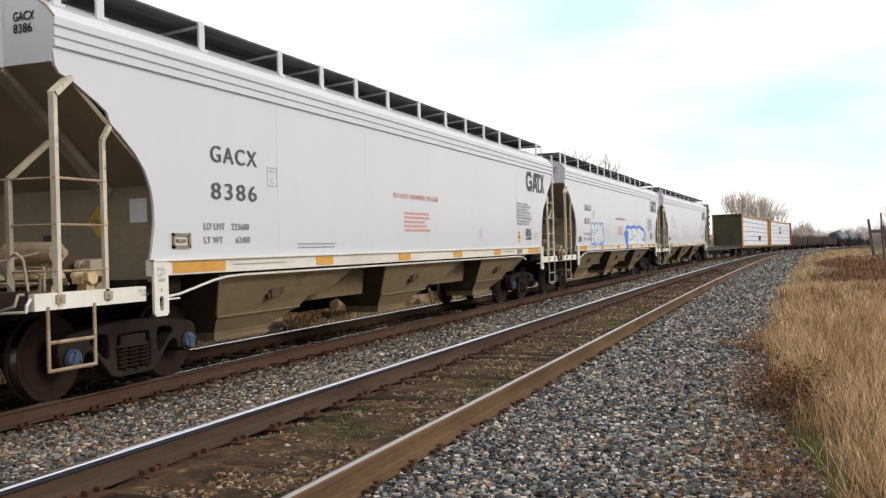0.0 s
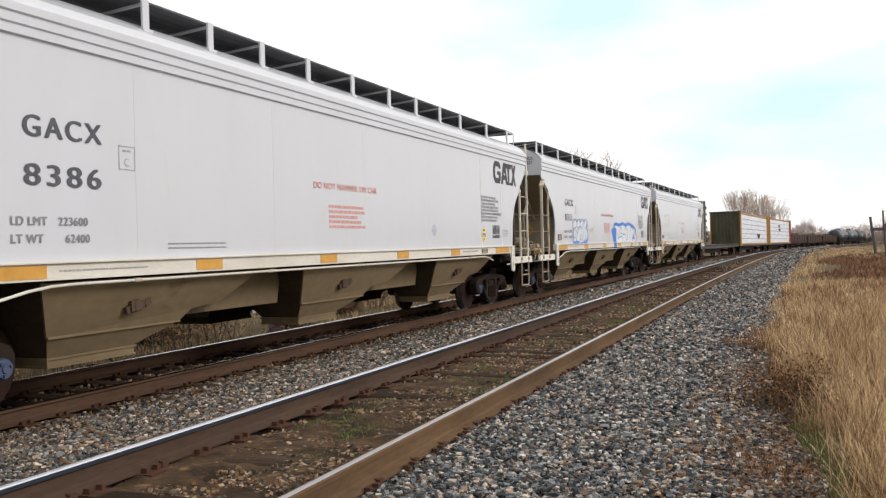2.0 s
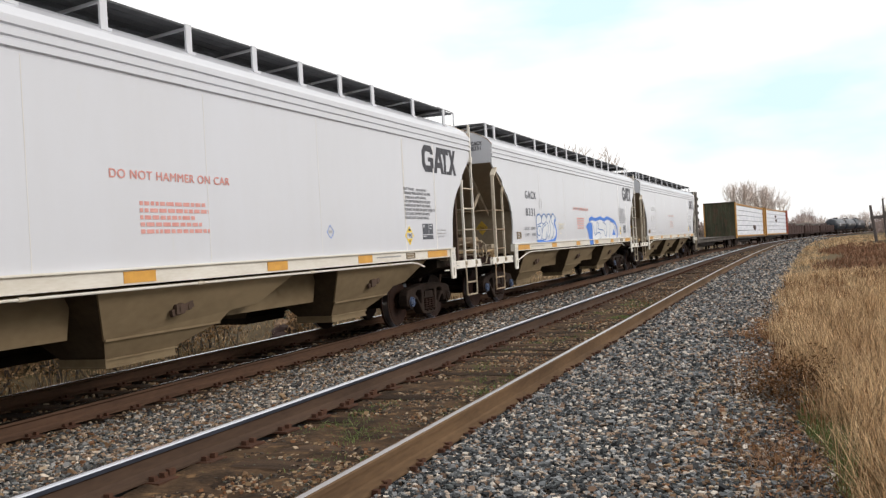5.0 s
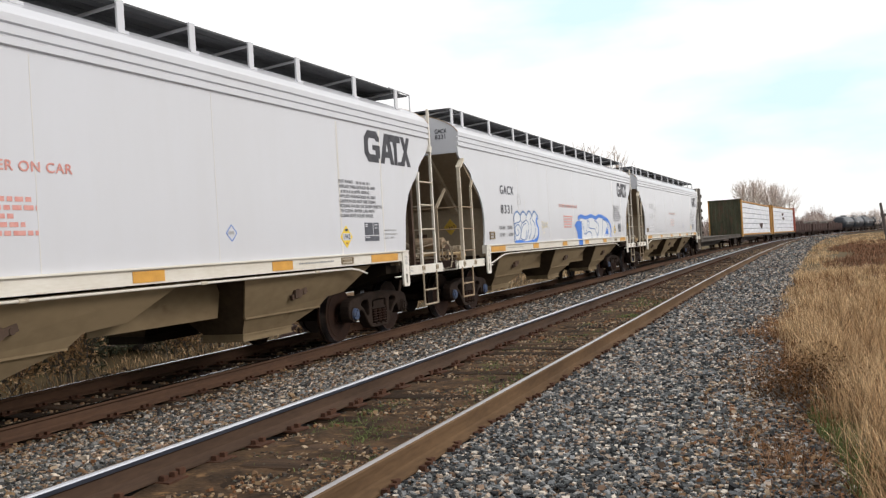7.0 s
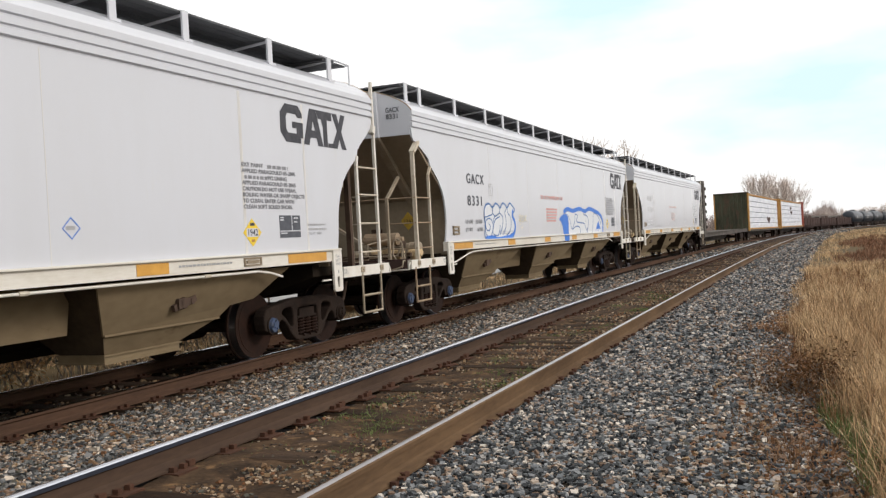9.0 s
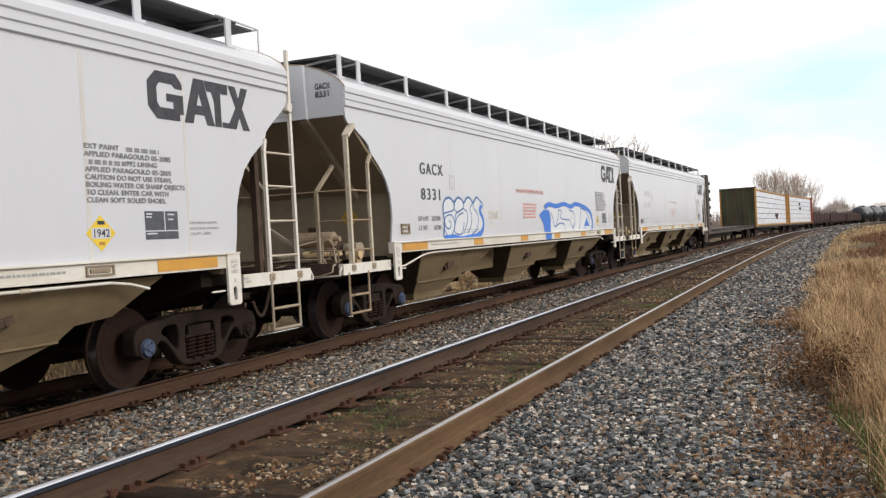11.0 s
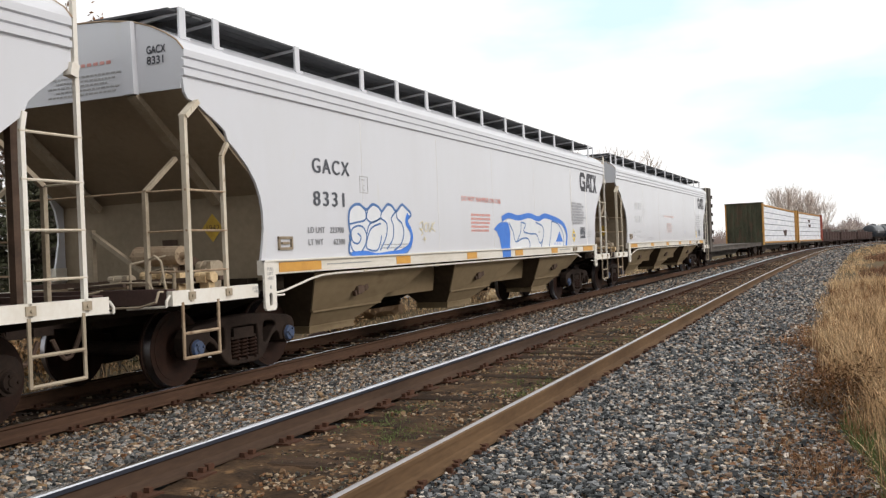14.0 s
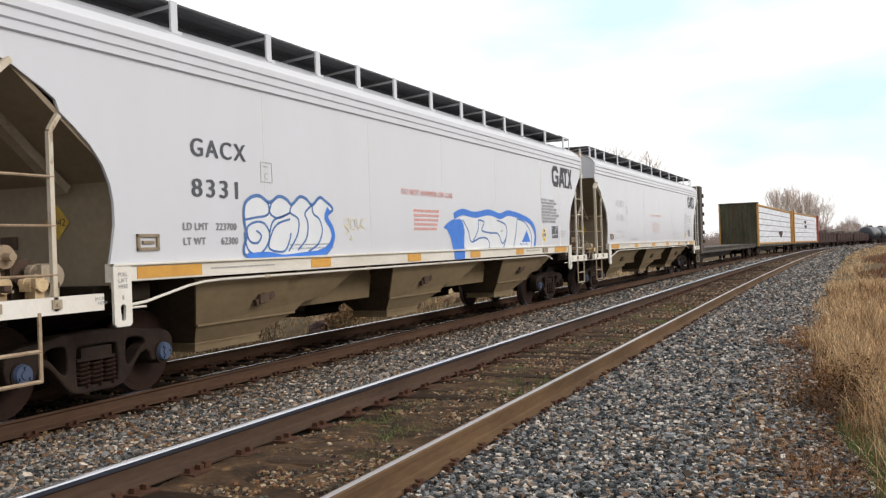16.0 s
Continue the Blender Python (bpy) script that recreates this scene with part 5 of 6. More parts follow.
def bulkhead(car, y, w, h0, h1, material, edge, depth=0.35):
    bm = bmesh.new()
    box(bm, -w, w, y - depth / 2, y + depth / 2, h0, h1)
    b = part("bulkhead", bm, material, car, "tall ribbed steel bulkhead")
    for k in range(8):
        bm = bmesh.new()
        x = -w + (k + 0.5) * 2 * w / 8
        box(bm, x - 0.05, x + 0.05, y - depth / 2 - 0.08, y - depth / 2, h0, h1 - 0.1)
        part("rib", bm, material, b)
    for s in (1, -1):
        bm = bmesh.new()
        box(bm, min(s * w, s * (w + 0.1)), max(s * w, s * (w + 0.1)), y - depth / 2 - 0.06, y + depth / 2 + 0.06, h0 - 0.2, h1)
        part("edge_post", bm, edge, b)
    bm = bmesh.new()
    box(bm, -w - 0.1, w + 0.1, y - depth / 2 - 0.1, y + depth / 2 + 0.1, h1, h1 + 0.08)
    part("cap", bm, material, b)


def make_bulkhead_flat(half):
    car = tagged(empty("bulkhead_flatcar"), "empty dark bulkhead flatcar with a tall front wall", "rail car", "flatcars of the train")
    flat_deck(car, half, M_DECK, 0.98)
    bulkhead(car, -half + 0.3, 1.42, 0.98, 3.82, M_DECK, M_DECK, 0.55)
    for k in range(13):                                       # dark boards with uneven ends across the load side
        bm = bmesh.new()
        z, w = 1.02 + k * 0.215, 1.50 + 0.05 * (k % 2)
        box(bm, -w, w, -half + 0.58, -half + 0.80 + 0.14 * (k % 2), z, z + 0.17)
        part("bulkhead_board", bm, M_TRUCK, car, "dark timber board of the bulkhead", bevel=0.01)
    simple_trucks(car, half - 2.0)
    return car


def make_lumber_car(half, top, front, rear, mark):
    car = tagged(empty("lumber_flatcar"), "centre-beam flatcar loaded with white-wrapped lumber", "rail car", "flatcars of the train")
    flat_deck(car, half, M_DECK, 0.98)
    bulkhead(car, -half + 0.2, 1.28, 0.98, top, front, M_OCHRE if front is M_BULK else front)
    bulkhead(car, half - 0.2, 1.28, 0.98, top, rear, rear)
    bm = bmesh.new()
    box(bm, -0.06, 0.06, -half + 0.4, half - 0.4, 0.98, top - 0.1)
    part("centre_beam", bm, M_OCHRE, car)
    bm = bmesh.new()
    box(bm, -0.3, 0.3, -half + 0.4, half - 0.4, top - 0.1, top)
    part("top_chord", bm, M_OCHRE, car)
    n = 6
    step = (top - 0.14 - 1.0) / n
    rnd = random.Random(int(half * 10))
    for s in (1, -1):
        for r in range(n):
            a = -half + 0.5
            while a < half - 1.2:
                b = min(a + rnd.choice((3.0, 3.7, 4.9)), half - 0.5)
                bm = bmesh.new()
                z0 = 1.0 + r * step
                box(bm, min(s * 0.1, s * 1.2), max(s * 0.1, s * 1.2), a, b - 0.03, z0, z0 + step - 0.03)
                part("lumber_pack", bm, M_WRAP, car, "white plastic-wrapped lumber pack", bevel=0.03)
                a = b
        bm = bmesh.new()
        box(bm, min(s * 1.16, s * 1.32), max(s * 1.16, s * 1.32), -half + 0.4, half - 0.4, 0.90, 1.0)
        part("side_sill", bm, M_OCHRE, car, "ochre-painted side sill")
        bm = bmesh.new()
        box(bm, min(s * 1.0, s * 1.24), max(s * 1.0, s * 1.24), -half + 0.4, half - 0.4, top - 0.13, top - 0.02)
        part("side_rail", bm, M_OCHRE, car)
        bm = bmesh.new()
        box(bm, min(s * 1.1, s * 1.3), max(s * 1.1, s * 1.3), half - 0.75, half - 0.3, 0.98, top)
        part("stanchion", bm, rear, car)
        for y, z, w, h in mark:
            bm = bmesh.new()
            prism(bm, [(y - w, z + h), (y - w * 0.2, z + h * 0.7), (y + w * 0.1, z + h), (y + w, z + h * 0.8), (y + w * 0.9, z + h * 0.1), (y + w * 0.35, z - h), (y - w * 0.3, z - h * 0.8), (y - w, z + h * 0.2)],
                  min(s * 1.204, s * 1.208), max(s * 1.204, s * 1.208))
            part("pack_mark", bm, M_BROWNBOX, car, "brown printed mark on the wrap")
    simple_trucks(car, half - 2.0)
    return car


def make_gondola(half, h):
    car = tagged(empty("gondola_car"), "low rusty brown gondola car", "rail car", "gondolas of the train")
    flat_deck(car, half, M_BROWNBOX, 1.0)
    for s in (1, -1):
        bm = bmesh.new()
        box(bm, min(s * 1.2, s * 1.28), max(s * 1.2, s * 1.28), -half, half, 1.0, h)
        box(bm, min(s * 1.18, s * 1.34), max(s * 1.18, s * 1.34), -half, half, h - 0.1, h)
        box(bm, min(s * 1.27, s * 1.33), max(s * 1.27, s * 1.33), -half, half, 1.38, 1.46)
        part("side_wall", bm, M_BROWNBOX, car)
        for k in range(7):
            bm = bmesh.new()
            y = -half + 0.3 + k * (2 * half - 0.6) / 6
            box(bm, min(s * 1.28, s * 1.32), max(s * 1.28, s * 1.32), y - 0.05, y + 0.05, 0.9, h - 0.1)
            part("side_stake", bm, M_BROWNBOX, car)
    for e in (-1, 1):
        bm = bmesh.new()
        box(bm, -1.28, 1.28, min(e * half, e * (half - 0.1)), max(e * half, e * (half - 0.1)), 1.0, h)
        part("end_wall", bm, M_BROWNBOX, car)
    rnd = random.Random(17)
    y = -half + 0.5
    while y < half - 1.6:
        w = rnd.uniform(1.1, 3.2)
        bm = bmesh.new()
        hi = h + rnd.choice((-0.1, 0.12, 0.3, 0.42))
        prism(bm, [(y, h - 0.4), (y + w, h - 0.4), (y + w, hi - 0.06), (y + w * 0.7, hi), (y + w * 0.2, hi - 0.03), (y, hi - 0.12)], -0.95, 0.95)
        part("load_cover", bm, rnd.choice((M_BROWNBOX, M_BROWNBOX, M_DECK, M_REDEND, M_STRUT)), car, "rusty scrap load above the side")
        y += w + rnd.uniform(0.02, 0.4)
    simple_trucks(car, half - 1.8)
    return car


def make_tank(half):
    car = tagged(empty("tank_car"), "glossy black tank car", "rail car", "tank cars of the train")
    bm = bmesh.new()
    n = 28
    prev = None
    for y, r in ((-half, 0.35), (-half + 0.14, 0.88), (-half + 0.45, 1.19), (-half + 0.85, 1.28), (half - 0.85, 1.28), (half - 0.45, 1.19), (half - 0.14, 0.88), (half, 0.35)):
        ring = [bm.verts.new((r * math.cos(k * math.tau / n), y, 1.95 + r * math.sin(k * math.tau / n))) for k in range(n)]
        if prev:
            for k in range(n):
                bm.faces.new((prev[k], prev[(k + 1) % n], ring[(k + 1) % n], ring[k]))
        else:
            bm.faces.new(ring)
        prev = ring
    bm.faces.new(prev)
    part("tank_shell", bm, M_TANK, car, smooth=True)
    bm = bmesh.new()
    for k in range(14):
        q = k * math.tau / 14
        bar(bm, (0.4 * math.cos(q), 0.4 * math.sin(q), 3.15), (0.4 * math.cos(q), 0.4 * math.sin(q), 3.45), 0.09)
    box(bm, -0.35, 0.35, -0.35, 0.35, 3.1, 3.45)
    part("valve_dome", bm, M_TANK, car)
    bm = bmesh.new()
    box(bm, -1.2, 1.2, -half - 0.4, half + 0.4, 0.8, 1.0)
    part("underframe", bm, M_TRUCK, car)
    for s in (1, -1):
        bm = bmesh.new()
        bar(bm, (s * 1.36, -half, 2.0), (s * 1.36, half, 2.0), 0.03)
        part("grab_rail", bm, M_TRUCK, car)
        bm = bmesh.new()
        box(bm, min(s * 1.22, s * 1.29), max(s * 1.22, s * 1.29), -half * 0.55, -half * 0.25, 1.75, 2.25)
        part("tank_panel", bm, M_WHITE, car, "white rectangle on the tank's side")
    simple_trucks(car, half - 1.3)
    return car


# car out of view, added to keep light off the first hopper's front end
hopper_ahead = copy_thing(hopper_a, Matrix())
flat_d = make_bulkhead_flat(12.3)
lumber_e = make_lumber_car(12.85, 3.88, M_BULK, M_OCHRE, [(3.4, 1.70, 1.5, 0.30)])
lumber_f = make_lumber_car(11.6, 3.92, M_BULK, M_REDEND, [(-0.8, 3.05, 1.0, 0.19), (-0.4, 2.55, 1.2, 0.19)])
gondola_g = make_gondola(9.2, 1.95)
gondola_h, gondola_i = (copy_thing(gondola_g, Matrix()) for _ in range(2))
tank_j = make_tank(6.0)
tank_k, tank_l, tank_m = (copy_thing(tank_j, Matrix()) for _ in range(3))
# car, run of its middle along the track at the start, distance of its truck centres, kind of wheel
TRAIN = [(hopper_ahead, FIRST - PITCH, TRUCK_Y, WHEEL_R), (hopper_a, FIRST, TRUCK_Y, WHEEL_R), (hopper_b, FIRST + PITCH, TRUCK_Y, WHEEL_R), (hopper_c, FIRST + 2 * PITCH, TRUCK_Y, WHEEL_R),
         (flat_d, 77.5, 10.3, 0.42), (lumber_e, 104.0, 10.85, 0.42), (lumber_f, 129.5, 9.6, 0.42), (gondola_g, 151.4, 7.4, 0.42), (gondola_h, 170.9, 7.4, 0.42), (gondola_i, 190.4, 7.4, 0.42),
         (tank_j, 210.4, 4.7, 0.42), (tank_k, 223.9, 4.7, 0.42), (tank_l, 237.4, 4.7, 0.42), (tank_m, 250.9, 4.7, 0.42)]


def car_pose(arc, truck):
    xa, ya = on_track(arc - truck)
    xb, yb = on_track(arc + truck)
    yaw = math.degrees(math.atan2(-(xb - xa), yb - ya))
    za, zb = float(grade(ya)), float(grade(yb))
    return pose((xa + xb) / 2, (ya + yb) / 2, FAR_Z + (za + zb) / 2, math.degrees(math.atan2(zb - za, yb - ya)), math.degrees(FAR_CANT), yaw)


def motions():
    for car, start, truck, radius in TRAIN:
        walk(car, [(t, car_pose(start - s, truck)) for t, s in RUN])
        for ws in [o for o in car.children if o.name.startswith("wheelset")]:
            at = ws.location.copy()
            rows = []
            for k in range(81):
                t = k * 0.2
                rows.append((t, pose(at.x, at.y, at.z, math.degrees(run_at(t) / radius) + 20 * at.y)))
            walk(ws, rows)


# ---- growth ----
def tubes(segs, sides=4):
    """Tapered tubes for many segments at once: (a, b, r0, r1)."""
    a, b = np.array([s[0] for s in segs], float), np.array([s[1] for s in segs], float)
    r0, r1 = np.array([s[2] for s in segs]), np.array([s[3] for s in segs])
    d = b - a
    d /= np.maximum(np.linalg.norm(d, axis=1, keepdims=True), 1e-6)
    ref = np.where(np.abs(d[:, 2:3]) > 0.9, [[1.0, 0, 0]], [[0, 0, 1.0]])
    u = np.cross(d, ref)
    u /= np.linalg.norm(u, axis=1, keepdims=True)
    w = np.cross(d, u)
    ang = np.arange(sides) * math.tau / sides
    ring = np.cos(ang)[None, :, None] * u[:, None] + np.sin(ang)[None, :, None] * w[:, None]
    V = np.concatenate([a[:, None] + ring * r0[:, None, None], b[:, None] + ring * r1[:, None, None]], 1).reshape(-1, 3)
    base = np.arange(len(segs))[:, None] * 2 * sides
    k = np.arange(sides)
    F = np.stack([base + k, base + (k + 1) % sides, base + sides + (k + 1) % sides, base + sides + k], -1).reshape(-1, 4)
    return V, F


def branch(rnd, segs, p, d, length, r, depth, droop=0.0, split=3):
    n = 3
    for i in range(n):
        d = (d + Vector((rnd.uniform(-0.16, 0.16), rnd.uniform(-0.16, 0.16), rnd.uniform(-0.05, 0.14) - droop))).normalized()
        q = p + d * (length / n)
        segs.append((tuple(p), tuple(q), r * (1 - 0.25 * i / n), r * (1 - 0.25 * (i + 1) / n)))
        p = q
        if depth and i >= 1:
            for _ in range(rnd.randint(1, split - 1)):
                side = Vector((rnd.uniform(-1, 1), rnd.uniform(-1, 1), rnd.uniform(-0.1, 0.7))).normalized()
                branch(rnd, segs, p, (d * 0.75 + side * 0.85).normalized(), length * rnd.uniform(0.5, 0.72), r * 0.55, depth - 1, droop, split)
    if depth:
        branch(rnd, segs, p, d, length * 0.62, r * 0.65, depth - 1, droop, split)


def bare_tree(x, y, h, seed, spread=1.0, label="bare leafless tree with fine grey-brown twigs", stems=1, depth=4, narrow=1.0, leaves=0):
    rnd = random.Random(seed)
    z = float(ground_z(np.clip(x - NEAR_X - float(bend(min(y, 300))), -60, 60), y))
    tree = tagged(empty("bare_tree", pose(x, y, z)), label, "tree", "bare trees along the line")
    limbs, trunk = [], []
    for k in range(stems):
        lean = Vector((rnd.uniform(-0.3, 0.3) * spread, rnd.uniform(-0.3, 0.3) * spread, 1)).normalized()
        b = lean * (h * 0.28)
        trunk.append(((0.25 * k - 0.1 * stems, 0, -0.1), (b.x, b.y, b.z), h * 0.016, h * 0.012))
        for j in range(4):
            side = Vector((rnd.uniform(-1, 1) * spread, rnd.uniform(-1, 1) * spread, rnd.uniform(0.7, 1.3))).normalized()
            branch(rnd, limbs, b * rnd.uniform(0.75, 1.0), side, h * 0.30, h * 0.0085, depth - 1)
    trunk, limbs = ([((a[0] * narrow, a[1] * narrow, a[2]), (b[0] * narrow, b[1] * narrow, b[2]), r0, r1) for a, b, r0, r1 in q] for q in (trunk, limbs))
    raw("trunk", *tubes(trunk, 8), M_BARK, tree)
    big = [s for s in limbs if s[2] > h * 0.004]
    fine = [s for s in limbs if s[2] <= h * 0.004]
    raw("limb_spray", *tubes([(a, b, r0 * 0.6, r1 * 0.6) for a, b, r0, r1 in big] if y > 140 and h > 11 else big, 5), M_BARK if y < 140 and h < 11 else M_PALETWIG, tree)["kind"] = "stuff"
    if fine:
        w = 0.010 if y < 100 else 0.016 if y < 140 else 0.018 if y > 160 else 0.0065 if h < 11 else 0.0105
        raw("twig_spray", *tubes([(a, b, max(r0, w), max(r1, w * 0.7)) for a, b, r0, r1 in fine], 3), M_TWIG if y < 140 and h < 11 else M_PALETWIG, tree)["kind"] = "stuff"
    if leaves:
        rng = np.random.default_rng(seed)
        tips = np.array([q[1] for q in fine])
        c = tips[rng.integers(0, len(tips), leaves)] + rng.normal(size=(leaves, 3)) * 0.14
        raw("leaves", *leaf_quads(rng, c, 0.045), M_RUSSET, tree)
    return tree


def leaf_quads(rng, centres, size, stretch=1.5):
    n = len(centres)
    u = rng.normal(size=(n, 3))
    u /= np.linalg.norm(u, axis=1, keepdims=True)
    w = np.cross(u, rng.normal(size=(n, 3)))
    w /= np.linalg.norm(w, axis=1, keepdims=True)
    s = size * rng.uniform(0.6, 1.4, (n, 1))
    V = np.stack([centres - u * s * stretch, centres - w * s * 0.6, centres + u * s * stretch, centres + w * s * 0.6], 1).reshape(-1, 3)
    return V, np.arange(n * 4).reshape(-1, 4)


def shrub(x, y, h, w, seed, leaf=M_LEAF, n=900, size=0.026):
    rng = np.random.default_rng(seed)
    rnd = random.Random(seed)
    z = float(ground_z(x - NEAR_X, y))
    ob = tagged(empty("shrub", pose(x, y, z)), "dry brown roadside shrub with withered leaves", "shrub", "shrubs behind the train")
    segs = []
    for _ in range(16):
        branch(rnd, segs, Vector((rnd.uniform(-0.3, 0.3) * w, rnd.uniform(-0.3, 0.3) * w, -0.05)),
               Vector((rnd.uniform(-1, 1) * w * 0.5, rnd.uniform(-1, 1) * w * 0.5, h)).normalized(), h * 0.55, 0.012, 1)
    raw("stem_tuft", *tubes([(a, b, max(r0, 0.005), max(r1, 0.004)) for a, b, r0, r1 in segs], 3), M_BARK, ob)["kind"] = "stuff"
    tips = np.array([s[1] for s in segs])
    c = tips[rng.integers(0, len(tips), n)] + rng.normal(size=(n, 3)) * [0.13, 0.13, 0.10]
    c = c[c[:, 2] > 0.02]
    raw("leaves", *leaf_quads(rng, c, size), leaf, ob)
    return ob


def pine(x, y, h, w, seed):
    rng = np.random.default_rng(seed)
    ob = tagged(empty("evergreen_tree", pose(x, y, float(ground_z(x - NEAR_X, y)))), "dark ragged evergreen tree behind the train", "tree")
    raw("trunk", *tubes([((0, 0, -0.1), (0.05, 0, h * 0.95), 0.14, 0.03)], 8), M_BARK, ob)
    segs, cs = [], []
    for k in range(170):
        z = h * rng.uniform(0.04, 0.97)
        a = rng.uniform(0, math.tau)
        r = w * (1 - z / h) ** 0.7 * rng.uniform(0.6, 1.1)
        tip = np.array([math.cos(a) * r, math.sin(a) * r, z - 0.15 * r])
        segs.append(((0, 0, z), tuple(tip), 0.03, 0.008))
        m = 130
        f = rng.uniform(0.25, 1.0, (m, 1))
        cs.append(np.array([0, 0, z]) * (1 - f) + tip * f + rng.normal(size=(m, 3)) * 0.13)
    raw("limb_spray", *tubes(segs, 4), M_BARK, ob)
    raw("crown", *leaf_quads(rng, np.concatenate(cs), 0.030, 2.4), M_PINE, ob)


def place_z(x, y):
    return float(ground_z(float(np.clip(x - NEAR_X - float(bend(min(y, 300))), -60, 60)), y))


for i, (x, y, h, s, st) in enumerate([(-9.4, 150, 11.3, 0.42, 3), (-6.6, 152, 10.2, 0.42, 3), (-4.6, 153, 8.6, 0.5, 2), (-19.4, 80, 12.0, 0.6, 1), (-17.9, 84, 11.7, 0.6, 1),
                                      (2.5, 205, 5.6, 1.4, 4), (6.5, 210, 5.4, 1.4, 4), (10.5, 230, 6.4, 1.5, 4), (13.0, 235, 7.0, 1.5, 4),
                                      (13.6, 178, 6.2, 1.3, 2), (17.5, 200, 7.4, 1.3, 2), (16.5, 182, 9.0, 1.2, 2), (19.5, 190, 7.2, 1.2, 2), (-12.5, 120, 4.5, 1.3, 2), (-1.0, 190, 6.0, 1.4, 3), (-11.6, 112, 4.6, 1.3, 3)]):
    bare_tree(x + 0.012 * y * (0.65 if x > 0 else 1) * 0.75, y, h, 40 + i, s, stems=st, depth=4 if h > 8 else 3, narrow=0.80 if h > 11 and y > 140 else 1.0)


def far_brush():
    """A low band of distant leafless brush."""
    rng = np.random.default_rng(8)
    segs = []
    for k in range(5600):
        y = rng.uniform(165, 290) if k < 3800 else rng.uniform(168, 215)
        x = rng.uniform(-60, 70) + bend(min(y, 300)) * 0.2 if k < 3800 else rng.uniform(-12, 14)
        if abs(x - FAR_X - 3 - float(bend(y))) < 7:
            continue
        h = rng.uniform(1.8, 5.2) if k < 3800 else rng.uniform(3.0, 5.4) + 1.3 * math.sin(x * 0.9)
        z = place_z(x, y)
        for _ in range(4):
            dx, dy = rng.uniform(-1.3, 1.3, 2)
            segs.append(((x, y, z), (x + dx, y + dy, z + h * rng.uniform(0.5, 1.0)), 0.045, 0.02))
            segs.append(((x + dx * 0.5, y + dy * 0.5, z + h * 0.35), (x + dx * 0.5 + rng.uniform(-0.7, 0.7), y + dy, z + h * rng.uniform(0.6, 1.05)), 0.028, 0.014))
    ob = raw("distant_brush", *tubes(segs, 3), M_TWIG)
    tagged(ob, "distant band of leafless brown brush", "brush", kind="stuff")


far_brush()
for i, (x, y, h, w) in enumerate([(-11.2, 5.2, 1.15, 1.1), (-11.8, 7.6, 1.3, 1.2), (-11.0, 9.6, 1.0, 1.0), (-11.9, 11.8, 1.2, 1.2), (-11.3, 14.2, 1.05, 1.1), (-12.3, 16.6, 1.2, 1.2),
                                  (-11.8, 19.6, 0.9, 1.0), (-13.2, 26.5, 1.0, 1.2), (-12.6, 30.5, 0.9, 1.1), (-11.4, 3.0, 1.2, 1.2), (-13.6, 35, 1.0, 1.2), (-13.0, 41, 1.1, 1.3)]):
    shrub(x * 0.955, y, h, w, 100 + i, n=1500 if y < 20 else 900)
pine(-14.7, 17.4, 4.6, 2.2, 1)
pine(-14.9, 14.2, 4.4, 2.3, 2)
pine(-15.9, 12.9, 4.8, 2.4, 5)
pine(-16.4, 16.2, 5.4, 2.4, 6)
pine(-14.5, 11.2, 4.2, 2.1, 3)
pine(-15.3, 8.0, 4.2, 2.0, 4)
for i, (x, y, h) in enumerate([(-16.6, 15.2, 8.6), (-17.8, 19.5, 8.0), (-17.0, 11.6, 8.2)]):
    bare_tree(x, y, h, 70 + i, 0.9, "reddish-brown tree with some withered leaves still on it", stems=2, leaves=6500)


# ---- things beyond the train ----
def build_road():
    ys = np.arange(-30, 120, 3.0)
    V = [(x, y, place_z(x, y) + 0.07) for y in ys for x in (-22.5, -19.5, -16.8)]
    i = np.arange(len(V)).reshape(-1, 3)
    F = np.concatenate([np.stack([i[:-1, k], i[:-1, k + 1], i[1:, k + 1], i[1:, k]], -1) for k in (0, 1)])
    tagged(raw("road", V, F, M_ROAD), "pale worn road behind the tracks", "road", kind="structure")


build_road()


def rock(x, y, r, seed, material, label, zz=0.0):
    rng = random.Random(seed)
    bm = bmesh.new()
    bmesh.ops.create_icosphere(bm, subdivisions=2, radius=r)
    for v in bm.verts:
        k = noise.noise(v.co * (1.6 / r) + Vector((seed, 0, 0)))
        v.co *= 1 + 0.35 * k
        v.co.z *= 0.62
    ob = part("rock", bm, material)
    ob.matrix_world = pose(x, y, place_z(x, y) + r * 0.3 + zz, rng.uniform(-12, 12), rng.uniform(-12, 12), rng.uniform(0, 360))
    tagged(ob, label, "rock", "rocks behind the train")


for k, (x, y, r) in enumerate([(-13.9, 23.6, 0.85), (-13.6, 25.0, 0.6), (-12.4, 19.6, 0.30), (-12.9, 20.6, 0.36), (-13.2, 30.6, 0.62), (-12.6, 28.4, 0.30), (-13.4, 34.2, 0.4), (-11.4, 17.9, 0.25)]):
    pale = k in (4, 6)
    rock(x * 0.955, y, r, k, M_CREAM if pale else M_BROWNBOX if k in (2, 7) else M_ROCK, "pale chalky boulder in dry grass" if pale else "weathered brown boulder in dry grass", 0.1 if k < 2 else 0)


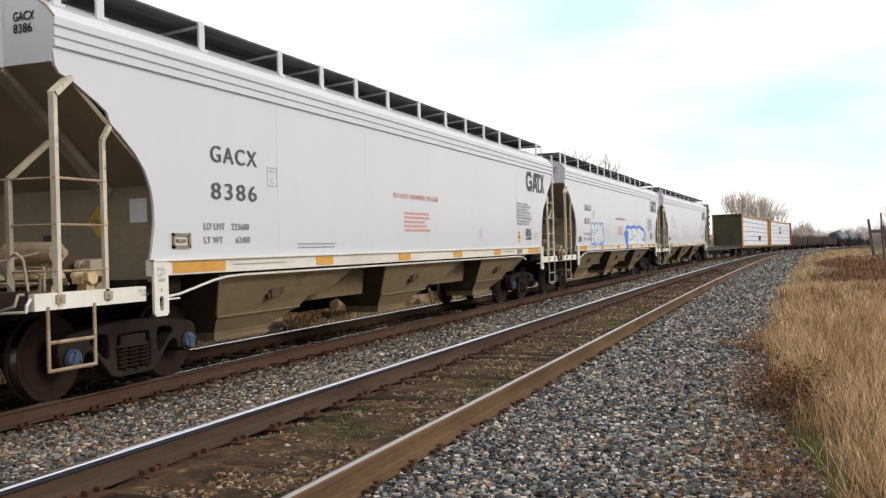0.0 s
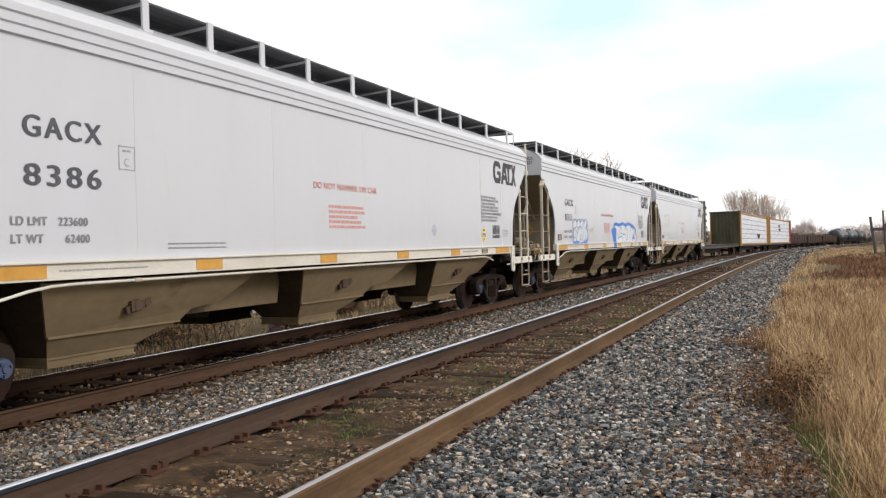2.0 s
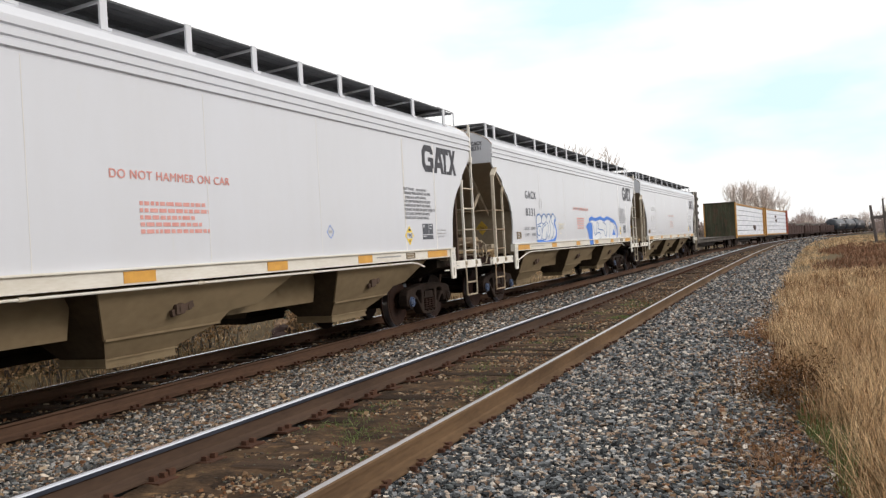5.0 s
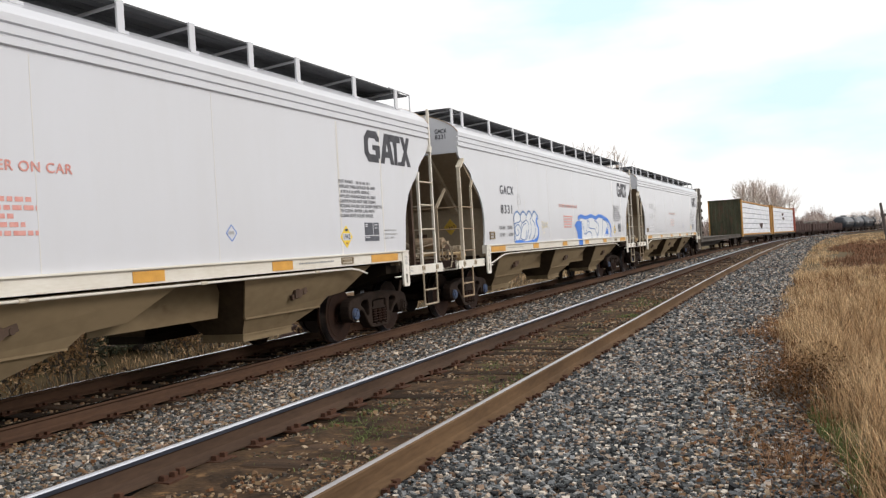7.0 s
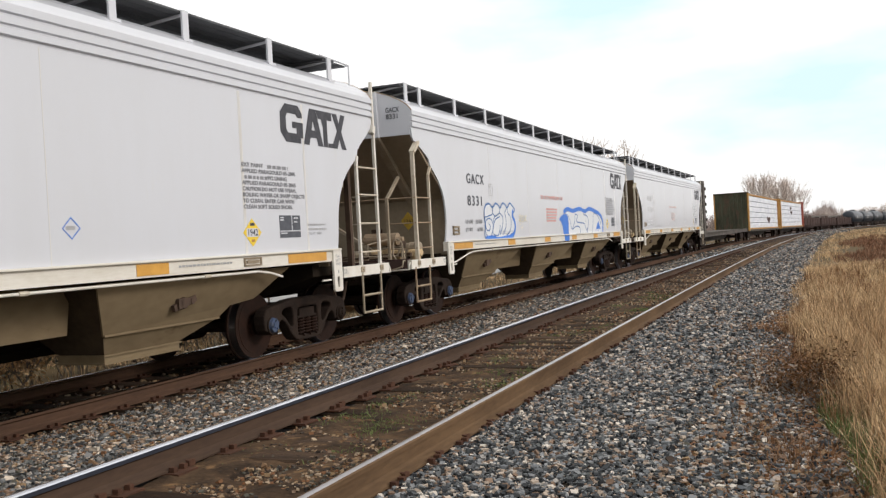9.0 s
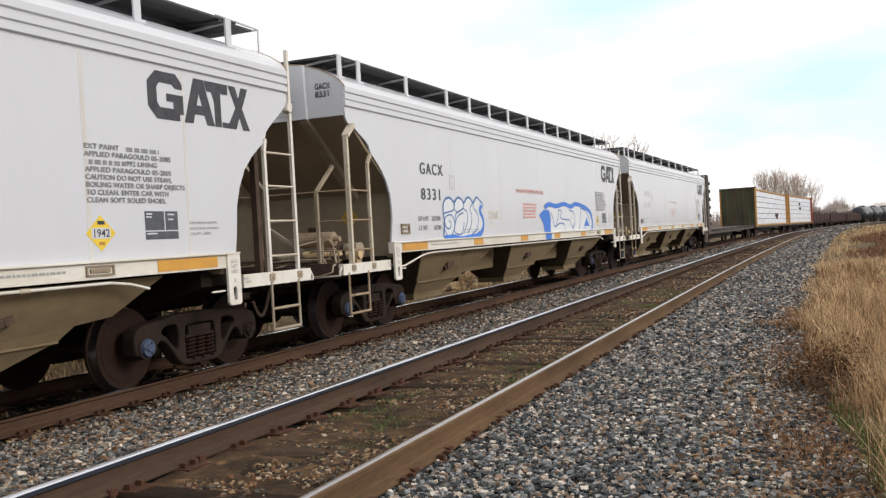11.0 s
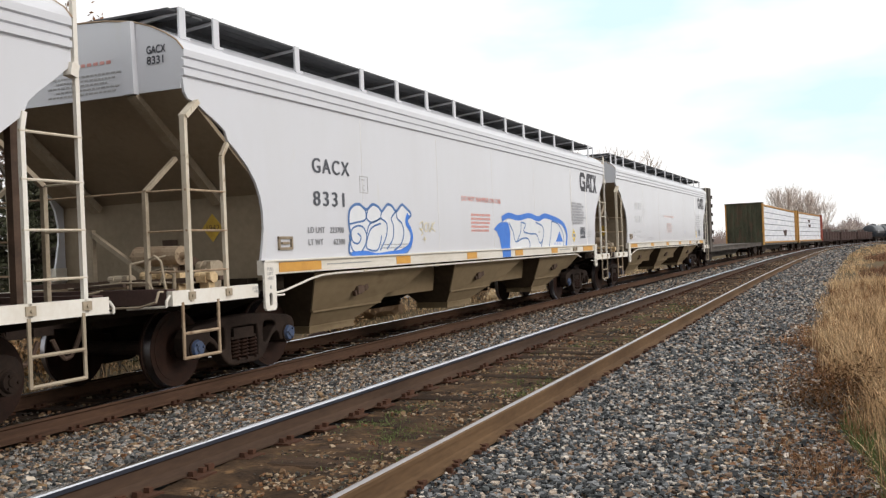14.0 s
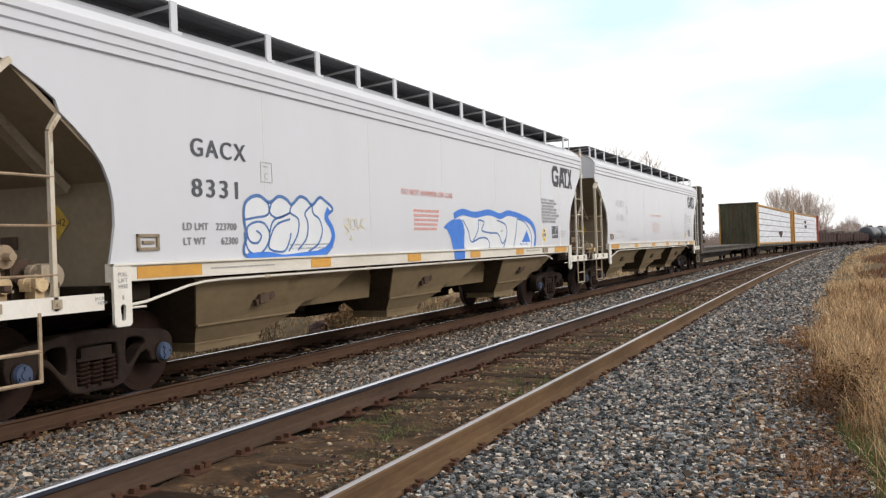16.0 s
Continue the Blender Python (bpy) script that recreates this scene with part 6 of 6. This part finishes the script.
def utility_box(x, y):
    ob = tagged(empty("utility_box", pose(x, y, place_z(x, y))), "small teal painted metal utility box", "utility box")
    bm = bmesh.new()
    box(bm, -0.24, 0.24, -0.2, 0.2, 0.0, 0.58)
    part("cabinet", bm, M_TEAL, ob, bevel=0.02)
    bm = bmesh.new()
    box(bm, -0.27, 0.27, -0.23, 0.23, 0.58, 0.64)
    part("lid", bm, M_TEAL, ob)
    bm = bmesh.new()
    box(bm, 0.10, 0.13, -0.215, -0.2, 0.25, 0.36)
    part("latch", bm, M_TRUCK, ob)


utility_box(-12.36, 21.05)


def post_frame():
    ob = tagged(empty("post_frame"), "leaning weathered timber posts with a crossbar", "fence")
    for x, y, h, lx, r in ((4.67, 66, 2.35, -0.26, 0.10), (4.05, 50.5, 2.5, -0.10, 0.055), (5.5, 66, 1.9, -0.2, 0.08), (8.6, 67, 1.8, -0.1, 0.11)):
        bm = bmesh.new()
        z = place_z(x, y)
        bar(bm, (x, y, z - 0.2), (x + lx, y, z + h), r, 8, r * 0.8)
        part("post", bm, M_POLE, ob)
    bm = bmesh.new()
    beam(bm, (4.4, 66, 1.57), (9.4, 66.6, 1.65), 0.24, 0.2)
    part("crossbar", bm, M_POLE, ob)


post_frame()


def shed(x, y):
    z = place_z(x, y)
    ob = tagged(empty("shed", pose(x, y, z)), "small green shed with a white door beyond the curve", "shed")
    bm = bmesh.new()
    box(bm, -1.25, 1.25, -1.1, 1.1, -0.3, 1.9)
    part("wall", bm, M_SIDING, ob)
    bm = bmesh.new()
    prism(bm, [(-1.4, 1.9), (1.4, 1.9), (0, 2.35)], -1.25, 1.25, "y")
    part("roof", bm, M_DECK, ob)
    bm = bmesh.new()
    box(bm, 0.15, 1.15, -1.14, -1.09, 0.0, 1.75)
    part("door", bm, M_WHITE, ob, "white shed door")
    bm = bmesh.new()
    box(bm, -0.85, -0.25, -1.13, -1.09, 0.8, 1.5)
    part("window", bm, M_PANE, ob)


shed(14.6, 175)


# ---- dry grass beside the gravel ----
def blades(rng, x, y, h, lean, width):
    n = len(x)
    z = ground_z(x - NEAR_X - bend(y), y)
    a = rng.uniform(0, math.tau, n)
    dx, dy = np.cos(a), np.sin(a)
    b = rng.uniform(0, math.tau, n)
    wx, wy = np.cos(b) * width / 2, np.sin(b) * width / 2
    rows = []
    for f, k in ((0, 1.0), (0.4, 0.85), (0.75, 0.55), (1.0, 0.12)):
        cx, cy, cz = x + dx * lean * h * f * f, y + dy * lean * h * f * f, z + h * (f - 0.35 * lean * f * f)
        rows.append(np.stack([np.stack([cx - wx * k, cy - wy * k, cz], -1), np.stack([cx + wx * k, cy + wy * k, cz], -1)], 1))
    V = np.concatenate(rows, 1).reshape(-1, 3)
    base = np.arange(n)[:, None] * 8
    F = np.concatenate([base + np.array([[0, 1, 3, 2]]) + 2 * k for k in range(3)], 0)
    return V, F


def grass_field(name, label, material, seed, spots, n, h_lo, h_hi, width, lean=0.5):
    rng = np.random.default_rng(seed)
    pick = spots(rng, n)
    x, y = pick[:, 0], pick[:, 1]
    far = 1 + np.clip(y - 8, 0, 60) * 0.045
    lump = 0.78 + 0.17 * np.sin(x * 5.1 + 1.7 * np.sin(y * 1.3)) + 0.17 * np.sin(y * 3.3 + 2.1 * np.sin(x * 2.2 + 0.7)) + 0.1 * np.sin(x * 11 + y * 7)
    V, F = blades(rng, x, y, rng.uniform(h_lo, h_hi, len(x)) * rng.uniform(0.7, 1.0, len(x)) * lump, rng.uniform(0.1, lean, len(x)), width * far)
    tagged(raw(name, V, F, material), label, "grass", kind="stuff")


def edge_x(y):
    """The ragged edge between gravel and grass."""
    return np.interp(y, [4, 5.5, 7, 9.2, 11, 14, 20, 35, 55, 80, 110, 130], [0.34, 0.18, 0.03, -0.17, -0.33, -0.42, -0.42, -0.36, -0.22, -0.40, -1.2, -2.1]) + 0.07 * np.sin(y * 0.9) + 0.06 * np.sin(y * 2.3 + 1) + bend(y)


def clump_spots(y0, y1, x_extra, spread, pw=1.6, inset=0.15):
    def f(rng, n):
        m = n // 60
        yc = y0 + (y1 - y0) * rng.uniform(0, 1, m) ** pw
        xc = edge_x(yc) + inset + rng.uniform(0, 1, m) ** 1.1 * (x_extra(yc))
        k = rng.integers(0, m, n)
        p = np.stack([xc[k] + rng.normal(size=n) * spread, yc[k] + rng.normal(size=n) * spread], 1)
        return p[(p[:, 1] > min(3.6, y0)) & (p[:, 0] > edge_x(p[:, 1]) - 0.05)]
    return f


def gravel_edge(rng, n):
    m = 160
    yc = 4.2 + 11 * rng.uniform(0, 1, m) ** 1.2
    xc = edge_x(yc) + rng.uniform(-0.55, 0.2, m) * np.clip(1.6 - yc / 12, 0.5, 1)
    k = rng.integers(0, m, n)
    return np.stack([xc[k] + rng.normal(size=n) * 0.11, yc[k] + rng.normal(size=n) * 0.15], 1)


def far_patch(rng, n):
    y = 21 + 43 * rng.beta(1.6, 1.3, n)
    x = edge_x(y) + 1.3 + 0.6 * np.sin(y * 0.33) + rng.uniform(0, 1, n) * y * 0.16
    return np.stack([x, y], 1)


def thin_straw(rng, n):
    p = clump_spots(26, 62, lambda y: 1.0 + y * 0.28, 0.35, 1.0, 0.0)(rng, n)
    off = p[:, 0] - edge_x(p[:, 1])
    return p[(off < 1.0 + 0.35 * np.sin(p[:, 1])) | (np.sin(p[:, 0] * 1.9 + 1) + np.sin(p[:, 1] * 0.8) > 1.3)]


grass_field("tall_dry_grass", "tall straw-coloured dry grass beside the gravel", M_GRASS, 3, clump_spots(4.2, 17, lambda y: 0.6 + y * 0.16, 0.10), 30000, 0.24, 0.62, 0.0056, 0.55)
grass_field("low_straw", "short matted straw among the tall grass", M_GRASS, 33, clump_spots(4.2, 20, lambda y: 0.6 + y * 0.18, 0.16, 1.4), 16000, 0.06, 0.24, 0.007, 1.2)
grass_field("dry_grass_strip", "straw-coloured dry grass along the gravel", M_GRASS, 4, clump_spots(14, 28, lambda y: 1 + y * 0.16, 0.25, 1.3, 0.0), 16000, 0.16, 0.42, 0.006, 0.7)
grass_field("thin_straw", "thin straw between withered weeds further along", M_GRASS, 34, thin_straw, 18000, 0.10, 0.34, 0.007)
grass_field("far_dry_grass", "pale dry grass far along the line", M_GRASS, 35, clump_spots(58, 140, lambda y: 3 + y * 0.25, 0.5, 1.2, 0.0), 12000, 0.10, 0.28, 0.011)
grass_field("russet_weeds", "russet withered weeds among dry grass", M_GRASS2, 5, clump_spots(4.6, 27, lambda y: 0.7 + y * 0.2, 0.13, 1.3, 0.0), 17000, 0.12, 0.42, 0.006, 0.9)
grass_field("edge_weeds", "low rusty weeds creeping into the gravel", M_GRASS2, 6, gravel_edge, 11000, 0.02, 0.12, 0.007, 1.3)
grass_field("green_tufts", "few green tufts at the gravel's edge", M_GREEN, 7, clump_spots(4.5, 8.6, lambda y: 0.25, 0.10, 1.0, -0.05), 4600, 0.05, 0.2, 0.007, 1.0)
grass_field("withered_brush", "dark russet withered brush beyond the dry grass", M_RUSSET, 14, far_patch, 15000, 0.12, 0.38, 0.011, 0.9)


grass_field("verge_straw", "dry straw-coloured grass beside the camera", M_GRASS, 36, clump_spots(-8, 4.6, lambda y: 3.0 + 0 * y, 0.2, 1.0, 0.9), 9000, 0.15, 0.4, 0.009, 0.9)


def fallen_leaves():
    rng = np.random.default_rng(71)
    n = 2600
    y = 4.3 + 9 * rng.uniform(0, 1, n) ** 1.3
    x = edge_x(y) - np.abs(rng.normal(0, 0.32, n)) + 0.12
    c = np.stack([x, y, ground_z(x - NEAR_X, y) + rng.uniform(0.015, 0.04, n)], 1)
    V, F = leaf_quads(rng, c, 0.011, 1.2)
    tagged(raw("fallen_leaves", V, F, M_LITTER), "rusty fallen leaves among the stones", "leaves", kind="stuff")


fallen_leaves()


def moss_spots(rng, n):
    c = np.stack([rng.uniform(-0.45, 0.64, 70), rng.uniform(5.2, 20, 70)], 1)
    k = rng.integers(0, 70, n)
    return np.stack([NEAR_X + c[k, 0] + rng.normal(size=n) * 0.09, c[k, 1] + rng.normal(size=n) * 0.16], 1)


grass_field("track_moss", "small green weeds growing between the rails", M_GREEN, 12, moss_spots, 7500, 0.018, 0.06, 0.008, 1.4)


def dark_weed(x, y, seed):
    shrub(x, y, 0.22, 0.55, seed, M_WEED, 1300, 0.011)["label"] = "low dark russet weed at the edge of the gravel"


dark_weed(-0.22, 8.1, 305)
dark_weed(-0.08, 8.9, 302)
dark_weed(0.05, 8.2, 303)
dark_weed(0.10, 7.5, 304)


def verge_behind(rng, n):
    return np.stack([rng.uniform(-16, -10.3, n), rng.uniform(2, 60, n)], 1)


grass_field("verge_grass", "short dry grass behind the far track", M_GRASS, 9, verge_behind, 9000, 0.08, 0.3, 0.012, 0.9)


# ---- ballast ----
def stones(name, label, material, seed, zones, parent=None):
    """Crushed stones as little eight-cornered blocks, scattered over zones of (q0, q1, y0, y1, per square metre, size)."""
    rng = np.random.default_rng(seed)
    P = []
    for q0, q1, y0, y1, dens, size in zones:
        n = int((q1 - q0) * (y1 - y0) * dens)
        q, y = rng.uniform(q0, q1, n), rng.uniform(y0, y1, n)
        keep = (np.abs(np.abs(q) - 0.7525) > 0.085) & (np.abs(np.abs(q + 4.687) - 0.7525) > 0.085)
        patchy = np.sin(q * 4.1 + 2.2 * np.sin(y * 1.9)) + np.sin(y * 12.3 + 2.0 * np.sin(q * 3.0)) + 0.8 * np.sin(y * 2.7 + q)
        keep &= (np.abs(q) > 0.7) | (patchy > rng.normal(0.3, 0.6, n))      # between the rails they lie in patches
        q, y = q[keep], y[keep]
        P.append(np.stack([q, y, size * rng.lognormal(0, 0.22, len(q))], 1))
    P = np.concatenate(P)
    n = len(P)
    cube = np.array([(x, y, z) for x in (-1, 1) for y in (-1, 1) for z in (-1, 1)], float)
    s = cube[None] * rng.uniform(0.45, 1.0, (n, 8, 3)) * rng.uniform([0.7, 0.7, 0.45], [1.2, 1.2, 0.8], (n, 3))[:, None]
    a, t = rng.uniform(0, math.tau, n), rng.normal(0, 0.5, n)
    ct, st, ca, sa = np.cos(t), np.sin(t), np.cos(a), np.sin(a)
    x1, z1 = s[..., 0] * ct[:, None] + s[..., 2] * st[:, None], -s[..., 0] * st[:, None] + s[..., 2] * ct[:, None]
    x2, y2 = x1 * ca[:, None] - s[..., 1] * sa[:, None], x1 * sa[:, None] + s[..., 1] * ca[:, None]
    z = ground_z(P[:, 0], P[:, 1])
    V = np.stack([x2, y2, z1], -1) * P[:, 2][:, None, None] + np.stack([P[:, 0] + NEAR_X + bend(P[:, 1]), P[:, 1], z + P[:, 2] * rng.uniform(0.0, 1.1, n)], -1)[:, None]
    q6 = np.array([(0, 1, 3, 2), (4, 6, 7, 5), (0, 4, 5, 1), (2, 3, 7, 6), (1, 5, 7, 3)])
    F = (np.arange(n)[:, None, None] * 8 + q6[None]).reshape(-1, 4)
    ob = raw(name, V.reshape(-1, 3), F, material, parent)
    tagged(ob, label, "ballast", kind="stuff")


def track_dirt():
    """Uneven oily dirt between the near rails, lying over parts of the ties."""
    qs, ys = np.linspace(-0.685, 0.685, 36), np.arange(2.6, 34, 0.045)
    Q, Yt = np.meshgrid(qs, ys)
    rng = np.random.default_rng(88)
    H = np.zeros_like(Q)
    for amp, fx, fy in ((0.010, 2.2, 1.1), (0.008, 5.0, 2.6), (0.006, 11.0, 7.0), (0.004, 23.0, 16.0)):
        for _ in range(4):
            a, b, p = rng.uniform(0.6, 1.4) * fx, rng.uniform(0.6, 1.4) * fy * rng.choice((-1, 1)), rng.uniform(0, 6.28)
            H += amp * 0.6 * np.sin(a * Q + b * Yt + p + 1.3 * np.sin(b * 0.7 * Yt + a * 0.4 * Q))
    Z = NEAR_Z - 0.190 - Q * CANT + grade(Yt) + np.clip(H, -0.016, 0.02)
    n, m = Q.shape
    i = np.arange(n * m).reshape(n, m)
    f = np.stack([i[:-1, :-1], i[:-1, 1:], i[1:, 1:], i[1:, :-1]], -1).reshape(-1, 4)
    ob = raw("track_dirt", np.stack([Q + NEAR_X + bend(Yt), Yt, Z], -1).reshape(-1, 3), f, M_DIRT)
    ob.data.polygons.foreach_set("use_smooth", np.ones(len(f), bool))
    tagged(ob, "oily brown dirt half burying the ties", "dirt", kind="stuff")


track_dirt()
stones("shoulder_ballast", "grey crushed-stone ballast on the track shoulder", M_STONE, 21,
       [(0.84, 3.5, 3.4, 10, 2700, 0.0142), (0.84, 2.75, 10, 20, 1300, 0.0178), (0.84, 2.7, 20, 42, 430, 0.023), (0.84, 2.7, 42, 80, 120, 0.034), (0.84, 2.6, 80, 130, 20, 0.07), (0.84, 3.4, -7, 3.6, 750, 0.022)])
stones("middle_ballast", "dusty grey crushed-stone ballast between the two tracks", M_STONE_PALE, 22,
       [(-3.7, -0.84, 3.0, 11, 1700, 0.0150), (-3.6, -0.84, 11, 22, 720, 0.0195), (-3.6, -0.84, 22, 42, 210, 0.028), (-3.6, -0.84, 42, 70, 50, 0.05), (-3.7, -0.84, -7, 3.2, 700, 0.022)])
stones("track_ballast", "brown dusty stones between the rails", M_STONE_BROWN, 23,
       [(-0.68, 0.68, 3.0, 12, 1800, 0.0120), (-0.68, 0.68, 12, 26, 800, 0.016), (-0.68, 0.68, 26, 60, 110, 0.02), (-0.68, 0.68, -7, 3.3, 120, 0.025), (-3.6, -0.9, 3.6, 20, 200, 0.018), (-5.3, -3.95, 4, 24, 160, 0.02), (-3.95, -3.3, 4, 30, 420, 0.017), (-7.2, -5.5, 4, 30, 90, 0.03)])
stones("edge_ballast", "rusty stones at the gravel's edge", M_STONE_BROWN, 24, [(2.9, 3.7, -7, 3.8, 260, 0.018), (2.2, 3.5, 3.8, 10, 520, 0.016), (2.6, 3.3, 4.5, 11, 700, 0.014), (2.5, 3.1, 10, 20, 220, 0.02)])


# ---- ties, plates and spikes ----
def tie_mesh(seed):
    bm = bmesh.new()
    box(bm, -1.28, 1.28, -0.11, 0.11, -0.10, 0.0)
    bmesh.ops.bevel(bm, geom=bm.edges[:], offset=0.012, segments=1, affect="EDGES")
    for v in bm.verts:
        v.co += Vector((0, 0, 0.008 * noise.noise(v.co * 3 + Vector((seed, 0, 0)))))
    return mesh_of("tie", bm, M_TIE)


def plate_mesh():
    bm = bmesh.new()
    box(bm, -0.17, 0.17, -0.095, 0.095, 0.0, 0.014)
    for sx in (-1, 1):
        for sy in (-1, 1):
            box(bm, sx * 0.095 - 0.02, sx * 0.095 + 0.02, sy * 0.05 - 0.018, sy * 0.05 + 0.018, 0.014, 0.045)
    return mesh_of("tie_plate", bm, M_PLATE)


def anchor_mesh():
    bm = bmesh.new()
    box(bm, -0.085, 0.085, -0.012, 0.012, -0.02, 0.028)
    box(bm, -0.085, -0.06, -0.03, 0.03, -0.01, 0.03)
    box(bm, 0.06, 0.085, -0.03, 0.03, -0.01, 0.03)
    return mesh_of("rail_anchor", bm, M_PLATE)


def lay_ties():
    ties, plate, anchor = [tie_mesh(k) for k in range(4)], plate_mesh(), anchor_mesh()
    rnd = random.Random(5)
    for track, x0, top, y_end, cant in ((near_track, NEAR_X, NEAR_Z, 46, CANT), (far_track, FAR_X, FAR_Z, 32, FAR_CANT)):
        y = -8.0
        while y < y_end:
            dx, g = float(bend(y)), float(grade(y))
            yaw = -math.degrees(math.atan(max(0, min(y, TIGHT_Y) - BEND_Y) * BEND)) + rnd.uniform(-1.6, 1.6)
            m = pose(x0 + dx + rnd.uniform(-0.05, 0.05), y, top + g - 0.180 + rnd.uniform(-0.018, 0.008), 0, math.degrees(cant), yaw)
            ob = new("tie", rnd.choice(ties))
            ob.parent, ob.matrix_local = track, m
            for s in (-1, 1):
                ob = new("tie_plate", plate)
                ob.parent = track
                ob.matrix_local = pose(x0 + dx + s * 0.7525, y, top + g - 0.184 - s * 0.7525 * cant, 0, 0, yaw)
                if track is near_track and y < 30 and rnd.random() < 0.7:
                    ob = new("rail_anchor", anchor)
                    ob.parent = track
                    ob.matrix_local = pose(x0 + dx + s * 0.7525, y + rnd.choice((-0.15, 0.15)), top + g - 0.17 - s * 0.7525 * cant)
            y += 0.50 + rnd.uniform(-0.03, 0.03)


lay_ties()


motions()
